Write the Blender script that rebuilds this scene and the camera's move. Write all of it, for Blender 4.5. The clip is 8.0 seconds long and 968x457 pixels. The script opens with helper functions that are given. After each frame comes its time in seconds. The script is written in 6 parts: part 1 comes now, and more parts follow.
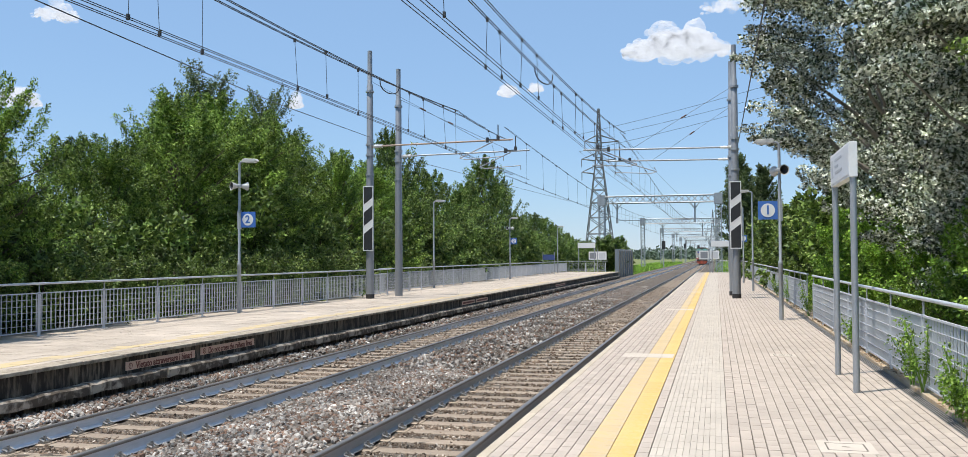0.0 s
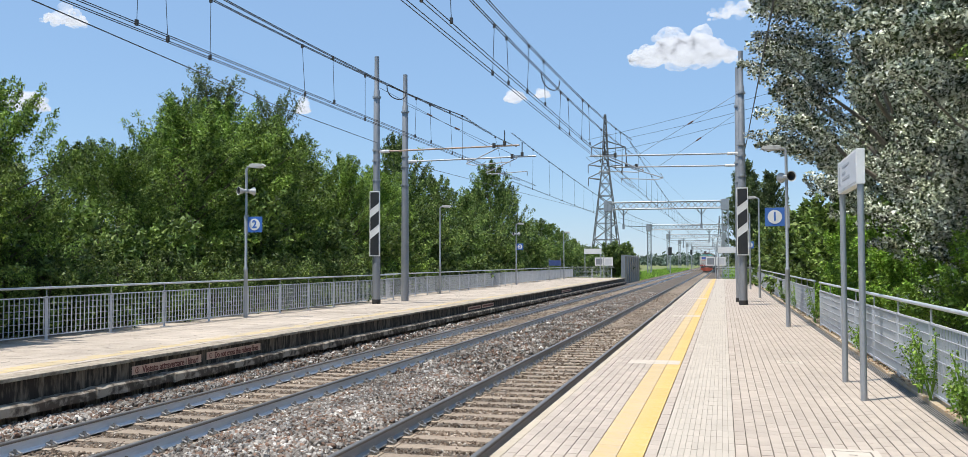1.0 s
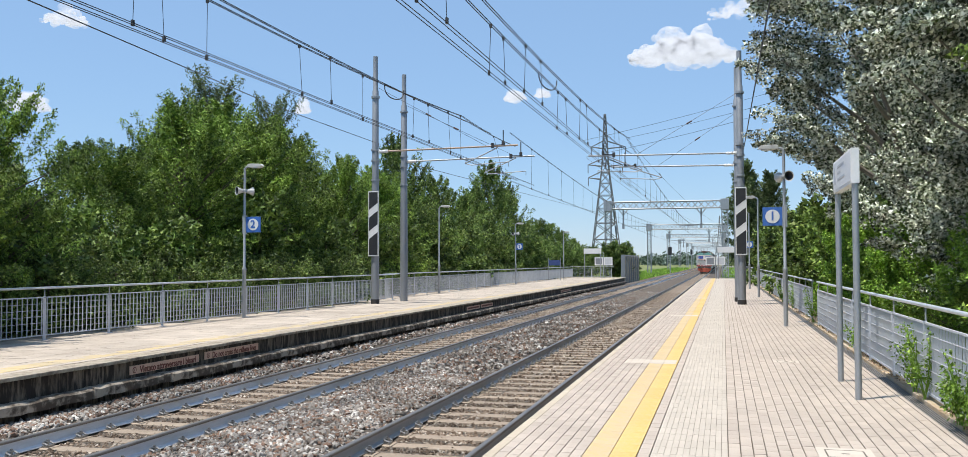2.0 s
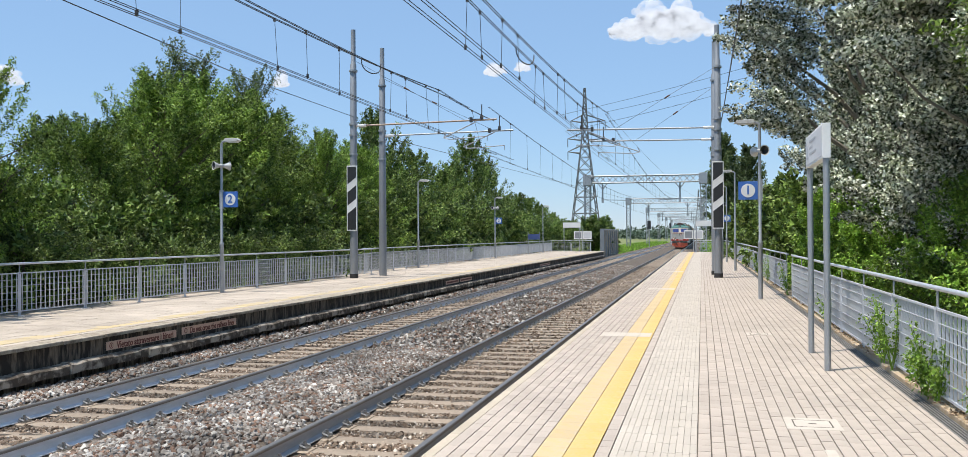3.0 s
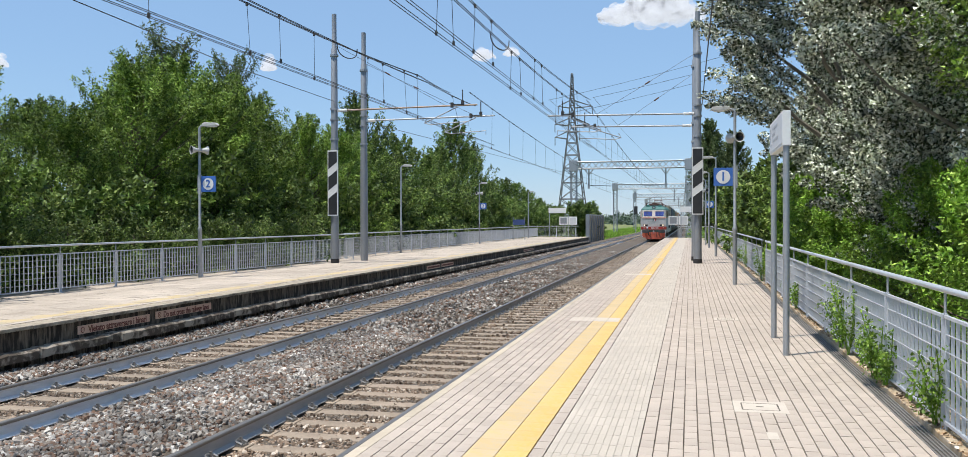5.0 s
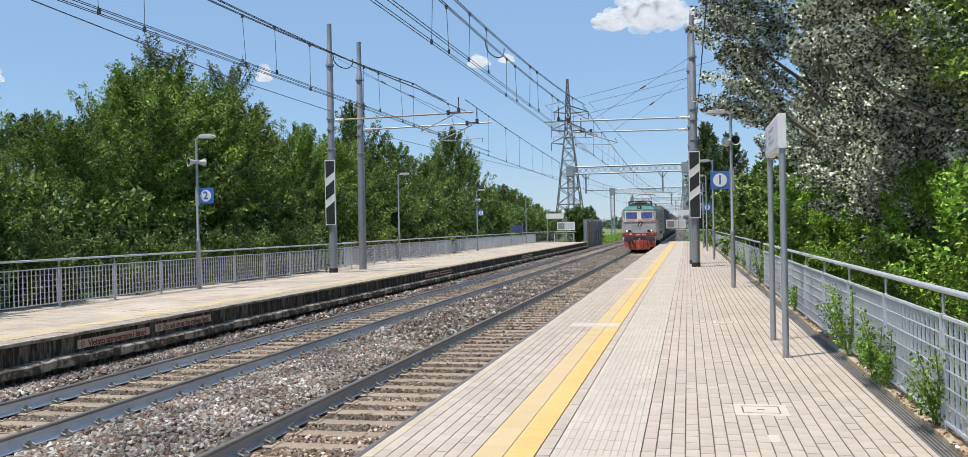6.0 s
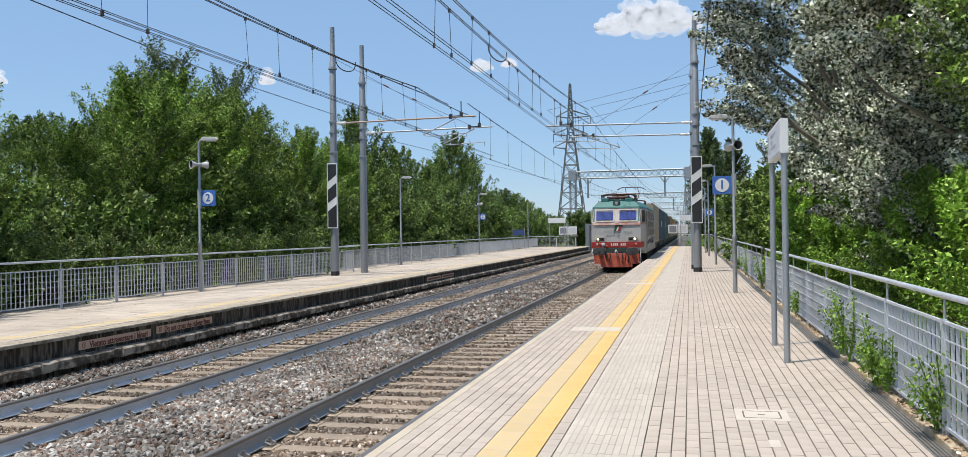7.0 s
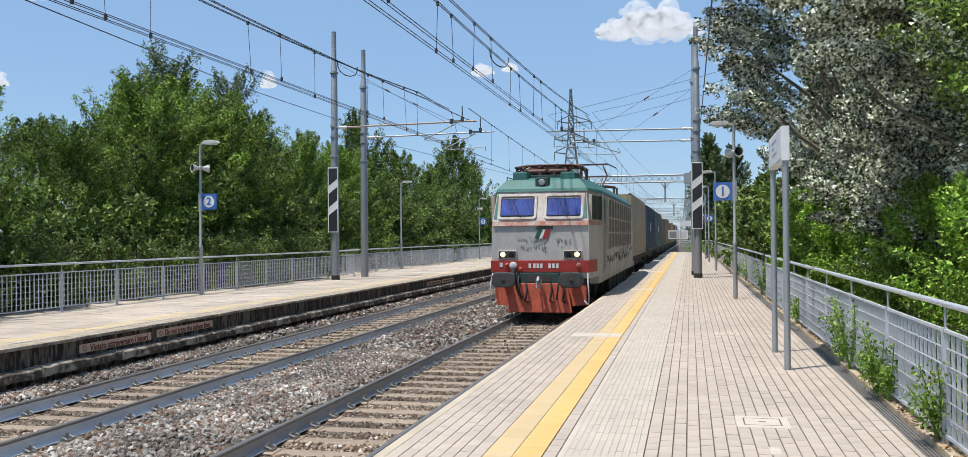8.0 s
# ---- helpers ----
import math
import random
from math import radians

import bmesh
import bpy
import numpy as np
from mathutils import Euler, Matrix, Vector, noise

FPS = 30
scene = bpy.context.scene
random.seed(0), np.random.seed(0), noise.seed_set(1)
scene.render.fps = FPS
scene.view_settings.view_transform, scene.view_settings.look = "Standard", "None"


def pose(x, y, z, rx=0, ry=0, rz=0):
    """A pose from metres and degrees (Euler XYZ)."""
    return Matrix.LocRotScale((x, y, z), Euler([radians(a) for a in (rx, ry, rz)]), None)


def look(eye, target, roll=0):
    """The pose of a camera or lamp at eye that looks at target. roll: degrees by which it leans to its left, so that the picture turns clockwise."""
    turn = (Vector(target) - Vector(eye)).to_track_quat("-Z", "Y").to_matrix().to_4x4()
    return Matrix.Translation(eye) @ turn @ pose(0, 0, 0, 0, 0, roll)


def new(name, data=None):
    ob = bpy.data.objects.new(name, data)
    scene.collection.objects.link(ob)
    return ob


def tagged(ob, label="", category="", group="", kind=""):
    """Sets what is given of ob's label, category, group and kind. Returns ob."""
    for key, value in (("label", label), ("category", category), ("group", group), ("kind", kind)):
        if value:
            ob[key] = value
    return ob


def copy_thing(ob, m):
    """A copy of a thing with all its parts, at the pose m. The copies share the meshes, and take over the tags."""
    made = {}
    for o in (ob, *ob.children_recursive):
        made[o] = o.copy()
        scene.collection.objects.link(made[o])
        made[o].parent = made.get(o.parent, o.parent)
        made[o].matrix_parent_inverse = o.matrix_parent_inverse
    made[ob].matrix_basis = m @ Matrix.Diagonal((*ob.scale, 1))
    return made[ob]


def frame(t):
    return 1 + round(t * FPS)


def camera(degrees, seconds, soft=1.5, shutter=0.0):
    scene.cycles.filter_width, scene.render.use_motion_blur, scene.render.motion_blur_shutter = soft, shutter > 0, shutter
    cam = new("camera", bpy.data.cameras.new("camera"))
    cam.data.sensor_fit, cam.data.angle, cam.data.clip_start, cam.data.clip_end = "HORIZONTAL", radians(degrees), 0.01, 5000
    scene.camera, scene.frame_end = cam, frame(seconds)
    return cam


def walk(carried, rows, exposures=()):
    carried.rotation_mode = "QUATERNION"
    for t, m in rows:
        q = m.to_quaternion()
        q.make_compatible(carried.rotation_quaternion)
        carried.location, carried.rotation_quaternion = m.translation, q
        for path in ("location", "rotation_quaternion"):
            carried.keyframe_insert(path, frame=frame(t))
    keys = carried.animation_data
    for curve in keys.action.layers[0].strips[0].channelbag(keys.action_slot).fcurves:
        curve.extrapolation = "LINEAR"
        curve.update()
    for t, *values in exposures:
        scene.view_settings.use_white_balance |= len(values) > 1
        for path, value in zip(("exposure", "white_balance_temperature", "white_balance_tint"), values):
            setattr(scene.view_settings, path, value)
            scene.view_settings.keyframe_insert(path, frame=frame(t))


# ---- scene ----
cam = camera(55.9, 8.0, soft=0.8)
PATH = [
    (0, (3.397, 0.107, 2.092), (2.904, 2.044, 2.154), -0.3),
    (0.5, (3.392, 0.089, 2.092), (2.89, 2.024, 2.159), -0.3),
    (1, (3.395, 0.105, 2.097), (2.889, 2.038, 2.171), -0.1),
    (2.5, (3.49, 0.095, 2.093), (2.984, 2.029, 2.166), -0.2),
    (3, (3.519, 0.064, 2.1), (3.054, 2.009, 2.117), -0.3),
    (3.5, (3.601, 0.02, 2.095), (3.149, 1.968, 2.091), -0.5),
    (4, (3.766, 0.024, 2.09), (3.316, 1.973, 2.078), -0.1),
    (4.5, (3.817, 0.06, 2.095), (3.375, 2.01, 2.076), 0.2),
    (6, (3.818, 0.022, 2.114), (3.382, 1.974, 2.113), -1.1),
    (6.5, (3.82, 0.03, 2.111), (3.383, 1.982, 2.115), -1.0),
    (7, (3.823, 0.024, 2.107), (3.383, 1.975, 2.115), -0.8),
    (7.5, (3.819, 0.027, 2.106), (3.38, 1.978, 2.117), -0.5),
    (8, (3.812, 0.003, 2.119), (3.372, 1.954, 2.137), -0.5),
]
EXPOSURES = ((0, 0.28), (3, 0.30), (4.5, 0.27), (6, 0.18), (8, 0.18))
walk(cam, [(t, look(eye, target, roll)) for t, eye, target, roll in PATH], EXPOSURES)

# ---- light ----
SUN_DIR = Vector((-0.24, -0.215, 1.0)).normalized()      # from the place to the sun
world = bpy.data.worlds.new("sky")
scene.world = world
world.use_nodes = True
wn = world.node_tree
sky = wn.nodes.new("ShaderNodeTexSky")
sky.sky_type = "NISHITA"
sky.sun_disc = False
sky.sun_elevation = math.asin(SUN_DIR.z)
sky.sun_rotation = math.atan2(SUN_DIR.x, SUN_DIR.y)
sky.air_density, sky.dust_density, sky.ozone_density, sky.altitude = 1.2, 0.0, 7.5, 800
# summer haze: the sky's own gradient, evened out towards a pale blue
haze = wn.nodes.new("ShaderNodeMix")
haze.data_type = "RGBA"
haze.inputs["Factor"].default_value = 0.6
haze.inputs["B"].default_value = (2.25, 3.55, 5.45, 1)
wn.links.new(sky.outputs[0], haze.inputs["A"])
wn.links.new(haze.outputs["Result"], wn.nodes["Background"].inputs["Color"])
wn.nodes["Background"].inputs["Strength"].default_value = 0.126
sun = new("sun", bpy.data.lights.new("sun", "SUN"))
sun.data.energy, sun.data.angle, sun.data.color = 4.8, radians(1.0), (1.0, 0.955, 0.88)
sun.matrix_world = look((0, 0, 60), Vector((0, 0, 60)) - SUN_DIR)

rng = np.random.default_rng(7)


# ---- materials ----
def mat(name, color, color2=None, rough=0.7, metal=0.0, scale=3.0, fine=40.0, bump=0.15, depth=0.01,
        island=0.0, objects=0.0, stretch=None, spec=0.5, trans=0.0, mixfac=0.5, width=0.5):
    """A surface whose colour wanders between two tones at two scales, with a fine relief."""
    m = bpy.data.materials.new(name)
    m.use_nodes = True
    nt = m.node_tree
    N, L = nt.nodes.new, nt.links.new
    b = nt.nodes["Principled BSDF"]
    color2 = color2 or tuple(c * 0.72 for c in color)
    co = N("ShaderNodeTexCoord")
    mp = N("ShaderNodeMapping")
    mp.inputs["Scale"].default_value = stretch or (1, 1, 1)
    L(co.outputs["Object"], mp.inputs["Vector"])
    n1 = N("ShaderNodeTexNoise")
    n1.inputs["Scale"].default_value, n1.inputs["Detail"].default_value = scale, 6
    n1.inputs["Roughness"].default_value = 0.65
    n2 = N("ShaderNodeTexNoise")
    n2.inputs["Scale"].default_value, n2.inputs["Detail"].default_value = fine, 3
    for n in (n1, n2):
        L(mp.outputs[0], n.inputs["Vector"])
    add = N("ShaderNodeMath")
    add.operation = "MULTIPLY_ADD"
    L(n2.outputs["Fac"], add.inputs[0])
    add.inputs[1].default_value = 0.5
    L(n1.outputs["Fac"], add.inputs[2])
    ramp = N("ShaderNodeMapRange")
    ramp.inputs[1].default_value, ramp.inputs[2].default_value = mixfac, mixfac + width
    L(add.outputs[0], ramp.inputs[0])
    mix = N("ShaderNodeMix")
    mix.data_type = "RGBA"
    L(ramp.outputs[0], mix.inputs["Factor"])
    mix.inputs["A"].default_value, mix.inputs["B"].default_value = (*color, 1), (*color2, 1)
    out = mix.outputs["Result"]
    if island or objects:
        if island:
            r = N("ShaderNodeNewGeometry").outputs["Random Per Island"]
        else:
            r = N("ShaderNodeObjectInfo").outputs["Random"]
        mr = N("ShaderNodeMapRange")
        amount = island or objects
        mr.inputs[3].default_value, mr.inputs[4].default_value = 1 - amount, 1 + amount
        L(r, mr.inputs[0])
        hs = N("ShaderNodeHueSaturation")
        L(mr.outputs[0], hs.inputs["Value"])
        L(out, hs.inputs["Color"])
        out = hs.outputs[0]
    L(out, b.inputs["Base Color"])
    b.inputs["Roughness"].default_value, b.inputs["Metallic"].default_value = rough, metal
    b.inputs["Specular IOR Level"].default_value = spec
    if bump:
        bp = N("ShaderNodeBump")
        bp.inputs["Strength"].default_value, bp.inputs["Distance"].default_value = bump, depth
        L(add.outputs[0], bp.inputs["Height"])
        L(bp.outputs[0], b.inputs["Normal"])
    if trans:
        tr = N("ShaderNodeBsdfTranslucent")
        L(out, tr.inputs["Color"])
        ms = N("ShaderNodeMixShader")
        ms.inputs[0].default_value = trans
        L(b.outputs[0], ms.inputs[1])
        L(tr.outputs[0], ms.inputs[2])
        L(ms.outputs[0], nt.nodes["Material Output"].inputs["Surface"])
    return m


def glow(name, color, strength):
    m = bpy.data.materials.new(name)
    m.use_nodes = True
    b = m.node_tree.nodes["Principled BSDF"]
    b.inputs["Base Color"].default_value = (*color, 1)
    b.inputs["Emission Color"].default_value = (*color, 1)
    b.inputs["Emission Strength"].default_value = strength
    return m


M = {}
M["paver"] = mat("paver", (0.475, 0.40, 0.334), (0.385, 0.323, 0.27), 0.85, scale=0.8, fine=60, island=0.07, bump=0.2, depth=0.003)
M["paver_one"] = mat("paver_one", (0.475, 0.40, 0.334), (0.385, 0.323, 0.27), 0.85, scale=0.8, fine=60, objects=0.07, bump=0.2, depth=0.003)
M["joint"] = mat("joint", (0.09, 0.075, 0.06), (0.15, 0.125, 0.10), 0.95, scale=3, fine=90)
M["yellow_tile"] = mat("yellow_tile", (0.62, 0.39, 0.105), (0.55, 0.41, 0.21), 0.8, scale=2.6, fine=38, mixfac=0.62, width=0.3, island=0.05, depth=0.003)
M["worn_yellow"] = mat("worn_yellow", (0.56, 0.40, 0.185), (0.48, 0.385, 0.265), 0.8, scale=2.6, fine=38, mixfac=0.60, width=0.3, island=0.04, depth=0.003)
M["yellow_one"] = mat("yellow_one", (0.62, 0.39, 0.105), (0.55, 0.41, 0.21), 0.8, scale=2.6, fine=38, mixfac=0.62, width=0.3, objects=0.05, depth=0.003)
M["worn_yellow_one"] = mat("worn_yellow_one", (0.56, 0.40, 0.185), (0.48, 0.385, 0.265), 0.8, scale=2.6, fine=38, mixfac=0.60, width=0.3, objects=0.05, depth=0.003)
M["pale_tile"] = mat("pale_tile", (0.50, 0.44, 0.37), (0.42, 0.365, 0.305), 0.85, scale=1.2, fine=60, island=0.05, depth=0.003)
M["edge_one"] = mat("edge_one", (0.53, 0.455, 0.355), (0.42, 0.35, 0.265), 0.85, scale=1.5, fine=50, objects=0.06)
M["cover_stone"] = mat("cover_stone", (0.565, 0.50, 0.425), (0.48, 0.42, 0.35), 0.8, scale=3, fine=60)
M["old_paving"] = mat("old_paving", (0.50, 0.425, 0.35), (0.35, 0.295, 0.24), 0.9, scale=0.6, fine=25, depth=0.006, island=0.07, mixfac=0.58, width=0.35)
M["faded_yellow"] = mat("faded_yellow", (0.56, 0.42, 0.20), (0.42, 0.355, 0.27), 0.9, scale=1.5, fine=30, island=0.06)
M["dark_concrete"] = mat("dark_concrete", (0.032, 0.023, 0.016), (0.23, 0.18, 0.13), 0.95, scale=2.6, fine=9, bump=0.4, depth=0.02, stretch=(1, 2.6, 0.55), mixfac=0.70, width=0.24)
M["ledge"] = mat("ledge", (0.40, 0.34, 0.27), (0.085, 0.065, 0.047), 0.92, scale=2.2, fine=14, bump=0.5, depth=0.02, mixfac=0.66, width=0.2)
M["worn_concrete"] = mat("worn_concrete", (0.50, 0.43, 0.335), (0.12, 0.092, 0.065), 0.92, scale=3.2, fine=16, bump=0.35)
M["kerb"] = mat("kerb", (0.46, 0.40, 0.32), (0.36, 0.235, 0.11), 0.9, scale=2.0, fine=25, bump=0.3)
M["grate"] = mat("grate", (0.30, 0.29, 0.275), (0.19, 0.18, 0.17), 0.6, metal=0.6, scale=6)
M["ballast_bed"] = mat("ballast_bed", (0.055, 0.042, 0.032), (0.16, 0.13, 0.10), 0.95, scale=9, fine=30, bump=1.0, depth=0.05)
M["sleeper"] = mat("sleeper", (0.36, 0.29, 0.22), (0.22, 0.17, 0.125), 0.9, scale=2.5, fine=40, objects=0.12, bump=0.25)
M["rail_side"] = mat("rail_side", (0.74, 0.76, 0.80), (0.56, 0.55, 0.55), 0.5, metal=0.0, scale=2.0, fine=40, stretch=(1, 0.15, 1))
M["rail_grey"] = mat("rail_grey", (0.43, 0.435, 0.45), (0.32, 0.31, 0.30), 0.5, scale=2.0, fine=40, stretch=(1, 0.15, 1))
M["rail_top"] = mat("rail_top", (0.24, 0.22, 0.20), (0.16, 0.145, 0.13), 0.42, metal=0.5, scale=3, fine=60, stretch=(1, 0.1, 1), bump=0.05)
M["clip"] = mat("clip", (0.13, 0.125, 0.12), (0.42, 0.40, 0.37), 0.35, metal=0.6, scale=9)
M["pylon_steel"] = mat("pylon_steel", (0.17, 0.18, 0.19), (0.11, 0.115, 0.12), 0.6, metal=0.3, scale=0.6, fine=8, bump=0)
M["galv"] = mat("galv", (0.40, 0.42, 0.44), (0.30, 0.32, 0.34), 0.5, metal=0.45, scale=5, fine=60, bump=0.06, stretch=(1, 1, 0.4))
M["galv_pale"] = mat("galv_pale", (0.575, 0.60, 0.64), (0.47, 0.495, 0.535), 0.5, metal=0.2, scale=3, fine=50, bump=0.05)
M["rail_tube"] = mat("rail_tube", (0.56, 0.585, 0.61), (0.44, 0.465, 0.49), 0.45, metal=0.3, scale=6, fine=60, bump=0.06)
M["mast_steel"] = mat("mast_steel", (0.31, 0.325, 0.345), (0.235, 0.25, 0.27), 0.55, metal=0.4, scale=4, fine=40, bump=0.08, stretch=(1, 1, 0.3))
M["black_rubber"] = mat("black_rubber", (0.018, 0.018, 0.02), (0.035, 0.033, 0.033), 0.7, scale=4)
M["wire"] = mat("wire", (0.055, 0.06, 0.065), (0.09, 0.085, 0.08), 0.55, metal=0.5, scale=2, bump=0)
M["rust_tube"] = mat("rust_tube", (0.33, 0.22, 0.15), (0.40, 0.34, 0.29), 0.6, metal=0.2, scale=4)
M["insulator"] = mat("insulator", (0.09, 0.05, 0.04), (0.14, 0.08, 0.06), 0.3, scale=6)
M["white_paint"] = mat("white_paint", (0.80, 0.80, 0.79), (0.70, 0.70, 0.68), 0.5, scale=2.5, fine=30, bump=0.05)
M["black_paint"] = mat("black_paint", (0.022, 0.023, 0.026), (0.035, 0.036, 0.038), 0.45, scale=3, bump=0.05)
M["sign_grey"] = mat("sign_grey", (0.62, 0.63, 0.65), (0.54, 0.55, 0.57), 0.5, scale=3, bump=0.05)
M["blue_sign"] = mat("blue_sign", (0.045, 0.14, 0.45), (0.06, 0.17, 0.50), 0.45, scale=3, bump=0.03)
M["faint_bar"] = mat("faint_bar", (0.36, 0.38, 0.42), (0.42, 0.44, 0.47), 0.6, scale=5, bump=0)
M["sign_brown"] = mat("sign_brown", (0.76, 0.50, 0.36), (0.64, 0.42, 0.31), 0.75, scale=5, fine=40)
M["sign_letter"] = mat("sign_letter", (0.17, 0.045, 0.03), (0.25, 0.09, 0.06), 0.75, scale=5, fine=40)
M["lamp_glass"] = mat("lamp_glass", (0.68, 0.68, 0.66), (0.6, 0.6, 0.58), 0.3, scale=6, bump=0)
M["horn"] = mat("horn", (0.58, 0.57, 0.54), (0.48, 0.47, 0.44), 0.5, scale=5, bump=0.03)
M["field"] = mat("field", (0.10, 0.15, 0.035), (0.20, 0.19, 0.07), 0.95, scale=0.03, fine=1.2, bump=0.5, depth=0.2)
M["soil"] = mat("soil", (0.10, 0.11, 0.035), (0.17, 0.13, 0.08), 0.95, scale=1.0, fine=14, bump=0.6, depth=0.06)
M["bark"] = mat("bark", (0.16, 0.125, 0.09), (0.09, 0.07, 0.05), 0.95, scale=5, fine=30, bump=0.7, depth=0.03, stretch=(1, 1, 0.25))
M["pale_bark"] = mat("pale_bark", (0.25, 0.23, 0.19), (0.13, 0.115, 0.095), 0.95, scale=4, fine=22, bump=0.6, depth=0.03, stretch=(1, 1, 0.4))


def ramped(name, tones, rough=0.6, trans=0.0, spread=0.12, bump=False):
    """Each small piece takes one of several tones; whole objects differ a little too."""
    m = bpy.data.materials.new(name)
    m.use_nodes = True
    nt = m.node_tree
    N, L = nt.nodes.new, nt.links.new
    b = nt.nodes["Principled BSDF"]
    geo = N("ShaderNodeNewGeometry")
    cr = N("ShaderNodeValToRGB")
    els = cr.color_ramp.elements
    while len(els) < len(tones):
        els.new(0.5)
    for e, (at, c) in zip(els, tones):
        e.position, e.color = at, (*c, 1)
    L(geo.outputs["Random Per Island"], cr.inputs[0])
    info = N("ShaderNodeObjectInfo")
    mr = N("ShaderNodeMapRange")
    mr.inputs[3].default_value, mr.inputs[4].default_value = 1 - spread, 1 + spread
    L(info.outputs["Random"], mr.inputs[0])
    co = N("ShaderNodeTexCoord")
    nz = N("ShaderNodeTexNoise")
    nz.inputs["Scale"].default_value, nz.inputs["Detail"].default_value = 0.8, 4
    L(co.outputs["Object"], nz.inputs["Vector"])
    m2 = N("ShaderNodeMapRange")
    m2.inputs[1].default_value, m2.inputs[2].default_value, m2.inputs[3].default_value, m2.inputs[4].default_value = 0.34, 0.66, 0.55, 1.45
    L(nz.outputs["Fac"], m2.inputs[0])
    mu = N("ShaderNodeMath")
    mu.operation = "MULTIPLY"
    L(mr.outputs[0], mu.inputs[0])
    L(m2.outputs[0], mu.inputs[1])
    hs = N("ShaderNodeHueSaturation")
    L(mu.outputs[0], hs.inputs["Value"])
    L(cr.outputs[0], hs.inputs["Color"])
    L(hs.outputs[0], b.inputs["Base Color"])
    b.inputs["Roughness"].default_value = rough
    if trans:
        tr = N("ShaderNodeBsdfTranslucent")
        L(hs.outputs[0], tr.inputs["Color"])
        ms = N("ShaderNodeMixShader")
        ms.inputs[0].default_value = trans
        L(b.outputs[0], ms.inputs[1])
        L(tr.outputs[0], ms.inputs[2])
        L(ms.outputs[0], nt.nodes["Material Output"].inputs["Surface"])
    return m


M["stone"] = ramped("stone", [(0.0, (0.09, 0.062, 0.045)), (0.18, (0.21, 0.125, 0.085)), (0.32, (0.155, 0.13, 0.108)), (0.6, (0.225, 0.198, 0.172)), (0.88, (0.34, 0.31, 0.275)), (1.0, (0.56, 0.53, 0.48))], 0.9)
M["stone_brown"] = ramped("stone_brown", [(0.0, (0.09, 0.06, 0.04)), (0.4, (0.18, 0.125, 0.085)), (0.8, (0.30, 0.23, 0.17)), (1.0, (0.55, 0.48, 0.40))], 0.9)
M["leaf_locust"] = ramped("leaf_locust", [(0.0, (0.034, 0.067, 0.007)), (0.35, (0.098, 0.169, 0.02)), (0.7, (0.215, 0.337, 0.047)), (1.0, (0.385, 0.504, 0.112))], 0.6, 0.24, 0.22)
M["leaf_dark"] = ramped("leaf_dark", [(0.0, (0.045, 0.069, 0.021)), (0.6, (0.097, 0.139, 0.045)), (1.0, (0.208, 0.25, 0.111))], 0.62, 0.25)
M["leaf_bush"] = ramped("leaf_bush", [(0.0, (0.075, 0.134, 0.01)), (0.4, (0.132, 0.249, 0.022)), (0.75, (0.249, 0.443, 0.045)), (1.0, (0.47, 0.623, 0.122))], 0.6, 0.26, 0.18)
# Darker copy of the green foliage: missing shade between coarse leaves put into colour.
M["leaf_shade"] = ramped("leaf_shade", [(0.0, (0.029, 0.053, 0.009)), (0.4, (0.088, 0.149, 0.024)), (0.75, (0.176, 0.27, 0.05)), (1.0, (0.33, 0.407, 0.11))], 0.62, 0.24, 0.2)
M["leaf_silver"] = ramped("leaf_silver", [(0.0, (0.016, 0.027, 0.008)), (0.36, (0.074, 0.101, 0.037)), (0.46, (0.4, 0.434, 0.31)), (0.75, (0.694, 0.719, 0.59)), (1.0, (0.905, 0.921, 0.838))], 0.65, 0.16, 0.08)
M["far_trees"] = mat("far_trees", (0.085, 0.125, 0.09), (0.12, 0.16, 0.12), 0.95, scale=0.05, fine=0.5, bump=0)


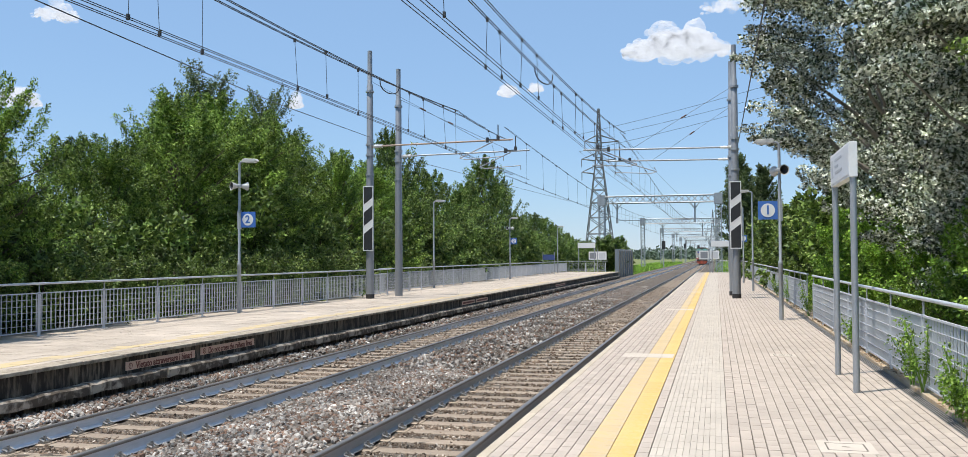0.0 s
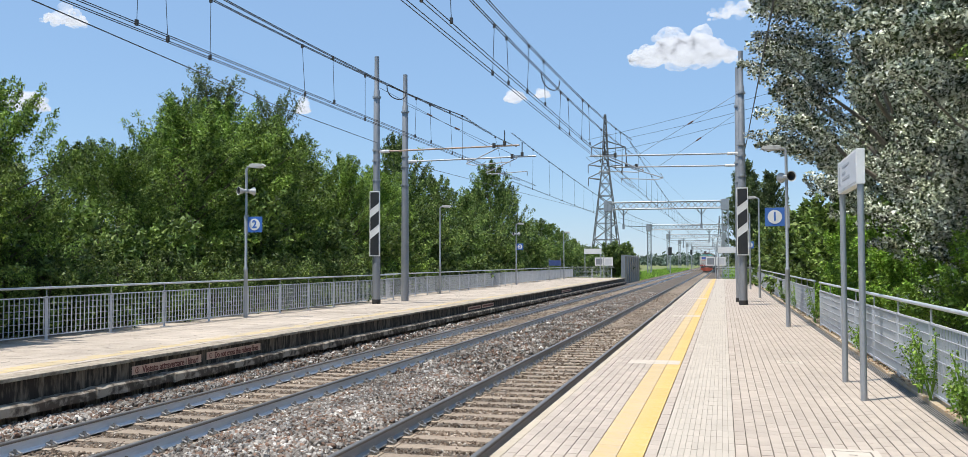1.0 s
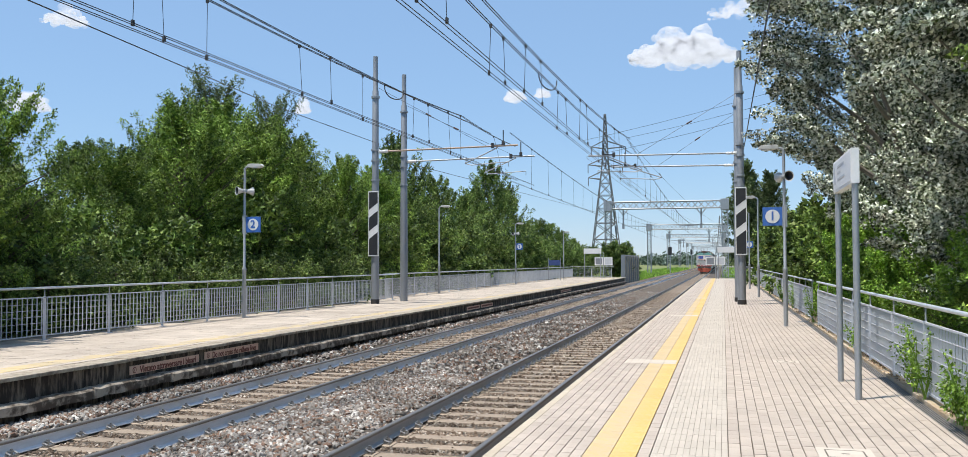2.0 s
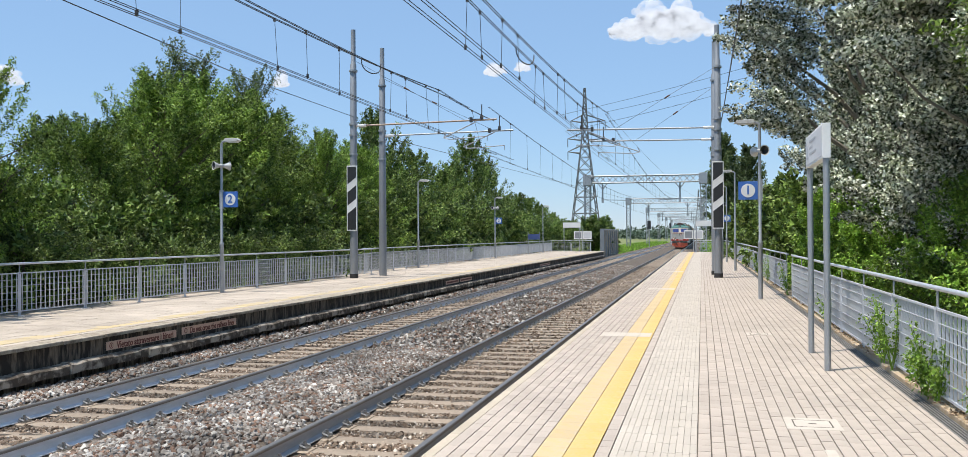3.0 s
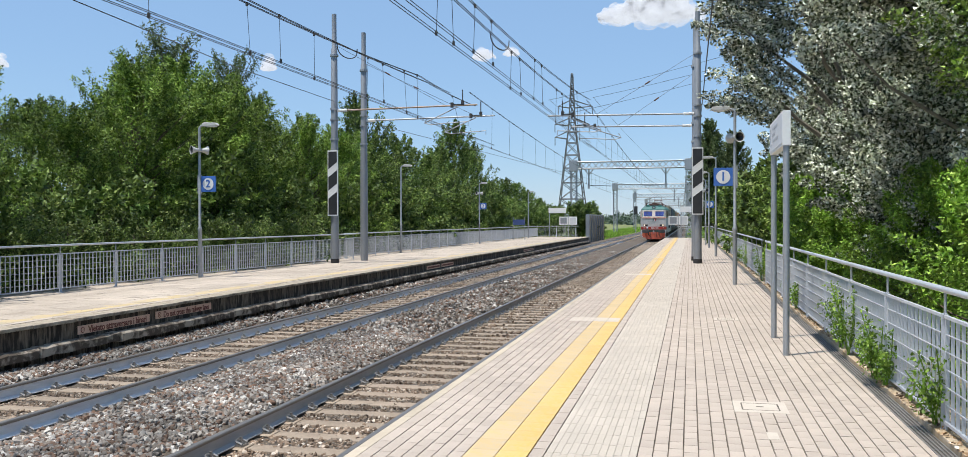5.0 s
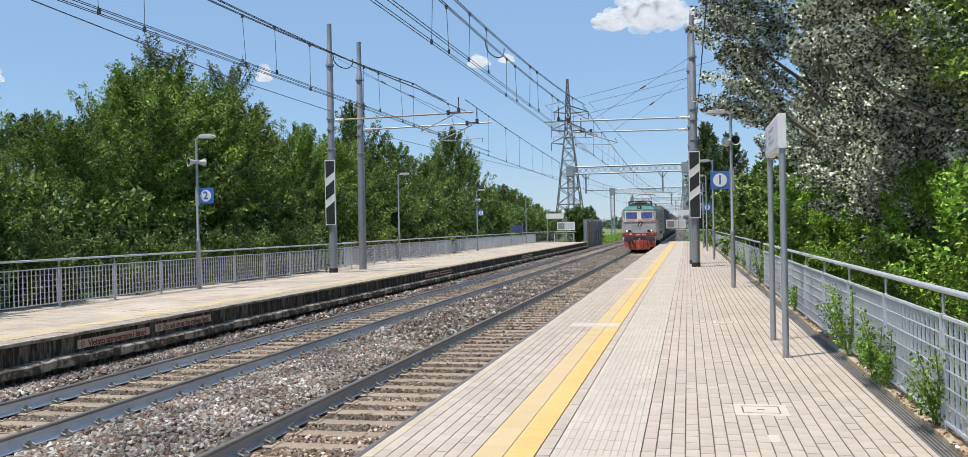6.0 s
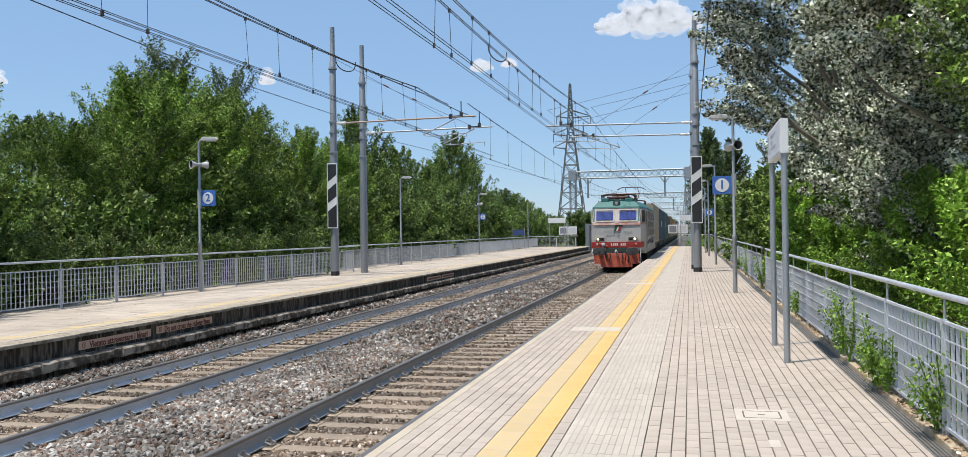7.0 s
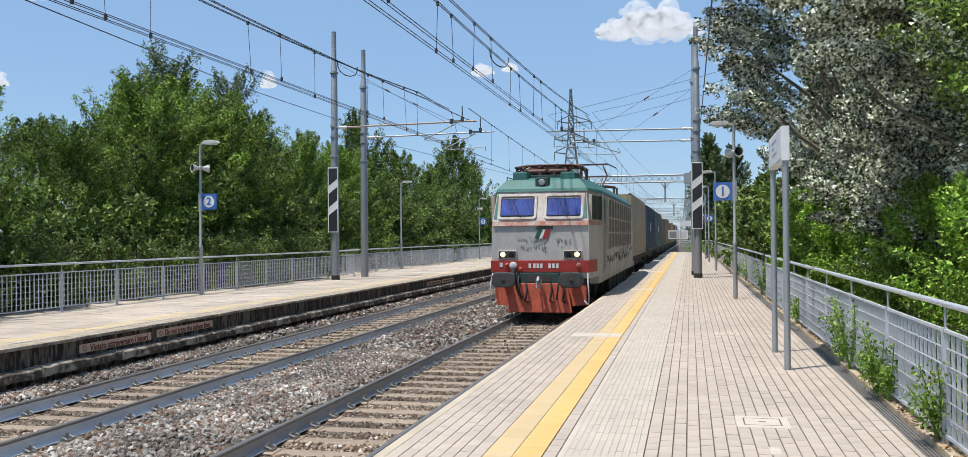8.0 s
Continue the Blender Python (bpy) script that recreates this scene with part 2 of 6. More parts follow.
# ---- mesh building ----
class Geo:
    """Collects verts and faces; every face keeps the slot of its material."""

    def __init__(self):
        self.v, self.f, self.s = [], [], []

    def put(self, verts, faces, slot=0):
        n = len(self.v)
        self.v += [tuple(p) for p in verts]
        self.f += [tuple(i + n for i in f) for f in faces]
        self.s += [slot] * len(faces)
        return self

    def box(self, x0, x1, y0, y1, z0, z1, slot=0, m=None):
        p = [Vector((x, y, z)) for z in (z0, z1) for y in (y0, y1) for x in (x0, x1)]
        if m is not None:
            p = [m @ q for q in p]
        return self.put(p, [(0, 2, 3, 1), (4, 5, 7, 6), (0, 1, 5, 4), (2, 6, 7, 3), (0, 4, 6, 2), (1, 3, 7, 5)], slot)

    def tube(self, a, b, r, r2=None, n=8, slot=0, caps=True):
        a, b = Vector(a), Vector(b)
        r2 = r if r2 is None else r2
        q = (b - a).to_track_quat("Z", "Y")
        ring = [q @ Vector((math.cos(2 * math.pi * k / n), math.sin(2 * math.pi * k / n), 0)) for k in range(n)]
        v = [a + w * r for w in ring] + [b + w * r2 for w in ring]
        f = [(k, (k + 1) % n, n + (k + 1) % n, n + k) for k in range(n)]
        if caps:
            f += [tuple(range(n - 1, -1, -1)), tuple(range(n, 2 * n))]
        return self.put(v, f, slot)

    def line(self, pts, r, n=6, slot=0):
        """One round bar through all the points, without breaks at the bends."""
        pts = [Vector(p) for p in pts]
        q, v, f, m = None, [], [], len(pts)
        for k, p in enumerate(pts):
            way = (pts[min(k + 1, m - 1)] - pts[max(k - 1, 0)]).normalized()
            if q is None:
                q = way.to_track_quat("Z", "Y")
            else:
                q = (q @ Vector((0, 0, 1))).rotation_difference(way) @ q
            v += [p + q @ Vector((r * math.cos(2 * math.pi * j / n), r * math.sin(2 * math.pi * j / n), 0)) for j in range(n)]
        for k in range(m - 1):
            f += [(k * n + j, k * n + (j + 1) % n, (k + 1) * n + (j + 1) % n, (k + 1) * n + j) for j in range(n)]
        f += [tuple(range(n - 1, -1, -1)), tuple(range((m - 1) * n, m * n))]
        return self.put(v, f, slot)

    def lathe(self, profile, n=12, slot=0, m=None):
        """profile: (radius, height) pairs round the z axis."""
        v, f = [], []
        for r, z in profile:
            v += [Vector((r * math.cos(2 * math.pi * k / n), r * math.sin(2 * math.pi * k / n), z)) for k in range(n)]
        for j in range(len(profile) - 1):
            f += [(j * n + k, j * n + (k + 1) % n, (j + 1) * n + (k + 1) % n, (j + 1) * n + k) for k in range(n)]
        f += [tuple(range(n - 1, -1, -1)), tuple(range((len(profile) - 1) * n, len(profile) * n))]
        if m is not None:
            v = [m @ p for p in v]
        return self.put(v, f, slot)

    def prism(self, outline, axis, a, b, slot=0):
        """An outline drawn out along an axis: "y" (outline x, z), "x" (outline y, z) or "z" (outline x, y)."""
        def at(p, d):
            return {"y": (p[0], d, p[1]), "x": (d, p[0], p[1]), "z": (p[0], p[1], d)}[axis]
        n = len(outline)
        v = [at(p, a) for p in outline] + [at(p, b) for p in outline]
        f = [(k, (k + 1) % n, n + (k + 1) % n, n + k) for k in range(n)] + [tuple(range(n - 1, -1, -1)), tuple(range(n, 2 * n))]
        return self.put(v, f, slot)

    def mesh(self, name, mats, bevel=0.0, smooth=False):
        me = bpy.data.meshes.new(name)
        me.from_pydata(self.v, [], self.f)
        for m in mats if isinstance(mats, (list, tuple)) else [mats]:
            me.materials.append(m)
        me.polygons.foreach_set("material_index", self.s)
        bm = bmesh.new()
        bm.from_mesh(me)
        bmesh.ops.recalc_face_normals(bm, faces=bm.faces)
        if bevel:
            edges = [e for e in bm.edges if len(e.link_faces) == 2 and e.calc_face_angle(0) > 0.5]
            bmesh.ops.bevel(bm, geom=edges, offset=bevel, segments=2, profile=0.6, affect="EDGES", clamp_overlap=True)
        bm.to_mesh(me)
        bm.free()
        if smooth:
            me.polygons.foreach_set("use_smooth", [True] * len(me.polygons))
            me.set_sharp_from_angle(angle=radians(40))
        return me


def part(name, geo, mats, parent=None, label="", bevel=0.0, smooth=False, at=None):
    """One mesh object, under a thing or a part."""
    ob = new(name, geo if isinstance(geo, bpy.types.Mesh) else geo.mesh(name, mats, bevel, smooth))
    if parent is not None:
        ob.parent = parent
    if at is not None:
        ob.matrix_basis = at
    return tagged(ob, label)


def thing(name, label, category, group="", kind="", at=None):
    ob = tagged(new(name), label, category, group, kind)
    if at is not None:
        ob.matrix_basis = at
    return ob


def soup(name, verts, quads, mats, idx=None):
    """A large mesh straight from arrays; quads all have the same number of corners."""
    me = bpy.data.meshes.new(name)
    verts, quads = np.asarray(verts, np.float32), np.asarray(quads, np.int32)
    k = quads.shape[1]
    me.vertices.add(len(verts))
    me.vertices.foreach_set("co", verts.ravel())
    me.loops.add(quads.size)
    me.loops.foreach_set("vertex_index", quads.ravel())
    me.polygons.add(len(quads))
    me.polygons.foreach_set("loop_start", np.arange(0, quads.size, k, dtype=np.int32))
    for m in mats if isinstance(mats, (list, tuple)) else [mats]:
        me.materials.append(m)
    me.polygons.foreach_set("use_smooth", [False] * len(quads))
    me.update(calc_edges=True)
    return me


# ---- ground, tracks and platforms ----
P = 0.55                       # platform height above the rails
TRACKS = (0.0, -4.02)          # track centres


def ground_sheet():
    g = Geo()
    xs = [-3000, -600, -120, -40, -16, -12, -7, 3, 6.2, 7.5, 12, 40, 120, 600, 3000]
    ys = [-400, -60, -20, 0, 20, 40, 60, 90, 120, 200, 400, 900, 3000]

    def height(x, y):
        if -13 < x < 9 and y < 95:
            return -0.75
        return -0.75 + 0.12 * math.sin(x * 0.3 + y * 0.17)
    v = [(x, y, height(x, y)) for y in ys for x in xs]
    n = len(xs)
    f = [(j * n + i, j * n + i + 1, (j + 1) * n + i + 1, (j + 1) * n + i) for j in range(len(ys) - 1) for i in range(n - 1)]
    g.put(v, f)
    tagged(part("ground", g, M["field"]), "flat green fields reaching to the horizon", "ground", kind="structure")


def ballast():
    """The bed: a bumpy sheet with a low heap between the tracks."""
    def sheet(x0, x1, nx, y0, y1, ny, wob):
        xs, ys = np.linspace(x0, x1, nx), np.linspace(y0, y1, ny)
        X, Y = np.meshgrid(xs, ys)
        z = np.full_like(X, -0.20)
        z += 0.10 * np.clip(1 - np.abs(X + 2.0) / 1.05, 0, 1) ** 0.6
        z += 0.12 * np.clip((-4.9 - X) / 0.4, 0, 1)
        z -= np.clip(np.abs(X + 2.0) - 4.0, 0, 3) * 0.35
        z += wob * rng.normal(size=z.shape)
        idx = np.arange(nx * ny).reshape(ny, nx)
        q = np.stack([idx[:-1, :-1], idx[:-1, 1:], idx[1:, 1:], idx[1:, :-1]], -1).reshape(-1, 4)
        return np.stack([X, Y, z], -1).reshape(-1, 3), q
    a, fa = sheet(-7.6, 3.6, 76, 2, 40, 254, 0.012)
    b, fb = sheet(-7.6, 3.6, 57, 40, 520, 481, 0.012)
    c, fc = sheet(-7.6, 3.6, 29, -40, 2, 43, 0.01)
    v = np.concatenate([a, b, c])
    f = np.concatenate([fa, fb + len(a), fc + len(a) + len(b)])
    tagged(new("ballast_bed", soup("ballast_bed", v, f, M["ballast_bed"])), "brown-grey crushed stone ballast bed under the tracks", "ballast", kind="structure")


def ballast_stones():
    """Loose crushed stones, each an uneven eight-sided lump."""
    n_near, n_far = 70000, 34000
    y = np.concatenate([5.5 + 12 * rng.random(n_near) ** 1.1, 17.5 + 50 * rng.random(n_far) ** 1.3])
    x = rng.uniform(-5.85, 1.55, len(y))
    keep = np.ones(len(y), bool)
    for c in TRACKS:
        inside = np.abs(x - c) < 1.22
        on_sleeper = np.abs(((y - 0.15) / 0.6) % 1 - 0.5) > 0.325
        keep &= ~(inside & on_sleeper & (rng.random(len(y)) < 0.96))
        keep &= np.abs(np.abs(x - c) - 0.7525) > 0.115
        keep &= ~(inside & (rng.random(len(y)) < 0.15))
    x, y = x[keep], y[keep]
    z = -0.20 + 0.10 * np.clip(1 - np.abs(x + 2.0) / 1.05, 0, 1) ** 0.6 + 0.12 * np.clip((-4.9 - x) / 0.4, 0, 1)
    r = rng.uniform(0.015, 0.039, len(x)) * np.where(y > 17.5, 1.5, 1.0)
    within = (np.abs(x) < 0.68) | (np.abs(x + 4.02) < 0.68)
    z -= 0.010 * within
    r *= np.where(within, 0.75, 1.0)
    ico = bmesh.new()
    bmesh.ops.create_icosphere(ico, subdivisions=1, radius=1.0)
    lump = np.array([tuple(q.co) for q in ico.verts])
    lump_f = np.array([[q.index for q in face.verts] for face in ico.faces])
    ico.free()
    octa = np.array([(1, 0, 0), (-1, 0, 0), (0, 1, 0), (0, -1, 0), (0, 0, 1), (0, 0, -1)], float)
    octa_f = np.array([(0, 2, 4), (2, 1, 4), (1, 3, 4), (3, 0, 4), (2, 0, 5), (1, 2, 5), (3, 1, 5), (0, 3, 5)])
    for name, sel, base, tri, stone in (("ballast_stones", (y < 13.5) & ~within, lump, lump_f, "stone"), ("ballast_stones", (y >= 13.5) & ~within, octa, octa_f, "stone"),
                                       ("track_ballast", (y < 10) & within, lump, lump_f, "stone_brown"), ("track_ballast", (y >= 10) & within, octa, octa_f, "stone_brown")):
        n, k = int(sel.sum()), len(base)
        u, _, vt = np.linalg.svd(rng.normal(size=(n, 3, 3)))
        shape = base[None] * rng.uniform(0.68, 1.22, (n, 1, 3)) + rng.normal(scale=0.19, size=(n, k, 3))
        v = np.einsum("nij,nkj->nki", u @ vt, shape) * r[sel][:, None, None]
        v += np.stack([x[sel], y[sel], z[sel] + r[sel] * 0.55], -1)[:, None, :]
        f = tri[None] + (np.arange(n) * k)[:, None, None]
        tagged(new(name, soup(name, v.reshape(-1, 3), f.reshape(-1, 3), M[stone])),
               "loose brown ballast between the sleepers" if "track" in name else "loose grey and brown crushed ballast stones", "gravel", kind="stuff")


def tracks():
    prof = [(-0.075, -0.172), (0.075, -0.172), (0.075, -0.160), (0.012, -0.140), (0.0085, -0.045), (0.036, -0.032),
            (0.036, -0.010), (0.028, 0.0), (-0.028, 0.0), (-0.036, -0.010), (-0.036, -0.032), (-0.0085, -0.045), (-0.012, -0.140), (-0.075, -0.160)]
    rail = Geo()
    n = len(prof)
    ys = [-40, 600]
    v = [(px, y, pz) for y in ys for px, pz in prof]
    for k in range(n):
        rail.put([v[k], v[(k + 1) % n], v[n + (k + 1) % n], v[n + k]], [(0, 1, 2, 3)], 1 if 5 <= k <= 9 else 0)
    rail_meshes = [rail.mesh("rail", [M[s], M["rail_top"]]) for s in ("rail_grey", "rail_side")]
    sl = Geo()
    sl.prism([(-0.15, -0.34), (0.15, -0.34), (0.125, -0.185), (-0.125, -0.185)], "x", -1.2, 1.2)
    for s in (-1, 1):
        sl.prism([(-0.14, -0.185), (0.14, -0.185), (0.11, -0.176), (-0.11, -0.176)], "x", s * 0.7525 - 0.2, s * 0.7525 + 0.2)
    sleeper_mesh = sl.mesh("sleeper", M["sleeper"], bevel=0.012)
    cl = Geo()
    cl.box(-0.05, 0.05, -0.07, 0.07, -0.176, -0.155)
    cl.line([(0.045, -0.055, -0.15), (-0.02, -0.06, -0.125), (-0.035, -0.02, -0.118), (0.02, 0.0, -0.105), (-0.035, 0.02, -0.118), (-0.02, 0.06, -0.125), (0.045, 0.055, -0.15)], 0.015, n=5)
    cl.tube((0.0, 0, -0.16), (0.0, 0, -0.085), 0.018, n=6)
    clip_mesh = cl.mesh("fastening", M["clip"])
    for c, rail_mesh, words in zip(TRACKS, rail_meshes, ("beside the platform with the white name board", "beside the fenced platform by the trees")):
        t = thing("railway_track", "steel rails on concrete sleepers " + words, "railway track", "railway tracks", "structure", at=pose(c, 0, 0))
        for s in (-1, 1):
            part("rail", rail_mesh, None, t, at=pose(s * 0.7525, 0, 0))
        for k in range(-24, 150):
            part("sleeper", sleeper_mesh, None, t, at=pose(0, 0.15 + 0.6 * k, 0))
        for k in range(8, 60):
            for s in (-1, 1):
                for side in (-1, 1):
                    part("fastening", clip_mesh, None, t, at=pose(s * 0.7525 + side * 0.105, 0.15 + 0.6 * k, 0, 0, 0, 0 if side > 0 else 180))
        rest = Geo()
        for k in range(60, 150):
            for s in (-1, 1):
                for side in (-1, 1):
                    rest.box(s * 0.7525 + side * 0.10 - 0.04, s * 0.7525 + side * 0.10 + 0.04, 0.08 + 0.6 * k, 0.22 + 0.6 * k, -0.18, -0.10)
        tagged(part("distant_fastenings", rest, M["clip"], t), kind="stuff")
        rest = Geo()
        for k in range(150, 700):
            rest.box(-1.2, 1.2, 0.02 + 0.6 * k, 0.28 + 0.6 * k, -0.3, -0.18)
        tagged(part("distant_sleepers", rest, M["sleeper"], t), kind="stuff")


END1, END2 = 87.0, 91.0        # far ends of the platforms


def platform_near():
    p = thing("platform_1", "pale brick-paved station platform with a yellow safety strip", "platform", kind="structure")
    g = Geo().box(1.62, 5.90, -14, END1, -0.8, P - 0.012)
    part("platform_body", g, M["joint"], p)
    stone = Geo().box(1.575, 1.66, 0.003, 0.997, P - 0.16, P).mesh("edge_stone", M["edge_one"], bevel=0.008)
    for k in range(-6, 87):
        part("edge_stone", stone, None, p, at=pose(0, k, 0))
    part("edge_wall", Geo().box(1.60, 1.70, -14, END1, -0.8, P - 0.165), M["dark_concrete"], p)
    kerb = Geo().box(5.545, 5.90, 0.005, 1.995, P - 0.2, P + 0.04).mesh("kerb", M["kerb"], bevel=0.01)
    for k in range(-3, 44):
        part("kerb", kerb, None, p, at=pose(0, 2 * k, 0))
    g = Geo()
    for x in (5.422, 5.45, 5.478, 5.506, 5.534):
        g.box(x - 0.006, x + 0.006, -14, END1, P - 0.05, P - 0.002)
    for k in range(-56, 4 * 87):
        g.box(5.418, 5.538, 0.25 * k, 0.25 * k + 0.012, P - 0.05, P - 0.004)
    part("drain_grating", g, M["grate"], p, "dark steel drain grating")


def platform_far():
    p = thing("platform_2", "old pale paved platform with dark stained concrete face", "platform", kind="structure")
    part("platform_body", Geo().box(-11.9, -5.98, -14, END2, -0.8, P - 0.02), M["worn_concrete"], p)
    rnd = random.Random(3)
    slab = Geo().box(-6.25, -5.86, 0.004, 0.996, P - 0.055, P).mesh("edge_slab", M["worn_concrete"], bevel=0.012)
    for k in range(-6, 91):
        part("edge_slab", slab, None, p, at=pose(rnd.uniform(-0.008, 0.008), k, rnd.uniform(-0.004, 0.004), 0, 0, rnd.uniform(-0.2, 0.2)))
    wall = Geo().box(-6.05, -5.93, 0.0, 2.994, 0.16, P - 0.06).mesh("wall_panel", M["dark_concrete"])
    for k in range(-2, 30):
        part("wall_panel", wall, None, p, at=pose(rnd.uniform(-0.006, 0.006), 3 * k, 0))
    # rough ledge stones with a broken upper edge
    ledges = []
    for q in range(4):
        g = Geo()
        n = 13
        vs = []
        for a in range(n):
            y = 1.99 * a / (n - 1)
            w, h = rnd.uniform(-0.018, 0.01), rnd.uniform(-0.018, 0.012)
            vs += [(-6.05, y, 0.055), (-5.74 + w, y, 0.055 + rnd.uniform(-0.015, 0.015)), (-5.735 + w, y, 0.18 + h), (-5.77 + w, y, 0.212 + h), (-6.05, y, 0.215)]
        fs = []
        for a in range(n - 1):
            for b in range(5):
                fs.append((a * 5 + b, a * 5 + (b + 1) % 5, (a + 1) * 5 + (b + 1) % 5, (a + 1) * 5 + b))
        fs += [(0, 1, 2, 3, 4), tuple((n - 1) * 5 + b for b in (4, 3, 2, 1, 0))]
        g.put(vs, fs)
        ledges.append(g.mesh("ledge_stone", M["ledge"]))
    for k in range(-3, 45):
        part("ledge_stone", ledges[k % 4], None, p, at=pose(rnd.uniform(-0.01, 0.01), 2 * k, rnd.uniform(-0.008, 0.008)))
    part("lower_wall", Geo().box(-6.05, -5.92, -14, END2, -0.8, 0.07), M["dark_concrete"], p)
    # paving: slabs with open joints, then the faded strip
    for name, x0, x1, w, ln, m in (("paving", -11.88, -6.86, 0.4, 0.4, "old_paving"), ("faded_strip", -6.84, -6.44, 0.4, 0.4, "faded_yellow"), ("paving", -6.43, -6.26, 0.17, 0.4, "old_paving")):
        vs, fs = tile_arrays(x0, x1, w, ln, -13, END2, 0.005, 0.005, P, 0.003, 0.5)
        tagged(new(name, soup(name, vs, fs, M[m])), kind="stuff").parent = p


def tile_arrays(x0, x1, w, ln, y0, y1, gapx, gapy, top, jitter, stagger):
    """Blocks in rows along y: the top and four sides of each."""
    cols = int(round((x1 - x0) / w))
    rows = int((y1 - y0) / ln)
    I, J = np.meshgrid(np.arange(cols), np.arange(rows))
    I, J = I.ravel(), J.ravel()
    off = np.where(I % 2 == 0, 0.0, stagger * ln) + 0.07 * ln * np.sin(I * 2.3)
    xa = x0 + I * w + gapx / 2
    xb = xa + w - gapx
    ya = y0 + J * ln + off + gapy / 2
    yb = ya + ln - gapy
    tilt = rng.uniform(-jitter, jitter, (len(I), 4)) * 0.5
    h = top + rng.uniform(-jitter, jitter, len(I)) * 0.6
    lo = np.full(len(I), top - 0.02)
    c = [(xa, ya), (xb, ya), (xb, yb), (xa, yb)]
    v = np.zeros((len(I), 8, 3))
    for k, (x, y) in enumerate(c):
        v[:, k] = np.stack([x, y, lo], -1)
        v[:, k + 4] = np.stack([x, y, h + tilt[:, k]], -1)
    f = np.array([(4, 5, 6, 7), (0, 1, 5, 4), (1, 2, 6, 5), (2, 3, 7, 6), (3, 0, 4, 7)])
    f = f[None] + (np.arange(len(I)) * 8)[:, None, None]
    return v.reshape(-1, 3), f.reshape(-1, 4)


def banks():
    """Earth behind both fences."""
    g = Geo()
    for x0, x1, z0, z1, y1, seg in ((5.90, 16, P - 0.1, 0.9, 110, 24), (-30, -11.9, 0.3, P - 0.15, 100, 24)):
        v, f = [], []
        for j in range(seg + 1):
            for i in range(7):
                y = -14 + (y1 + 14) * j / seg
                x = x0 + (x1 - x0) * i / 6
                v.append((x, y, z0 + (z1 - z0) * i / 6 + 0.05 * math.sin(3 * i + 1.7 * j)))
        for j in range(seg):
            for i in range(6):
                f.append((j * 7 + i, j * 7 + i + 1, (j + 1) * 7 + i + 1, (j + 1) * 7 + i))
        g.put(v, f)
    tagged(part("earth_bank", g, M["soil"]), "overgrown earth behind the platform fences", "ground", kind="structure")


ground_sheet()
ballast()
ballast_stones()
tracks()
platform_near()
platform_far()
banks()


# ---- fences ----
def fence_panel_mesh(pitch=0.132, length=1.9, h0=0.09, h1=0.87, name="grating_panel"):
    g = Geo()
    n = int(length / pitch)
    for k in range(n + 1):
        y = (length - n * pitch) / 2 + k * pitch
        g.box(-0.0125, 0.0125, y - 0.0022, y + 0.0022, h0, h1)
    for k in range(7):
        z = h0 + 0.01 + (h1 - h0 - 0.02) * k / 6
        r = 0.011 if k in (0, 6) else 0.004
        g.box(-r - 0.009, r - 0.009, 0, length, z - r, z + r)
    return g.mesh(name, M["galv_pale"])


POST = Geo().box(-0.006, 0.006, -0.04, 0.04, 0.0, 0.88).box(-0.055, 0.055, -0.07, 0.07, 0.0, 0.012).box(-0.03, 0.006, -0.0045, 0.0045, 0.0, 0.88)
STANCHION = Geo().tube((0, 0, 0.86), (0, 0, 1.03), 0.011, n=8).box(-0.02, 0.02, -0.03, 0.03, 0.84, 0.87)


def fence(label, group, x0, y0, x1, y1, z=P, single=()):
    """Grating panels between flat posts, with a tube handrail on thin stanchions."""
    a, b = Vector((x0, y0, z)), Vector((x1, y1, z))
    n = max(1, round((b - a).length / 1.985))
    step = (b - a).length / n
    turn = -math.degrees(math.atan2(x1 - x0, y1 - y0))
    t = thing("fence", label, "fence", group, at=pose(x0, y0, z, 0, 0, turn))
    panel = fence_panel_mesh(length=step - 0.085)
    slat = Geo().box(-0.0125, 0.0125, -0.0022, 0.0022, 0.09, 0.87).mesh("slat", M["galv_pale"])
    post, stan = POST.mesh("post", M["galv_pale"], bevel=0.002), STANCHION.mesh("stanchion", M["galv"])
    for k in range(n + 1):
        part("post", post, None, t, at=pose(0, k * step, 0))
        part("stanchion", stan, None, t, at=pose(0, k * step, 0))
        if k < n:
            if k not in single:
                part("grating_panel", panel, None, t, at=pose(0, k * step + 0.0425, 0))
                continue
            ln = step - 0.085
            cross = Geo()
            for q in range(7):
                zz, r = 0.10 + 0.76 * q / 6, 0.011 if q in (0, 6) else 0.004
                cross.box(-r - 0.009, r - 0.009, 0, ln, zz - r, zz + r)
            gp = part("grating_panel", cross, M["galv_pale"], t, at=pose(0, k * step + 0.0425, 0))
            n2 = int(ln / 0.132)
            for q in range(n2 + 1):
                part("slat", slat, None, gp, at=pose(0, (ln - n2 * 0.132) / 2 + q * 0.132, 0))
    part("handrail", Geo().tube((0, -0.25, 1.05), (0, n * step + 0.25, 1.05), 0.024, n=12), M["rail_tube"], t, "round galvanised handrail", smooth=True)
    return t


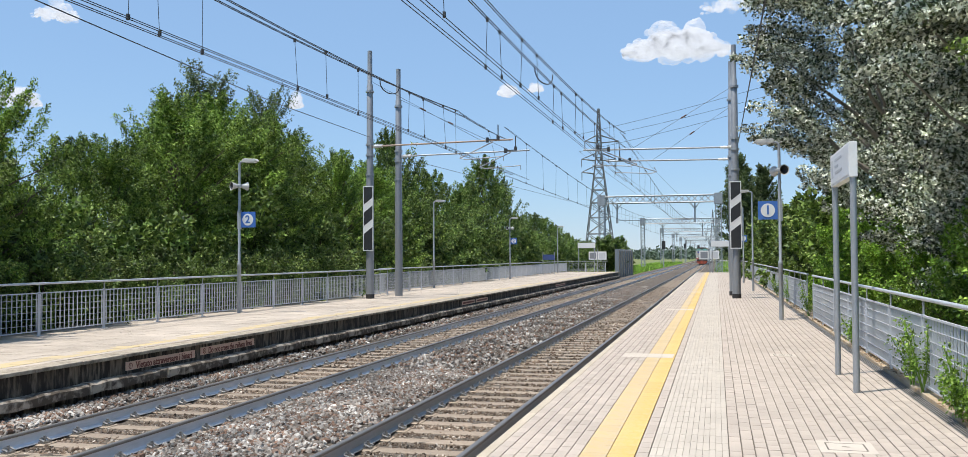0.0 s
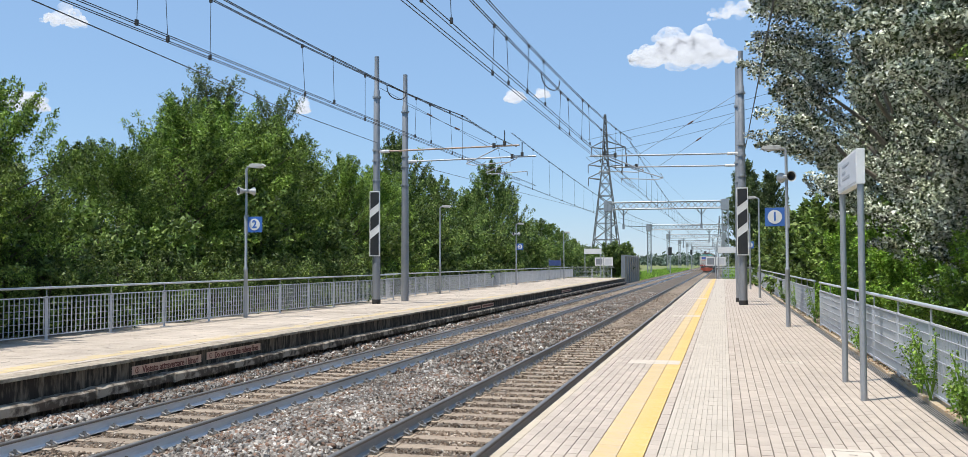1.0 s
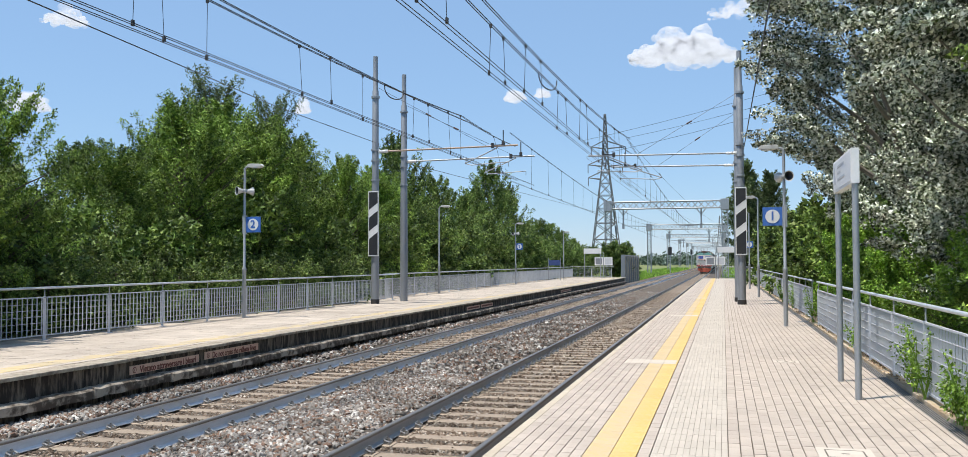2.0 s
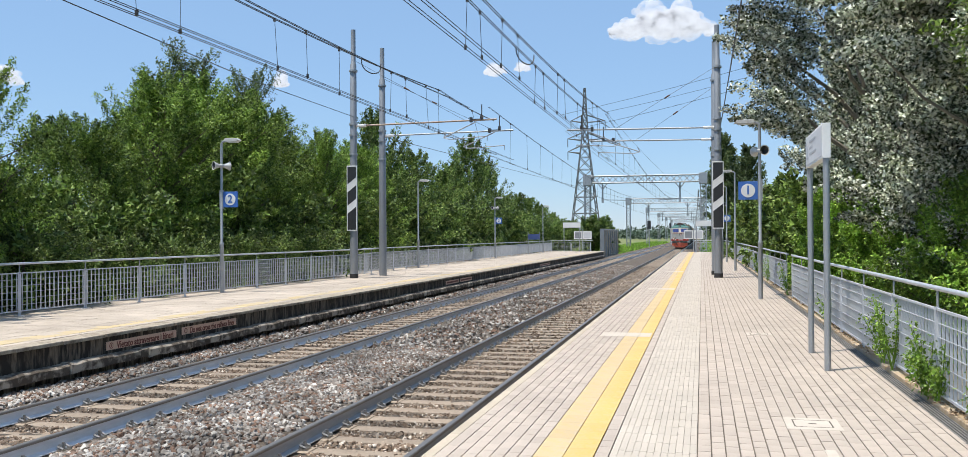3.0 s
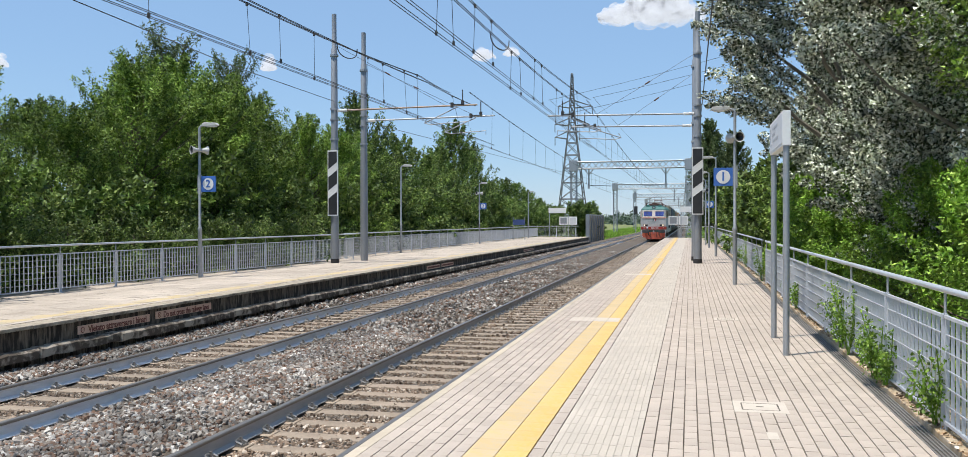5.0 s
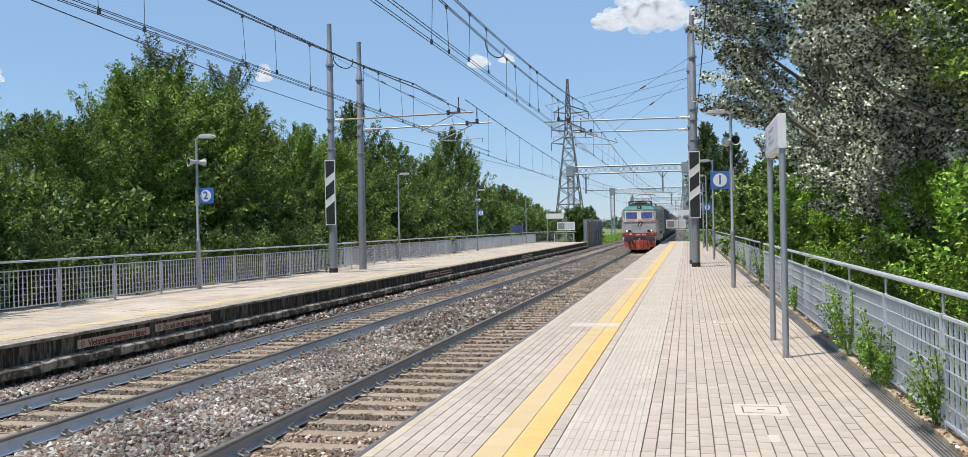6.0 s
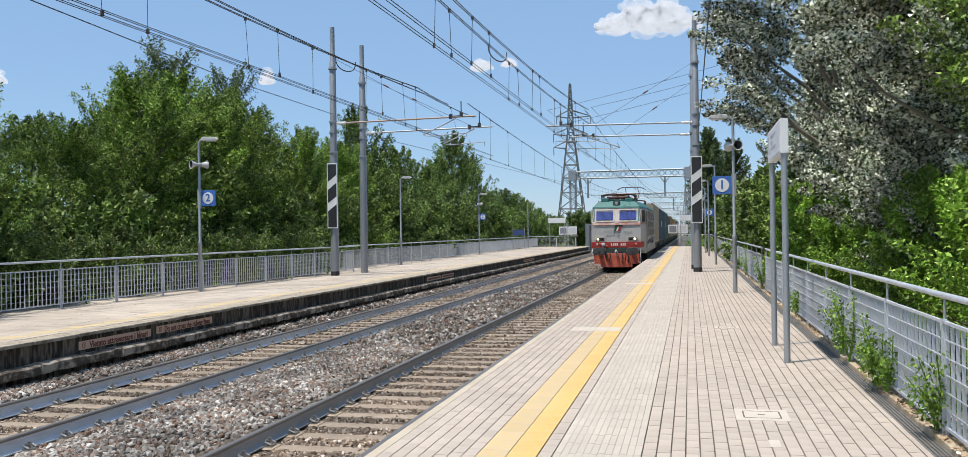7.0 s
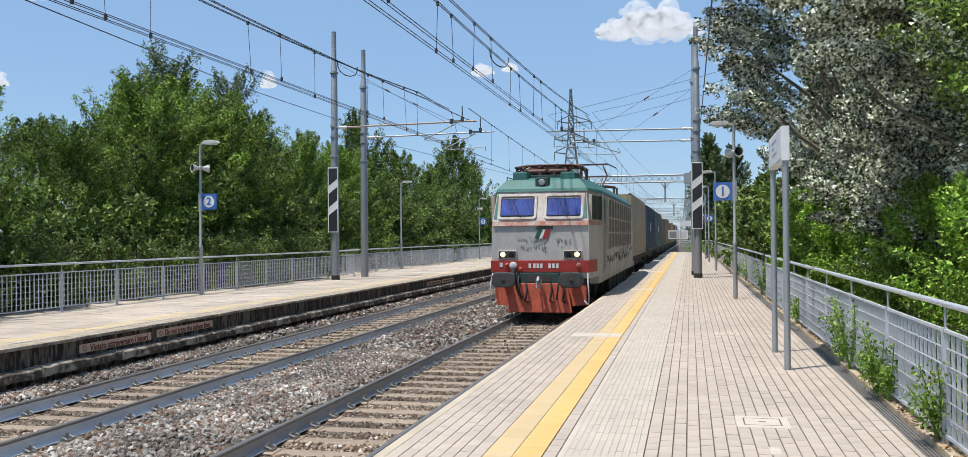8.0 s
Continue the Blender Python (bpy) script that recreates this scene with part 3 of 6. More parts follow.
fence("pale galvanised grating fence with a tube handrail on the kerb", "platform fences", 5.62, 7.22 - 6 * 1.97, 5.62, 22.98, single=range(5, 11))
fence("pale galvanised grating fence partly overgrown by shrubs", "platform fences", 5.66, 25.0, 5.66, END1)
fence("pale galvanised grating fence in front of the locust trees", "platform fences", -9.77, 15.66 - 10 * 2.0, -9.77, 35.66, single=range(9, 15))
fence("pale galvanised grating fence in the shade of the trees", "platform fences", -10.30, 36.2, -11.25, END2)
fence("short grating fence closing the platform end", "platform fences", -11.2, END2 - 0.1, -7.3, END2 - 0.1)
fence("short grating fence closing the platform end", "platform fences", 5.6, END1 - 0.1, 2.9, END1 - 0.1)


# ---- masts, lamps and signs ----
def contact_mast(x, y, height, label, plate=True, radius=0.148, base_dark=True):
    t = thing("catenary_mast", label, "mast", "catenary masts", at=pose(x, y, P))
    g = Geo().lathe([(radius, 0.0), (radius, 2.0), (radius - 0.012, 4.6), (radius - 0.02, 4.65), (radius - 0.03, height * 0.86), (radius - 0.055, height * 0.865), (radius - 0.06, height)], 20)
    part("pole", g, M["mast_steel"], t, smooth=True)
    if base_dark:
        part("foot", Geo().lathe([(radius + 0.012, -0.02), (radius + 0.012, 0.16), (radius, 0.165)], 20), M["black_rubber"], t, "black foot collar", smooth=True)
    g = Geo()
    for z in (4.62, 5.35, 5.75, height * 0.83):
        g.lathe([(radius + 0.012, z), (radius + 0.012, z + 0.07)], 16)
    part("clamps", g, M["galv"], t, "steel clamping bands")
    if plate:
        pl = part("chevron_board", Geo().box(-0.20, 0.20, -0.03, 0, 1.78, 4.22), M["white_paint"], t, "black board with slanting white bars", bevel=0.004, at=pose(0, -radius - 0.02, 0))
        # black fields parted by slanting white stripes
        cuts = [1.82, 2.42, 2.72, 3.22, 3.52, 4.18]
        for a, b in ((0, 1), (2, 3), (4, 5)):
            lo, hi = cuts[a], cuts[b]
            sl0 = 0.0 if a == 0 else 0.26
            sl1 = 0.0 if b == 5 else 0.26
            bl = Geo().put([(-0.17, -0.034, lo), (0.17, -0.034, lo + sl0), (0.17, -0.034, hi + sl1), (-0.17, -0.034, hi),
                    (-0.17, -0.03, lo), (0.17, -0.03, lo + sl0), (0.17, -0.03, hi + sl1), (-0.17, -0.03, hi)],
                   [(0, 1, 2, 3), (4, 7, 6, 5), (0, 4, 5, 1), (1, 5, 6, 2), (2, 6, 7, 3), (3, 7, 4, 0)])
            part("black_field", bl, M["black_paint"], pl)
    return t


contact_mast(-9.22, 32.3, 9.35, "tall grey steel catenary mast with a black and white board")
contact_mast(-8.90, 34.6, 9.1, "tall plain grey steel catenary mast", plate=False, base_dark=False)
contact_mast(4.09, 34.3, 9.2, "tall grey steel catenary mast with a striped board and black foot")
contact_mast(4.02, 36.7, 9.1, "plain grey steel catenary mast behind another mast", plate=False)


def cantilever(name, mast_x, y, zt, zl, tip, zpull, colour, label):
    """A mast's arms over a track: top tube, lower tube, bent steady arm, insulators."""
    s = 1 if tip > mast_x else -1
    t = thing("catenary_bracket", label, "catenary bracket", "catenary brackets", at=pose(mast_x, y, 0))
    L = abs(tip - mast_x)
    part("top_tube", Geo().tube((s * 0.5, 0, zt), (s * L, 0, zt + 0.06), 0.032, n=10), colour, t, smooth=True)
    ins = Geo()
    for z in (zt,):
        prof = []
        for k in range(9):
            prof += [(0.045, k * 0.045), (0.07, k * 0.045 + 0.012), (0.045, k * 0.045 + 0.024)]
        ins.lathe(prof, 10, m=Matrix.Translation((s * 0.12, 0, z)) @ Matrix.Rotation(s * math.pi / 2, 4, "Y"))
    part("insulator", ins, M["white_paint"], t, "pale ribbed insulator")
    g = Geo().line([(s * (L - 1.9), 0, zpull + 0.18), (s * (L - 2.0), 0, zpull), (s * (L - 1.75), 0, zpull - 0.06), (s * (L - 0.35), 0, zpull + 0.02)], 0.018, n=8)
    g.tube((s * (L - 2.0), 0, zpull), (s * (L - 0.75), 0, zt), 0.022, n=8)
    g.tube((s * (L - 0.35), 0, zpull + 0.02), (s * (L - 0.35), 0, zpull - 0.15), 0.012, n=6)
    part("steady_arm", g, M["galv"], t, smooth=True)
    g = Geo()
    g.box(min(s * (L - 1.0), s * (L - 0.5)), max(s * (L - 1.0), s * (L - 0.5)), -0.03, 0.03, zt + 0.07, zt + 0.10)
    g.tube((s * (L - 0.55), 0, zt + 0.08), (s * (L - 0.55), 0, zt + 0.62), 0.02, n=8)
    g.box(s * (L - 0.55) - 0.05, s * (L - 0.55) + 0.05, -0.05, 0.05, zt + 0.08, zt + 0.22)
    g.box(s * (L - 0.95) - 0.05, s * (L - 0.95) + 0.05, -0.05, 0.05, zt - 0.02, zt + 0.16)
    part("hanger", g, M["wire"], t)
    return t


cantilever("a", -9.22, 32.3, 6.28, 5.7, -3.70, 5.72, M["rust_tube"], "rusty steel bracket tube reaching over the track")
cantilever("b", -8.90, 34.6, 6.14, 5.6, -3.55, 5.6, M["galv"], "grey steel bracket tube reaching over the track")
cantilever("c", 4.09, 34.3, 6.03, 5.5, -1.42, 5.5, M["galv"], "grey steel bracket tube reaching over the track")
cantilever("d", 4.02, 36.7, 5.84, 5.4, -0.85, 5.42, M["galv"], "grey steel bracket tube reaching over the track")


def numeral(text, size, material, parent, at, name="numeral"):
    cu = bpy.data.curves.new(name, "FONT")
    cu.body, cu.size, cu.extrude, cu.align_x, cu.align_y = text, size, 0.002, "CENTER", "CENTER"
    cu.offset = 0.02 * size
    tmp = bpy.data.objects.new(name + "_text", cu)
    scene.collection.objects.link(tmp)
    bpy.context.view_layer.update()
    me = bpy.data.meshes.new_from_object(tmp.evaluated_get(bpy.context.evaluated_depsgraph_get()))
    bpy.data.objects.remove(tmp)
    me.materials.clear()
    me.materials.append(material)
    ob = new(name, me)
    ob.parent = parent
    ob.matrix_basis = at
    return ob


def horn_mesh():
    g = Geo()
    prof = [(0.045, 0.0), (0.06, 0.02), (0.06, 0.13), (0.08, 0.17), (0.105, 0.25), (0.15, 0.33), (0.155, 0.335), (0.13, 0.325), (0.08, 0.25), (0.03, 0.2)]
    g.lathe(prof, 18)
    # Inner mouth faces take black, painting in the shade inside the horn.
    g.s = [1 if 7 * 18 <= k < 9 * 18 or k == len(g.s) - 1 else 0 for k in range(len(g.s))]
    return g.mesh("loudspeaker", [M["horn"], M["black_paint"]], smooth=True)


HORN = horn_mesh()


def platform_lamp(x, y, side, label, horns=0, number="", height=4.38, sign_side=-1):
    """side: the way (+1 or -1 in x) in which the lamp head reaches over the platform."""
    t = thing("platform_lamp", label, "street lamp", "platform lamps", at=pose(x, y, P))
    g = Geo().lathe([(0.054, 0), (0.054, 1.32), (0.058, 1.33), (0.058, 1.39), (0.038, 1.42), (0.034, height - 0.05)], 14)
    part("pole", g, M["galv"], t, smooth=True)
    part("bracket", Geo().line([(0, 0, height - 0.06), (side * 0.05, 0, height), (side * 0.2, 0, height + 0.02)], 0.03, n=10), M["galv"], t, smooth=True)
    h = Geo()
    h.prism([(0.12, -0.03), (0.2, -0.055), (0.52, -0.045), (0.58, -0.01), (0.52, 0.045), (0.2, 0.06), (0.12, 0.04)], "y", -0.09, 0.09)
    hd = part("lamp_head", h, M["horn"], t, "grey-white lamp head", bevel=0.015, at=pose(0, 0, height + 0.03, 0, 0, 0 if side > 0 else 180))
    part("lens", Geo().box(0.24, 0.5, -0.07, 0.07, -0.065, -0.045), M["lamp_glass"], hd, "pale lamp glass")
    if horns:
        for a in ((25, 205) if side < 0 else (-40, 140)):
            part("loudspeaker", HORN, None, t, "pale horn loudspeaker", at=pose(0.03 * math.cos(radians(a + 90)), 0.05 * math.sin(radians(a + 90)), height - 0.68, 90, 0, a) @ Matrix.Scale(0.82, 4))
        part("speaker_bracket", Geo().box(-0.08, 0.08, -0.08, 0.08, height - 0.71, height - 0.65), M["galv"], t, bevel=0.01)
    if number:
        s = sign_side
        b = part("track_sign", Geo().box(0.05 * s, 0.50 * s, -0.02, 0.02, 2.40, 2.84), M["blue_sign"], t, "blue track number sign", bevel=0.006)
        ring = Geo().lathe([(0.165, 0), (0.165, 0.006)], 28, m=Matrix.Translation((0.275 * s, -0.021, 2.62)) @ Matrix.Rotation(math.pi / 2, 4, "X"))
        part("disc", ring, M["white_paint"], b)
        numeral(number, 0.30, M["blue_sign"], b, pose(0.275 * s, -0.031, 2.62, 90, 0, 0))
        part("sign_bracket", Geo().box(-0.05, 0.06, -0.03, 0.03, 2.36, 2.88), M["galv"], t)
    return t


LAMPR = "grey platform lamp on a tapered pole beside the fence"
platform_lamp(4.88, 22.97, -1, "grey platform lamp with horn loudspeakers and blue sign 1", 2, "1", 4.25)
platform_lamp(4.92, 41.2, -1, LAMPR, height=4.3)
platform_lamp(4.88, 53.8, -1, LAMPR, height=4.3)
platform_lamp(4.80, 60.5, -1, "distant grey platform lamp with small blue sign 1", 2, "1", 4.2, 1)
platform_lamp(-9.62, 23.3, 1, "grey platform lamp with horn loudspeakers and blue sign 2", 2, "2", 4.25, 1)
platform_lamp(-10.2, 43.4, 1, "grey platform lamp in front of leafy trees", height=4.3)
platform_lamp(-10.5, 62.0, 1, "distant grey platform lamp with small blue sign 2", 2, "2", 4.2, 1)
platform_lamp(-10.9, 84.0, 1, "distant plain grey platform lamp", height=4.3)


def name_board(x, y0, y1, z0, z1):
    t = thing("notice_board", "white notice board on two grey steel posts", "sign", at=pose(x, 0, P))
    for y in (y0 + 0.02, y1 - 0.02):
        part("post", Geo().lathe([(0.037, 0), (0.037, z0 + 0.02)], 14), M["galv"], t, smooth=True, at=pose(0, y, 0))
    b = part("board", Geo().box(-0.045, 0.045, y0 - 0.03, y1 + 0.03, z0, z1), M["white_paint"], t, "white box-shaped board", bevel=0.006)
    part("face", Geo().box(-0.05, -0.045, y0, y1, z0 + 0.03, z1 - 0.03), M["sign_grey"], b, "pale grey printed face")
    g = Geo()
    for k, (w, q) in enumerate(((0.62, 0.30), (0.30, 0.22), (0.66, 0.145))):
        g.box(-0.054, -0.05, y1 - 0.45 - w, y1 - 0.45, z0 + q - 0.014, z0 + q + 0.014)
    g.prism([(y1 - 0.30, z0 + 0.10), (y1 - 0.13, z0 + 0.10), (y1 - 0.13, z0 + 0.32), (y1 - 0.24, z0 + 0.32)], "x", -0.054, -0.05)
    part("lettering", g, M["faint_bar"], b, "faint lines of worn lettering")


name_board(4.90, 11.06, 12.70, 2.42, 2.82)


def end_board(x, y, w, label):
    t = thing("station_name_board", label, "sign", "station boards", at=pose(x, y, P))
    for s in (-1, 1):
        part("post", Geo().tube((s * (w / 2 - 0.08), 0, 0), (s * (w / 2 - 0.08), 0, 2.9), 0.04, n=8), M["galv"], t)
    part("board", Geo().box(-w / 2, w / 2, -0.04, 0.04, 2.35, 2.85), M["white_paint"], t, "blank-looking white board", bevel=0.01)


end_board(3.75, 84.5, 1.6, "distant white station board on two posts near the platform end")
end_board(-8.9, 89.0, 1.7, "distant white station board on two posts at the platform end")


def twin_mirror(x, y, label):
    t = thing("platform_end_sign", label, "sign", "platform end signs", at=pose(x, y, P))
    part("post", Geo().tube((0, 0, 0), (0, 0, 2.2), 0.045, n=8), M["galv"], t)
    for s in (-1, 1):
        f = part("panel_frame", Geo().box(s * 0.46 - 0.42, s * 0.46 + 0.42, -0.03, 0.03, 1.2, 2.0), M["white_paint"], t, bevel=0.01)
        part("panel", Geo().box(s * 0.46 - 0.32, s * 0.46 + 0.32, -0.035, -0.028, 1.3, 1.9), M["sign_grey"] if s > 0 else M["mast_steel"], f)


twin_mirror(2.75, END1 - 0.5, "pair of white-framed square panels on a post")
twin_mirror(-8.0, END2 - 0.6, "pair of white-framed square panels on a post")


M["navy_sign"] = mat("navy_sign", (0.03, 0.06, 0.18), (0.05, 0.08, 0.22), 0.6, scale=3, bump=0.03)


def blue_panel():
    t = thing("blue_notice", "small blue notice on two posts by the fence", "sign", at=pose(-10.3, 76, P))
    for s in (-1, 1):
        part("post", Geo().tube((s * 0.5, 0, 0), (s * 0.5, 0, 1.9), 0.03, n=8), M["galv"], t)
    part("board", Geo().box(-0.5, 0.5, -0.03, 0.03, 1.25, 1.7), M["navy_sign"], t, bevel=0.01)


blue_panel()


def warning_plate(y0, y1, z0, z1, words, label):
    t = thing("warning_plate", label, "sign", "warning plates", at=pose(-5.925, (y0 + y1) / 2, 0))
    part("plate", Geo().box(-0.01, 0.008, -(y1 - y0) / 2, (y1 - y0) / 2, z0, z1), M["sign_brown"], t)
    if words:
        n = numeral(words, 0.155, M["sign_letter"], t, pose(0.012, 0.08, (z0 + z1) / 2 - 0.01, 90, 0, 90), "lettering")
        wide = max(v.co.x for v in n.data.vertices) - min(v.co.x for v in n.data.vertices)
        n.scale = (1.66 / wide, 1, 1)
        ring = Geo()
        m = Matrix.Translation((0.012, -(y1 - y0) / 2 + 0.12, (z0 + z1) / 2)) @ Matrix.Rotation(math.pi / 2, 4, "Y")
        pr = [(0.05, 0), (0.05, 0.003), (0.036, 0.003), (0.036, 0)]
        ring.lathe(pr, 18, m=m)
        mk = part("mark", ring, M["sign_letter"], t)
        part("mark_field", Geo().lathe([(0.037, 0), (0.037, 0.0045)], 18, m=m), M["sign_brown"], mk)
        part("mark_bar", Geo().box(0.0165, 0.0175, -(y1 - y0) / 2 + 0.112, -(y1 - y0) / 2 + 0.128, (z0 + z1) / 2 - 0.022, (z0 + z1) / 2 + 0.022), M["sign_letter"], mk)
    else:
        part("text_bar", Geo().box(0.008, 0.011, -(y1 - y0) / 2 + 0.12, (y1 - y0) / 2 - 0.1, z0 + 0.04, z1 - 0.04), M["sign_letter"], t)


warning_plate(13.08, 15.11, 0.27, 0.41, "Vietato attraversare i binari", "faded orange warning plate in Italian on the platform face")
warning_plate(15.30, 17.33, 0.29, 0.43, "Do not cross the railway lines", "faded orange warning plate in English on the platform face")
warning_plate(33.3, 35.2, 0.27, 0.41, "", "distant faded orange warning plate on the platform face")
warning_plate(35.4, 37.3, 0.27, 0.41, "", "distant faded orange warning plate on the platform face")
warning_plate(54.0, 57.5, 0.27, 0.41, "", "far faded orange warning plate on the platform face")


def manhole(x0, x1, y0, y1, label, handle=True):
    t = thing("manhole_cover", label, "manhole cover", "platform covers", at=pose((x0 + x1) / 2, (y0 + y1) / 2, P))
    w, d = (x1 - x0) / 2, (y1 - y0) / 2
    part("slab", Geo().box(-w, w, -d, d, -0.02, 0.0035), M["cover_stone"], t, bevel=0.004)
    if handle:
        g = Geo()
        for s in (-1, 1):
            g.box(s * w * 0.68 - 0.006, s * w * 0.68 + 0.006, -d * 0.6, d * 0.6, 0.0036, 0.0048)
        g.box(-w * 0.68, w * 0.68, -d * 0.6 - 0.004, -d * 0.6 + 0.004, 0.0036, 0.0048)
        g.box(-w * 0.68, w * 0.68, d * 0.6 - 0.004, d * 0.6 + 0.004, 0.0036, 0.0048)
        g.box(-0.03, 0.03, -0.012, 0.012, 0.0036, 0.0048)
        part("groove", g, M["joint"], t)


manhole(4.17, 4.60, 7.72, 8.19, "pale square stone manhole cover set in the paving")
manhole(4.36, 4.44, 6.80, 7.02, "small white cover set in the paving", False)
manhole(4.18, 4.56, 14.75, 15.1, "pale stone manhole cover set in the paving")
manhole(1.97, 2.74, 14.2, 14.75, "pale stone slab across the yellow strip", False)
manhole(1.97, 2.74, 26.6, 27.2, "pale stone slab across the yellow strip", False)
manhole(1.97, 2.74, 39.6, 40.2, "pale stone slab across the yellow strip", False)


# ---- gantries, pylons, wires ----
def lattice(g, a, b, w, h, bays, r, up=Vector((0, 0, 1))):
    """A square truss from a to b: four chords and zigzag lacing."""
    a, b = Vector(a), Vector(b)
    d = (b - a).normalized()
    side = d.cross(up).normalized()
    top = side.cross(d).normalized()
    cs = [side * sx * w / 2 + top * sz * h / 2 for sx, sz in ((-1, -1), (1, -1), (1, 1), (-1, 1))]
    for c in cs:
        g.tube(a + c, b + c, r, n=4)
    for k in range(bays):
        p, q = a.lerp(b, k / bays), a.lerp(b, (k + 1) / bays)
        for i in range(4):
            c, e = cs[i], cs[(i + 1) % 4]
            if k % 2:
                c, e = e, c
            g.tube(p + c, q + e, r * 0.7, n=4, caps=False)


def gantry(y, xl, xr, z0, z1, label):
    t = thing("catenary_gantry", label, "gantry", "catenary gantries", at=pose(0, y, 0))
    for x in (xl, xr):
        g = Geo()
        lattice(g, (x, 0, -0.7), (x, 0, z0), 0.7, 1.0, 16, 0.06, Vector((0, 1, 0)))
        part("upright", g, M["galv"], t)
        part("head", Geo().box(x - 0.5, x + 0.5, -0.6, 0.6, z0 - 0.3, z1 + 0.2), M["galv"], t, bevel=0.03)
    g = Geo()
    lattice(g, (xl, 0, (z0 + z1) / 2), (xr, 0, (z0 + z1) / 2), 0.9, z1 - z0, 18, 0.07)
    part("beam", g, M["galv"], t)
    for cx, s in ((0.9, 1), (-8.6 if y < 150 else -6.5, 1)):
        h = Geo()
        h.tube((cx, 0, z0), (cx, 0, z0 - 2.4), 0.1, n=6)
        h.tube((cx - 0.6, 0, z0), (cx, 0, z0 - 0.8), 0.06, n=4).tube((cx + 0.6, 0, z0), (cx, 0, z0 - 0.8), 0.06, n=4)
        h.box(cx - 0.14, cx + 0.14, -0.1, 0.1, z0 - 2.5, z0 - 1.9)
        h.tube((cx, 0, z0 - 2.1), (cx + (-2.6 if cx > 0 else 3.0), 0, z0 - 2.2), 0.045, n=6)
        part("hanger", h, M["galv"], t)


gantry(115, -10.5, 3.7, 8.7, 9.55, "grey lattice steel gantry spanning both tracks")
for gy in (178, 242, 306, 370, 434):
    gantry(gy, -10.3, 3.7, 8.3, 9.2, "distant grey lattice gantry spanning both tracks")


def hv_pylon(x, y, h, label, w=6.0):
    t = thing("power_pylon", label, "pylon", "power pylons", at=pose(x, y, -0.7, 0, 0, 12))
    g = Geo()
    levels = [0, .12, .23, .33, .42, .5, .575, .64, .70, .755, .805, .85, .89, .93, .965, 1.0]

    def half(f):
        return w / 2 * (1 - 0.80 * min(1, f / 0.68)) if f < 0.68 else w / 2 * 0.20 * (1 - 0.75 * (f - 0.68) / 0.32)
    r = 0.11 * h / 30
    for f0, f1 in zip(levels, levels[1:]):
        a, b = half(f0), half(f1)
        c0 = [Vector((sx * a, sy * a, f0 * h)) for sx, sy in ((-1, -1), (1, -1), (1, 1), (-1, 1))]
        c1 = [Vector((sx * b, sy * b, f1 * h)) for sx, sy in ((-1, -1), (1, -1), (1, 1), (-1, 1))]
        for i in range(4):
            g.tube(c0[i], c1[i], r, n=4, caps=False)
            g.tube(c0[i], c1[(i + 1) % 4], r * 0.6, n=4, caps=False).tube(c0[(i + 1) % 4], c1[i], r * 0.6, n=4, caps=False)
            g.tube(c1[i], c1[(i + 1) % 4], r * 0.6, n=4, caps=False)
    part("tower", g, M["pylon_steel"], t)
    for f, s, ln in ((0.68, 1, 0.085), (0.68, -1, 0.085), (0.79, 1, 0.11), (0.79, -1, 0.07), (0.60, -1, 0.075)):
        arm = Geo()
        tip = Vector((s * (half(f) + ln * h), 0, f * h + 0.01 * h))
        for q in (-1, 1):
            arm.tube((s * half(f), q * half(f), f * h), tip, r * 0.7, n=4).tube((s * half(f), q * half(f), f * h + 0.045 * h), tip, r * 0.6, n=4)
        arm.tube(tip, tip - Vector((0, 0, 0.05 * h)), r * 0.7, n=5)
        part("crossarm", arm, M["pylon_steel"], t)


hv_pylon(-17.4, 168, 30, "grey lattice power pylon rising behind the trees")
hv_pylon(1.5, 560, 30, "far grey lattice power pylon in the haze")


def sag(a, b, drop, n=16):
    a, b = Vector(a), Vector(b)
    return [a.lerp(b, k / n) - Vector((0, 0, 4 * drop * (k / n) * (1 - k / n))) for k in range(n + 1)]


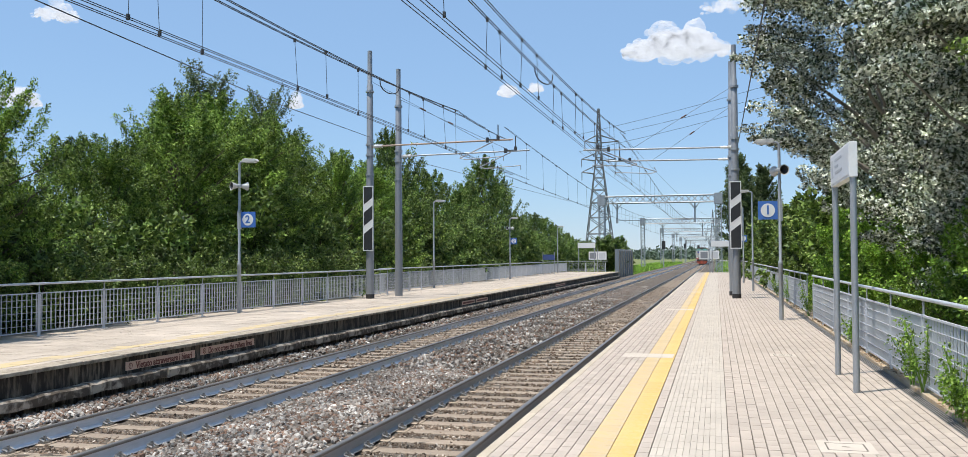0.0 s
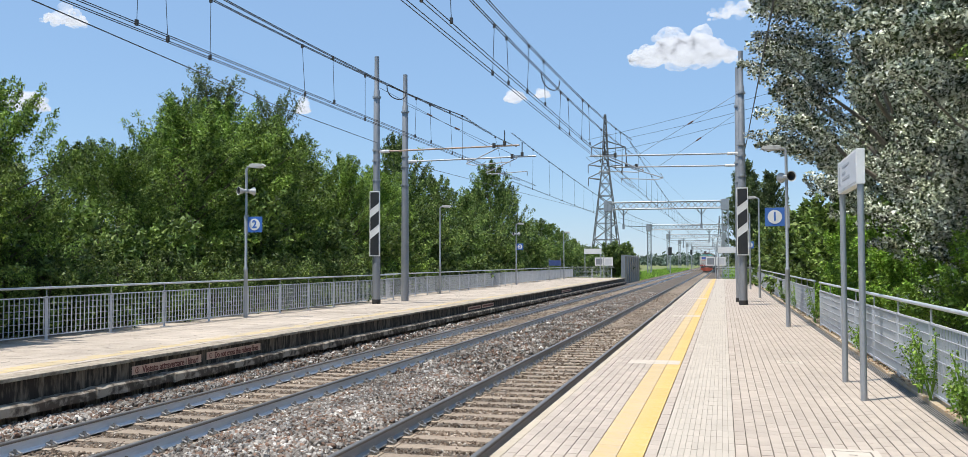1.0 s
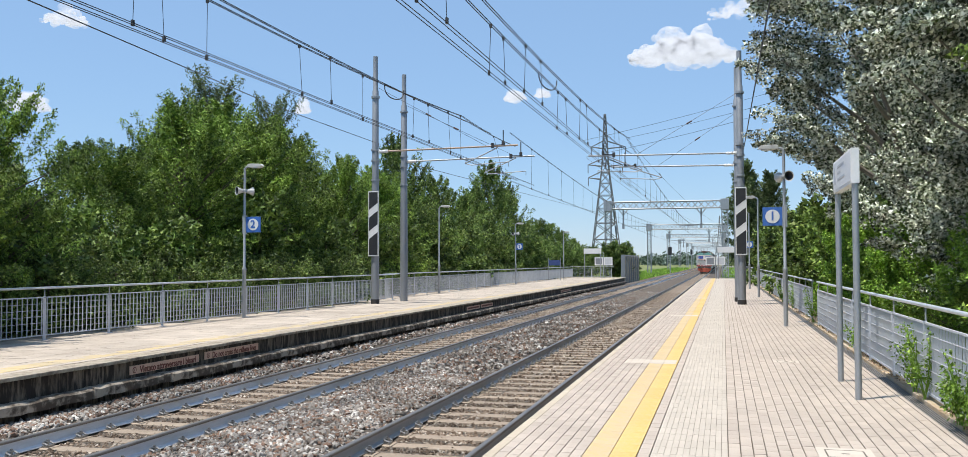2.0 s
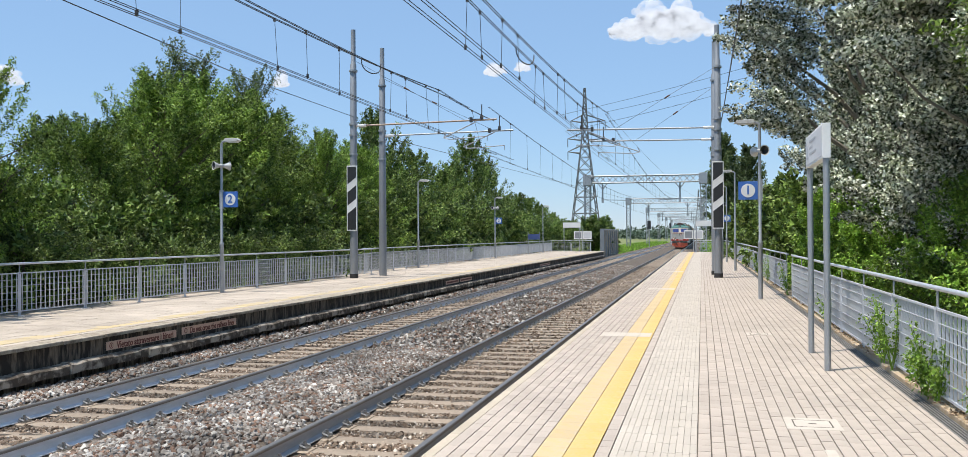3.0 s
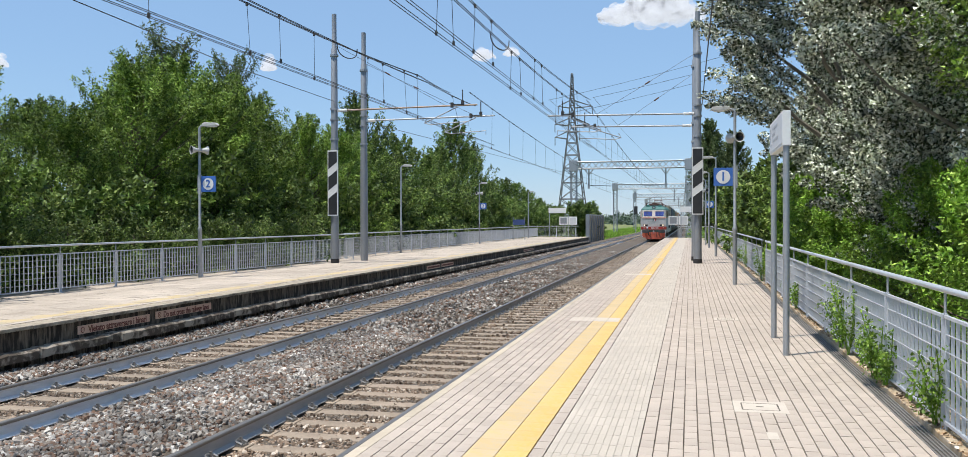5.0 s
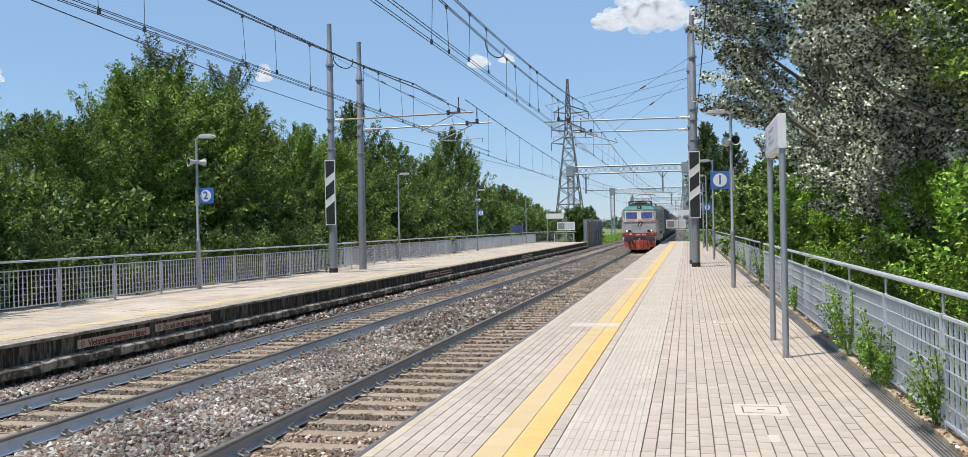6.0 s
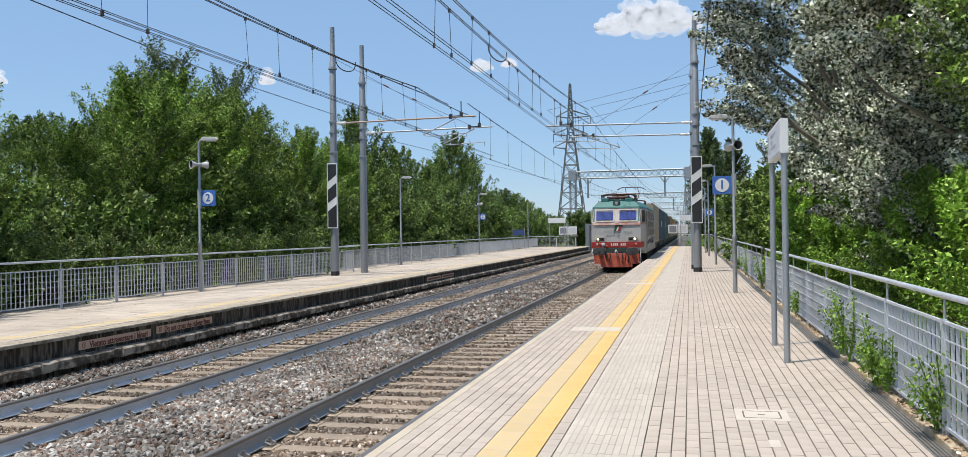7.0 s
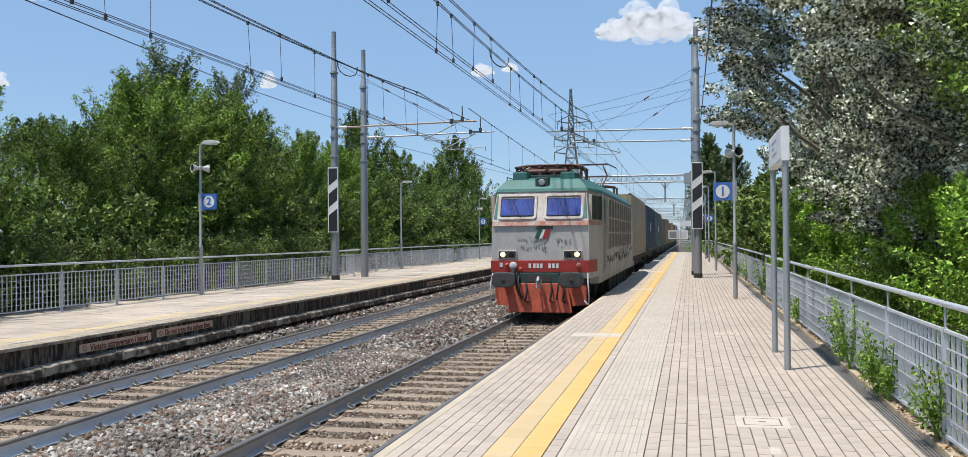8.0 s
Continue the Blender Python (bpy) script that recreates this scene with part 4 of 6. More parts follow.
def catenary(label, x, y0, y1, zc, zm, twin=0.03, drop=0.12, x_end=None, dropper_gap=3.6, start=4.0, messenger=None, droppers=None):
    """Contact wires and their messenger with droppers, as one hung thing. messenger: its height and place across, by y."""
    xe = x if x_end is None else x_end
    t = thing("overhead_line", label, "overhead wire", "overhead lines")

    def at(y):
        return x + (xe - x) * (y - y0) / (y1 - y0)

    def plain(y):
        f = (y - y0) / (y1 - y0)
        return at(y), zm - 4 * drop * f * (1 - f)
    over = messenger or plain
    for s in (-1, 1):
        part("contact_wire", Geo().line([(at(y0) + s * twin, y0, zc), (at(y1) + s * twin, y1, zc)], 0.006, n=5), M["wire"], t)
    pts = [(over(y)[0], y, over(y)[1]) for y in np.linspace(y0, y1, 25)]
    for s in (-1, 1):
        part("messenger_wire", Geo().line([Vector(p) + Vector((0.02 * s, 0, 0)) for p in pts], 0.0078, n=5), M["wire"], t)
    for y in droppers or np.arange(y0 + start, min(y1 - 1, 125), dropper_gap):
        xt, top = over(y)
        xb = at(y) + (twin if len(t.children) % 2 else -twin)
        d = Geo().tube((xb, y, zc), (xt, y, top), 0.005, n=4)
        d.box(xt - 0.02, xt + 0.02, y - 0.015, y + 0.015, top - 0.05, top + 0.015).box(xb - 0.016, xb + 0.016, y - 0.02, y + 0.02, zc - 0.015, zc + 0.06)
        part("dropper", d, M["wire"], t)


def hung(x, low, y_low, k, bend=None, x_bend=None, y_bend=None):
    """A messenger sagging to its low point, and turning aside to its mast past the last dropper."""
    def over(y):
        side = 0 if bend is None or y < bend else (x_bend - x) * (y - bend) / (y_bend - bend)
        return x + side, low + k * (y - y_low) ** 2
    return over


W1 = "twin contact wires hung on droppers over the track"
catenary(W1, -0.05, -10, 36.7, 5.05, 0, messenger=hung(-0.05, 5.84, 14, 0.0011), droppers=(-4, -3, 2, 3, 8, 9, 13.93, 14.78, 20.0, 21.0, 27.0, 28.2, 33.0))
catenary(W1, 0.16, -10, 34.3, 5.05, 0, messenger=hung(0.16, 5.86, 12, 0.0016), droppers=(-2, -1, 4.4, 5.4, 9.8, 10.78, 15.58, 16.93, 21.88, 22.9, 29.0, 30.3))
catenary(W1, -3.77, -10, 32.3, 5.05, 0, x_end=-3.72, messenger=hung(-3.77, 5.93, 12, 0.0021, 25.2, -4.73, 32.3), droppers=(-4, -3, 2, 3.5, 6, 10.68, 11.81, 14.79, 17.73, 23.83, 25.04))
catenary(W1, -3.57, -10, 34.6, 5.05, 0, messenger=hung(-3.57, 5.91, 14, 0.0016, 25.2, -4.32, 34.6), droppers=(-2, -1, 4.4, 5.4, 9.85, 15.66, 20.42, 21.47, 29.5))
catenary(W1, -0.05, -60, -10, 5.05, 6.48, drop=0.50)
catenary(W1, -3.70, -60, -10, 5.05, 6.94, drop=0.54)
catenary(W1, 0.05, 34.3, 115, 5.05, 6.65, drop=0.7, start=4)
catenary(W1, -4.0, 32.3, 115, 5.05, 6.8, drop=0.7, x_end=-4.3, start=4)
catenary(W1, 0.1, 115, 434, 5.05, 6.4, drop=0.1)
catenary(W1, -4.1, 115, 434, 5.05, 6.4, drop=0.1)


def cable(label, pts, r=0.011, drop=0.0):
    way = []
    for a, b in zip(pts, pts[1:]):
        way += sag(a, b, drop, 10)[:-1]
    g = Geo().line(way + [Vector(pts[-1])], r, n=5)
    tagged(part("cable", g, M["wire"]), label, "cable", "cables")


cable("dark messenger wire running to its anchor mast", [(-4.6, -16, 6.1), (-6.5, 11.6, 6.0), (-7.86, 22, 6.19), (-9.2, 32.3, 6.62)], 0.011)
cable("dark overhead wire leaving its anchor mast", [(-8.85, 34.6, 6.1), (-7.0, 75, 6.3), (-4.5, 115, 6.4)], 0.011)
cable("feeder cable along the mast tops over the platform", [(4.25, -26, 6.9), (4.25, 34.2, 6.35), (4.25, 115, 8.4)], 0.016, 0.15)
for k, (dx, z) in enumerate(((-3.6, 21.5), (3.9, 24.8), (-4.2, 24.6))):
    cable("high voltage line crossing the sky from the pylon", [(-17.4 + dx, 168, z), (45, 120 + 4 * k, 31 + 2 * k), (190, 20, 45)], 0.03, 1.2)
    cable("high voltage line running away from the pylon", [(-17.4 + dx, 168, z), (1.5 + dx, 560, z - 1)], 0.03, 4)


def sound_barrier():
    t = thing("concrete_barrier", "grey slatted concrete barrier beside the far track", "barrier", at=pose(-6.9, 98, 0))
    for k in range(7):
        part("panel", Geo().box(-0.12, 0.12, k * 2.6, k * 2.6 + 2.54, -0.7, 2.75), M["worn_concrete"], t, bevel=0.02)
        part("post", Geo().box(-0.2, 0.2, k * 2.6 - 0.1, k * 2.6 + 0.04, -0.7, 2.85), M["mast_steel"], t)


sound_barrier()


def signal_post(x, y, h, label):
    t = thing("signal_post", label, "railway signal", "signals", at=pose(x, y, -0.5))
    part("post", Geo().tube((0, 0, 0), (0, 0, h), 0.09, n=8), M["galv"], t)
    part("head", Geo().box(-0.35, 0.35, -0.2, 0.1, h - 1.6, h), M["black_paint"], t, "black signal head", bevel=0.05)


signal_post(-6.6, 182, 5.5, "distant railway signal with a black head")
signal_post(-6.4, 300, 6.5, "far railway signal with a black head")
signal_post(-2.1, 300, 6.0, "far railway signal with a black head")


def stay(a, b, label):
    """A thin stay wire with a dark insulator halfway."""
    t = thing("stay_wire", label, "cable", "stay wires")
    a, b = Vector(a), Vector(b)
    part("wire", Geo().tube(a, b, 0.007, n=5), M["wire"], t)
    m = a.lerp(b, 0.45)
    part("insulator", Geo().tube(m, m + (b - a).normalized() * 0.22, 0.028, n=8), M["insulator"], t)


STAY = "thin stay wire from a mast top down to its bracket"
stay((4.02, 34.3, 8.23), (0.4, 34.35, 6.1), STAY)
stay((3.95, 36.7, 7.85), (1.0, 36.7, 5.9), STAY)
stay((-9.1, 32.3, 8.7), (-4.9, 32.3, 6.35), STAY)
stay((-8.8, 34.6, 8.4), (-4.4, 34.6, 6.25), STAY)


def jumper(x, y, z, dx, dy, label):
    pts = [(x + dx * (1 - math.cos(a)) / 2, y + dy * (1 - math.cos(a)) / 2, z - 0.26 * math.sin(a) ** 0.7) for a in np.linspace(0, math.pi, 15)]
    tagged(part("jumper_cable", Geo().line(pts, 0.012, n=6), M["wire"], smooth=True), label, "cable", "jumper cables")


jumper(-0.05, 17.8, 5.86, 0.2, 0.9, "looped jumper cable between two messenger wires")
jumper(-3.77, 19.0, 6.03, 0.2, 0.7, "looped jumper cable hanging below the messenger wire")


# ---- the freight train ----
M["loco_grey"] = mat("loco_grey", (0.50, 0.495, 0.475), (0.36, 0.345, 0.32), 0.55, scale=1.6, fine=14, bump=0.05, stretch=(1, 1, 0.5))
M["loco_pale"] = mat("loco_pale", (0.54, 0.515, 0.48), (0.30, 0.17, 0.115), 0.6, scale=3.2, fine=9, bump=0.05, stretch=(1, 1, 0.5), mixfac=0.60)
M["loco_side"] = mat("loco_side", (0.50, 0.485, 0.45), (0.17, 0.15, 0.125), 0.65, scale=1.8, fine=9, bump=0.08, stretch=(1, 1, 0.3), mixfac=0.58)
M["loco_rust"] = mat("loco_rust", (0.50, 0.47, 0.42), (0.36, 0.10, 0.055), 0.7, scale=5.0, fine=16, bump=0.12, stretch=(1, 1, 0.7), mixfac=0.48)
M["buffer_grey"] = mat("buffer_grey", (0.075, 0.075, 0.072), (0.04, 0.038, 0.036), 0.6, scale=4, fine=20, bump=0.12)
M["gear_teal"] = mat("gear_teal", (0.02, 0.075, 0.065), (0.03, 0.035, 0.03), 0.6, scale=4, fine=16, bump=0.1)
M["grille"] = mat("grille", (0.24, 0.22, 0.195), (0.13, 0.115, 0.10), 0.75, scale=2, fine=14, bump=0.1, stretch=(1, 1, 0.3))
M["loco_green"] = mat("loco_green", (0.035, 0.195, 0.175), (0.05, 0.10, 0.085), 0.6, scale=2.0, fine=12, bump=0.06, stretch=(1, 1, 0.4))
M["loco_red"] = mat("loco_red", (0.42, 0.035, 0.022), (0.28, 0.03, 0.02), 0.5, scale=2.5, fine=14, bump=0.05)
M["apron_red"] = mat("apron_red", (0.66, 0.14, 0.075), (0.42, 0.085, 0.05), 0.7, scale=3.0, fine=12, bump=0.1)
M["under_dark"] = mat("under_dark", (0.035, 0.032, 0.03), (0.075, 0.062, 0.05), 0.85, scale=3, fine=20, bump=0.2)
M["curtain"] = mat("curtain", (0.035, 0.08, 0.36), (0.012, 0.02, 0.10), 0.8, scale=3, fine=14, bump=0.1, stretch=(1, 1, 0.2))
M["panto"] = mat("panto", (0.13, 0.06, 0.045), (0.07, 0.045, 0.04), 0.6, metal=0.3, scale=6)
M["logo_green"] = mat("logo_green", (0.02, 0.11, 0.05), rough=0.5, bump=0)
M["logo_red"] = mat("logo_red", (0.40, 0.03, 0.03), rough=0.5, bump=0)
M["lamp_on"] = glow("lamp_on", (1.0, 0.82, 0.55), 0.9)
M["dark_glass"] = mat("dark_glass", (0.012, 0.014, 0.018), (0.02, 0.022, 0.026), 0.28, scale=2, bump=0, spec=0.2)
g_ = bpy.data.materials.new("pane_glass")
g_.use_nodes = True
b_ = g_.node_tree.nodes["Principled BSDF"]
b_.inputs["Transmission Weight"].default_value, b_.inputs["Roughness"].default_value, b_.inputs["IOR"].default_value = 1.0, 0.04, 1.2
M["glass"] = g_

TRAIN = []                     # (thing, its distance behind the train's front)


def wheelset_mesh(r):
    g = Geo()
    ax = Matrix.Rotation(math.pi / 2, 4, "Y")
    g.tube((-0.95, 0, 0), (0.95, 0, 0), 0.08, n=8)
    for s in (-1, 1):
        m = Matrix.Translation((s * 0.75, 0, 0)) @ ax
        g.lathe([(r * 0.3, -0.08), (r * 0.85, -0.05), (r, -0.065), (r, 0.065), (r * 0.85, 0.05), (r * 0.3, 0.08)], 20, m=m)
        for k in range(3):
            a = 2 * math.pi * k / 3
            g.box(s * 0.75 - 0.09, s * 0.75 + 0.09, r * 0.55 * math.cos(a) - 0.05, r * 0.55 * math.cos(a) + 0.05, r * 0.55 * math.sin(a) - 0.05, r * 0.55 * math.sin(a) + 0.05)
    return g.mesh("wheelset", M["under_dark"])


WHEELS = []                    # (part, radius, its place on its thing)


def ring_loft(g, rings, slots):
    """Joins rings of equal length, bottom to top, and closes the top."""
    n = len(rings[0])
    for k in range(len(rings) - 1):
        for i in range(n):
            j = (i + 1) % n
            g.put([rings[k][i], rings[k][j], rings[k + 1][j], rings[k + 1][i]], [(0, 1, 2, 3)], slots[k])
    g.put(rings[-1], [tuple(range(n))], slots[-1])
    g.put(rings[0], [tuple(range(n))[::-1]], slots[0])


def locomotive():
    t = thing("locomotive", "grey and green electric locomotive with a red front beam", "locomotive")
    TRAIN.append((t, 0.0))
    Ln = 16.9

    def ring(z, front, wf, ws):
        tp = 1.5
        b = Ln - front
        return [(-wf, front, z), (wf, front, z), (ws, front + tp, z), (ws, b - tp, z), (wf, b, z), (-wf, b, z), (-ws, b - tp, z), (-ws, front + tp, z)]
    g = Geo()
    ring_loft(g, [ring(1.02, 0.0, 1.27, 1.46), ring(1.5, 0.0, 1.28, 1.47), ring(2.40, 0.02, 1.28, 1.47), ring(2.52, 0.06, 1.265, 1.46), ring(3.30, 0.36, 1.19, 1.42)],
              [1, 0, 3, 2, 0])
    body = part("body", g, [M["loco_grey"], M["loco_grey"], M["loco_pale"], M["loco_rust"]], t, "dirty pale grey body", bevel=0.035, smooth=True)
    g = Geo()
    ring_loft(g, [ring(3.30, 0.33, 1.22, 1.45), ring(3.38, 0.36, 1.20, 1.43), ring(3.62, 0.62, 1.0, 1.22), ring(3.70, 1.0, 0.8, 1.0)], [0, 0, 0, 0])
    roof = part("roof", g, M["loco_green"], t, "faded green roof", bevel=0.03, smooth=True)
    # roof lumps over the cab and along the roof
    part("roof_box", Geo().box(-0.85, -0.45, 0.75, 1.7, 3.6, 3.86), M["loco_green"], roof, bevel=0.04)
    part("roof_box", Geo().box(0.45, 0.85, 0.75, 1.7, 3.6, 3.84), M["loco_green"], roof, bevel=0.04)
    hl = part("top_headlight", Geo().box(-0.18, 0.18, 0.42, 0.8, 3.40, 3.68), M["gear_teal"], roof, "dark teal roof headlight box", bevel=0.03)
    part("headlight_lens", Geo().lathe([(0.085, 0), (0.085, 0.02), (0.06, 0.03)], 16, m=Matrix.Translation((0, 0.42, 3.55)) @ Matrix.Rotation(math.pi / 2, 4, "X")), M["galv"], hl)
    part("pantograph_well", Geo().box(-0.78, 0.78, 1.25, 3.5, 3.68, 3.80), M["gear_teal"], roof, "dark grimy roof well", bevel=0.02)
    for x in (-0.62, -0.2, 0.2, 0.62):
        part("roof_conduit", Geo().tube((x, 1.3, 3.84), (x, 3.6, 3.84), 0.045, n=8), M["panto"], roof)
    for s, y in ((-1, 1.45), (1, 1.45), (-1, 3.3), (1, 3.3)):
        part("roof_cylinder", Geo().tube((s * 0.3 - 0.25, y, 3.90), (s * 0.3 + 0.25, y, 3.90), 0.075, n=10), M["panto"], roof, smooth=True)
    for s in (-1, 1):
        part("roof_grab_rail", Geo().line([(s * 1.0, 0.75, 3.60), (s * 1.0, 0.75, 3.72), (s * 1.0, 2.6, 3.72), (s * 1.0, 2.6, 3.60)], 0.014, n=6), M["gear_teal"], roof)
    for y0 in (3.2, 6.2, 9.2, 12.0):
        part("roof_hatch", Geo().box(-0.75, 0.75, y0, y0 + 2.4, 3.66, 3.80), M["loco_green"], roof, bevel=0.03)
    for k in range(6):
        ins = Geo()
        prof = []
        for j in range(5):
            prof += [(0.05, j * 0.05), (0.085, j * 0.05 + 0.015), (0.05, j * 0.05 + 0.03)]
        ins.lathe(prof, 10)
        part("insulator", ins, M["insulator"], roof, "brown ribbed insulator", at=pose((-0.55, 0.55)[k % 2], 2.0 + 1.0 * (k // 2), 3.74))

    def pantograph(y, raised, name):
        p = Geo()
        base = 3.95
        for s in (-1, 1):
            p.box(s * 0.55 - 0.04, s * 0.55 + 0.04, y - 0.9, y + 0.9, base - 0.08, base)
        for q in (-0.85, 0.0, 0.85):
            p.box(-0.6, 0.6, y + q - 0.05, y + q + 0.05, base - 0.06, base + 0.02)
        top = 5.0 if raised else base + 0.16
        knee = (y + 1.5, (base + top) / 2 + (0.15 if raised else 0.0))
        for s in (-1, 1):
            p.tube((s * 0.35, y - 0.6, base), (s * 0.45, knee[0], knee[1]), 0.035, n=6)
            p.tube((s * 0.45, knee[0], knee[1]), (s * 0.4, y - 0.1, top), 0.025, n=6)
            p.tube((s * 0.15, y + 0.4, base), (s * 0.30, knee[0], knee[1]), 0.02, n=6)
        p.tube((-0.5, knee[0], knee[1]), (0.5, knee[0], knee[1]), 0.03, n=6)
        for q in (-0.3, 0.1):
            p.line([(-0.95, y + q, top - 0.16), (-0.62, y + q, top), (0.62, y + q, top), (0.95, y + q, top - 0.16)], 0.022, n=6)
        if not raised:
            p.box(-0.3, 0.3, y - 0.5, y + 0.3, base, base + 0.1)
        for q in (-0.7, -0.35, 0.35, 0.7):
            p.line([(-0.95, y + q, base + 0.10), (-0.6, y + q, base + 0.15), (0.6, y + q, base + 0.15), (0.95, y + q, base + 0.10)], 0.028, n=6)
        for s in (-1, 1):
            p.tube((s * 0.9, y - 0.95, base + 0.08), (s * 0.9, y + 0.95, base + 0.10), 0.03, n=6)
            p.tube((s * 0.25, y - 0.8, base + 0.12), (s * 0.25, y + 0.8, base + 0.12), 0.055, n=8)
            p.tube((s * 0.9, y - 0.7, base - 0.2), (s * 0.9, y - 0.7, base + 0.1), 0.04, n=6)
            p.tube((s * 0.9, y + 0.7, base - 0.2), (s * 0.9, y + 0.7, base + 0.1), 0.04, n=6)
        part("pantograph", p, M["panto"], t, "raised pantograph" if raised else "folded rust-brown pantograph")
    pantograph(2.4, False, "front")
    pantograph(13.6, True, "rear")
    # windscreens on the raked band
    v = Vector((0, 0.30, 0.78)).normalized()
    u = Vector((1, 0, 0))
    nrm = u.cross(v)
    base = Matrix(((u.x, v.x, nrm.x, 0), (u.y, v.y, nrm.y, 0.06), (u.z, v.z, nrm.z, 2.52), (0, 0, 0, 1)))

    def rounded(x0, x1, y0, y1, r, n=4):
        pts = []
        for cx, cy, a0 in ((x1 - r, y1 - r, 0), (x0 + r, y1 - r, 90), (x0 + r, y0 + r, 180), (x1 - r, y0 + r, 270)):
            for k in range(n + 1):
                a = radians(a0 + 90 * k / n)
                pts.append((cx + r * math.cos(a), cy + r * math.sin(a)))
        return pts
    for x0, x1 in ((-1.13, -0.10), (0.10, 1.13)):
        g = Geo()
        o, i = rounded(x0, x1, 0.04, 0.76, 0.09), rounded(x0 + 0.065, x1 - 0.065, 0.105, 0.695, 0.05)
        k = len(o)
        rings = [[Vector((*p, 0.0)) for p in o], [Vector((*p, 0.035)) for p in o], [Vector((*p, 0.035)) for p in i], [Vector((*p, 0.0)) for p in i]]
        for a, b in zip(rings, rings[1:]):
            for q in range(k):
                g.put([base @ a[q], base @ a[(q + 1) % k], base @ b[(q + 1) % k], base @ b[q]], [(0, 1, 2, 3)])
        w = part("windscreen", g, M["loco_pale"], t, "windscreen with pale rubber surround and blue curtain")
        c = Geo()
        xs = np.linspace(x0 + 0.06, x1 - 0.06, 40)
        vs = []
        for x in xs:
            for y in (0.10, 0.70):
                vs.append(base @ Vector((x, y, 0.004 + 0.0016 * math.sin(x * 55) + 0.0014 * math.sin(x * 23))))
        c.put(vs, [(2 * q, 2 * q + 2, 2 * q + 3, 2 * q + 1) for q in range(39)])
        part("curtain", c, M["curtain"], w, "bright blue sun curtain", smooth=True)
        bar = Geo().box(x0 + 0.06, x1 - 0.06, 0.10, 0.155, 0.004, 0.02)
        bar.v = [tuple(base @ Vector(p)) for p in bar.v]
        part("sill", bar, M["dark_glass"], w)
        bl = Geo().box(x0 + 0.06, x1 - 0.06, 0.635, 0.70, 0.006, 0.014)
        bl.v = [tuple(base @ Vector(p)) for p in bl.v]
        part("blind", bl, M["grille"], w, "grey blind at the top of the windscreen")
        gl = Geo().put([base @ Vector((*p, 0.022)) for p in i], [tuple(range(k))])
        pane = part("pane", gl, M["glass"], w)
        pane.visible_shadow = False
        wp = Geo().tube(base @ Vector(((x0 + x1) / 2 + 0.1, 0.08, 0.05)), base @ Vector(((x0 + x1) / 2 - 0.12, 0.55, 0.04)), 0.009, n=5)
        part("wiper", wp, M["black_rubber"], w)
    for s in (-1, 1):
        g = Geo()
        poly = [(s * 1.15, 0.06), (s * 1.235, 0.06), (s * 1.175, 0.80), (s * 1.15, 0.80)]
        k = len(poly)
        g.put([base @ Vector((*p, 0.0)) for p in poly] + [base @ Vector((*p, 0.012)) for p in poly], [(4, 5, 6, 7)] + [(q, (q + 1) % k, k + (q + 1) % k, k + q) for q in range(k)])
        part("corner_strip", g, M["loco_green"], body, "green painted window pillar")
    # step ledge over the nose
    part("ledge", Geo().box(-1.24, 1.24, -0.02, 0.02, 2.385, 2.41), M["loco_rust"], body, bevel=0.006)
    # beam, lights, marks
    beam = part("front_beam", Geo().prism([(-1.30, -0.05), (1.30, -0.05), (1.42, 0.75), (1.30, 0.75), (1.2, 0.05), (-1.2, 0.05), (-1.30, 0.75), (-1.42, 0.75)], "z", 1.18, 1.49), M["loco_red"], t, "red front beam", bevel=0.012)
    for x in (-0.26, -0.14, -0.05, 0.04, 0.26, 0.36, 0.46):
        part("number_bar", Geo().box(x - 0.032, x + 0.032, -0.056, -0.049, 1.29, 1.41), M["white_paint"], beam)
    for s in (-1, 1):
        h = part("headlight", Geo().box(s * 0.86 - 0.25, s * 0.86 + 0.25, -0.035, 0.03, 1.54, 1.75), M["cover_stone"], t, "headlight unit in a pale frame", bevel=0.012)
        part("housing", Geo().box(s * 0.86 - 0.225, s * 0.86 + 0.225, -0.042, -0.033, 1.56, 1.73), M["under_dark"], h)
        for x, m in ((s * 0.975, "lamp_on"), (s * 0.755, "dark_glass")):
            part("lamp", Geo().lathe([(0.07, 0), (0.07, 0.025), (0.05, 0.035)], 18, m=Matrix.Translation((x, -0.04, 1.645)) @ Matrix.Rotation(math.pi / 2, 4, "X")), M[m], h, "lit lamp" if m == "lamp_on" else "dark tail lamp")
        part("tail_marker", Geo().box(s * 1.02 - 0.04, s * 1.02 + 0.04, -0.06, -0.045, 1.32, 1.43), M["sign_grey"], beam)
    face = Matrix.Rotation(math.pi / 2, 4, "X")
    so = part("socket", Geo().lathe([(0.085, 0), (0.085, 0.10), (0.10, 0.10), (0.10, 0.13), (0.06, 0.15), (0.0, 0.15)], 16, m=Matrix.Translation((-0.68, -0.05, 1.36)) @ face), M["sign_grey"], t, "grey round cable socket", smooth=True)
    part("socket_cable", Geo().line([(-0.68, -0.16, 1.30), (-0.66, -0.24, 1.18), (-0.60, -0.22, 0.95), (-0.56, -0.12, 0.72), (-0.52, -0.10, 0.60)], 0.045, n=8), M["black_rubber"], so, smooth=True)
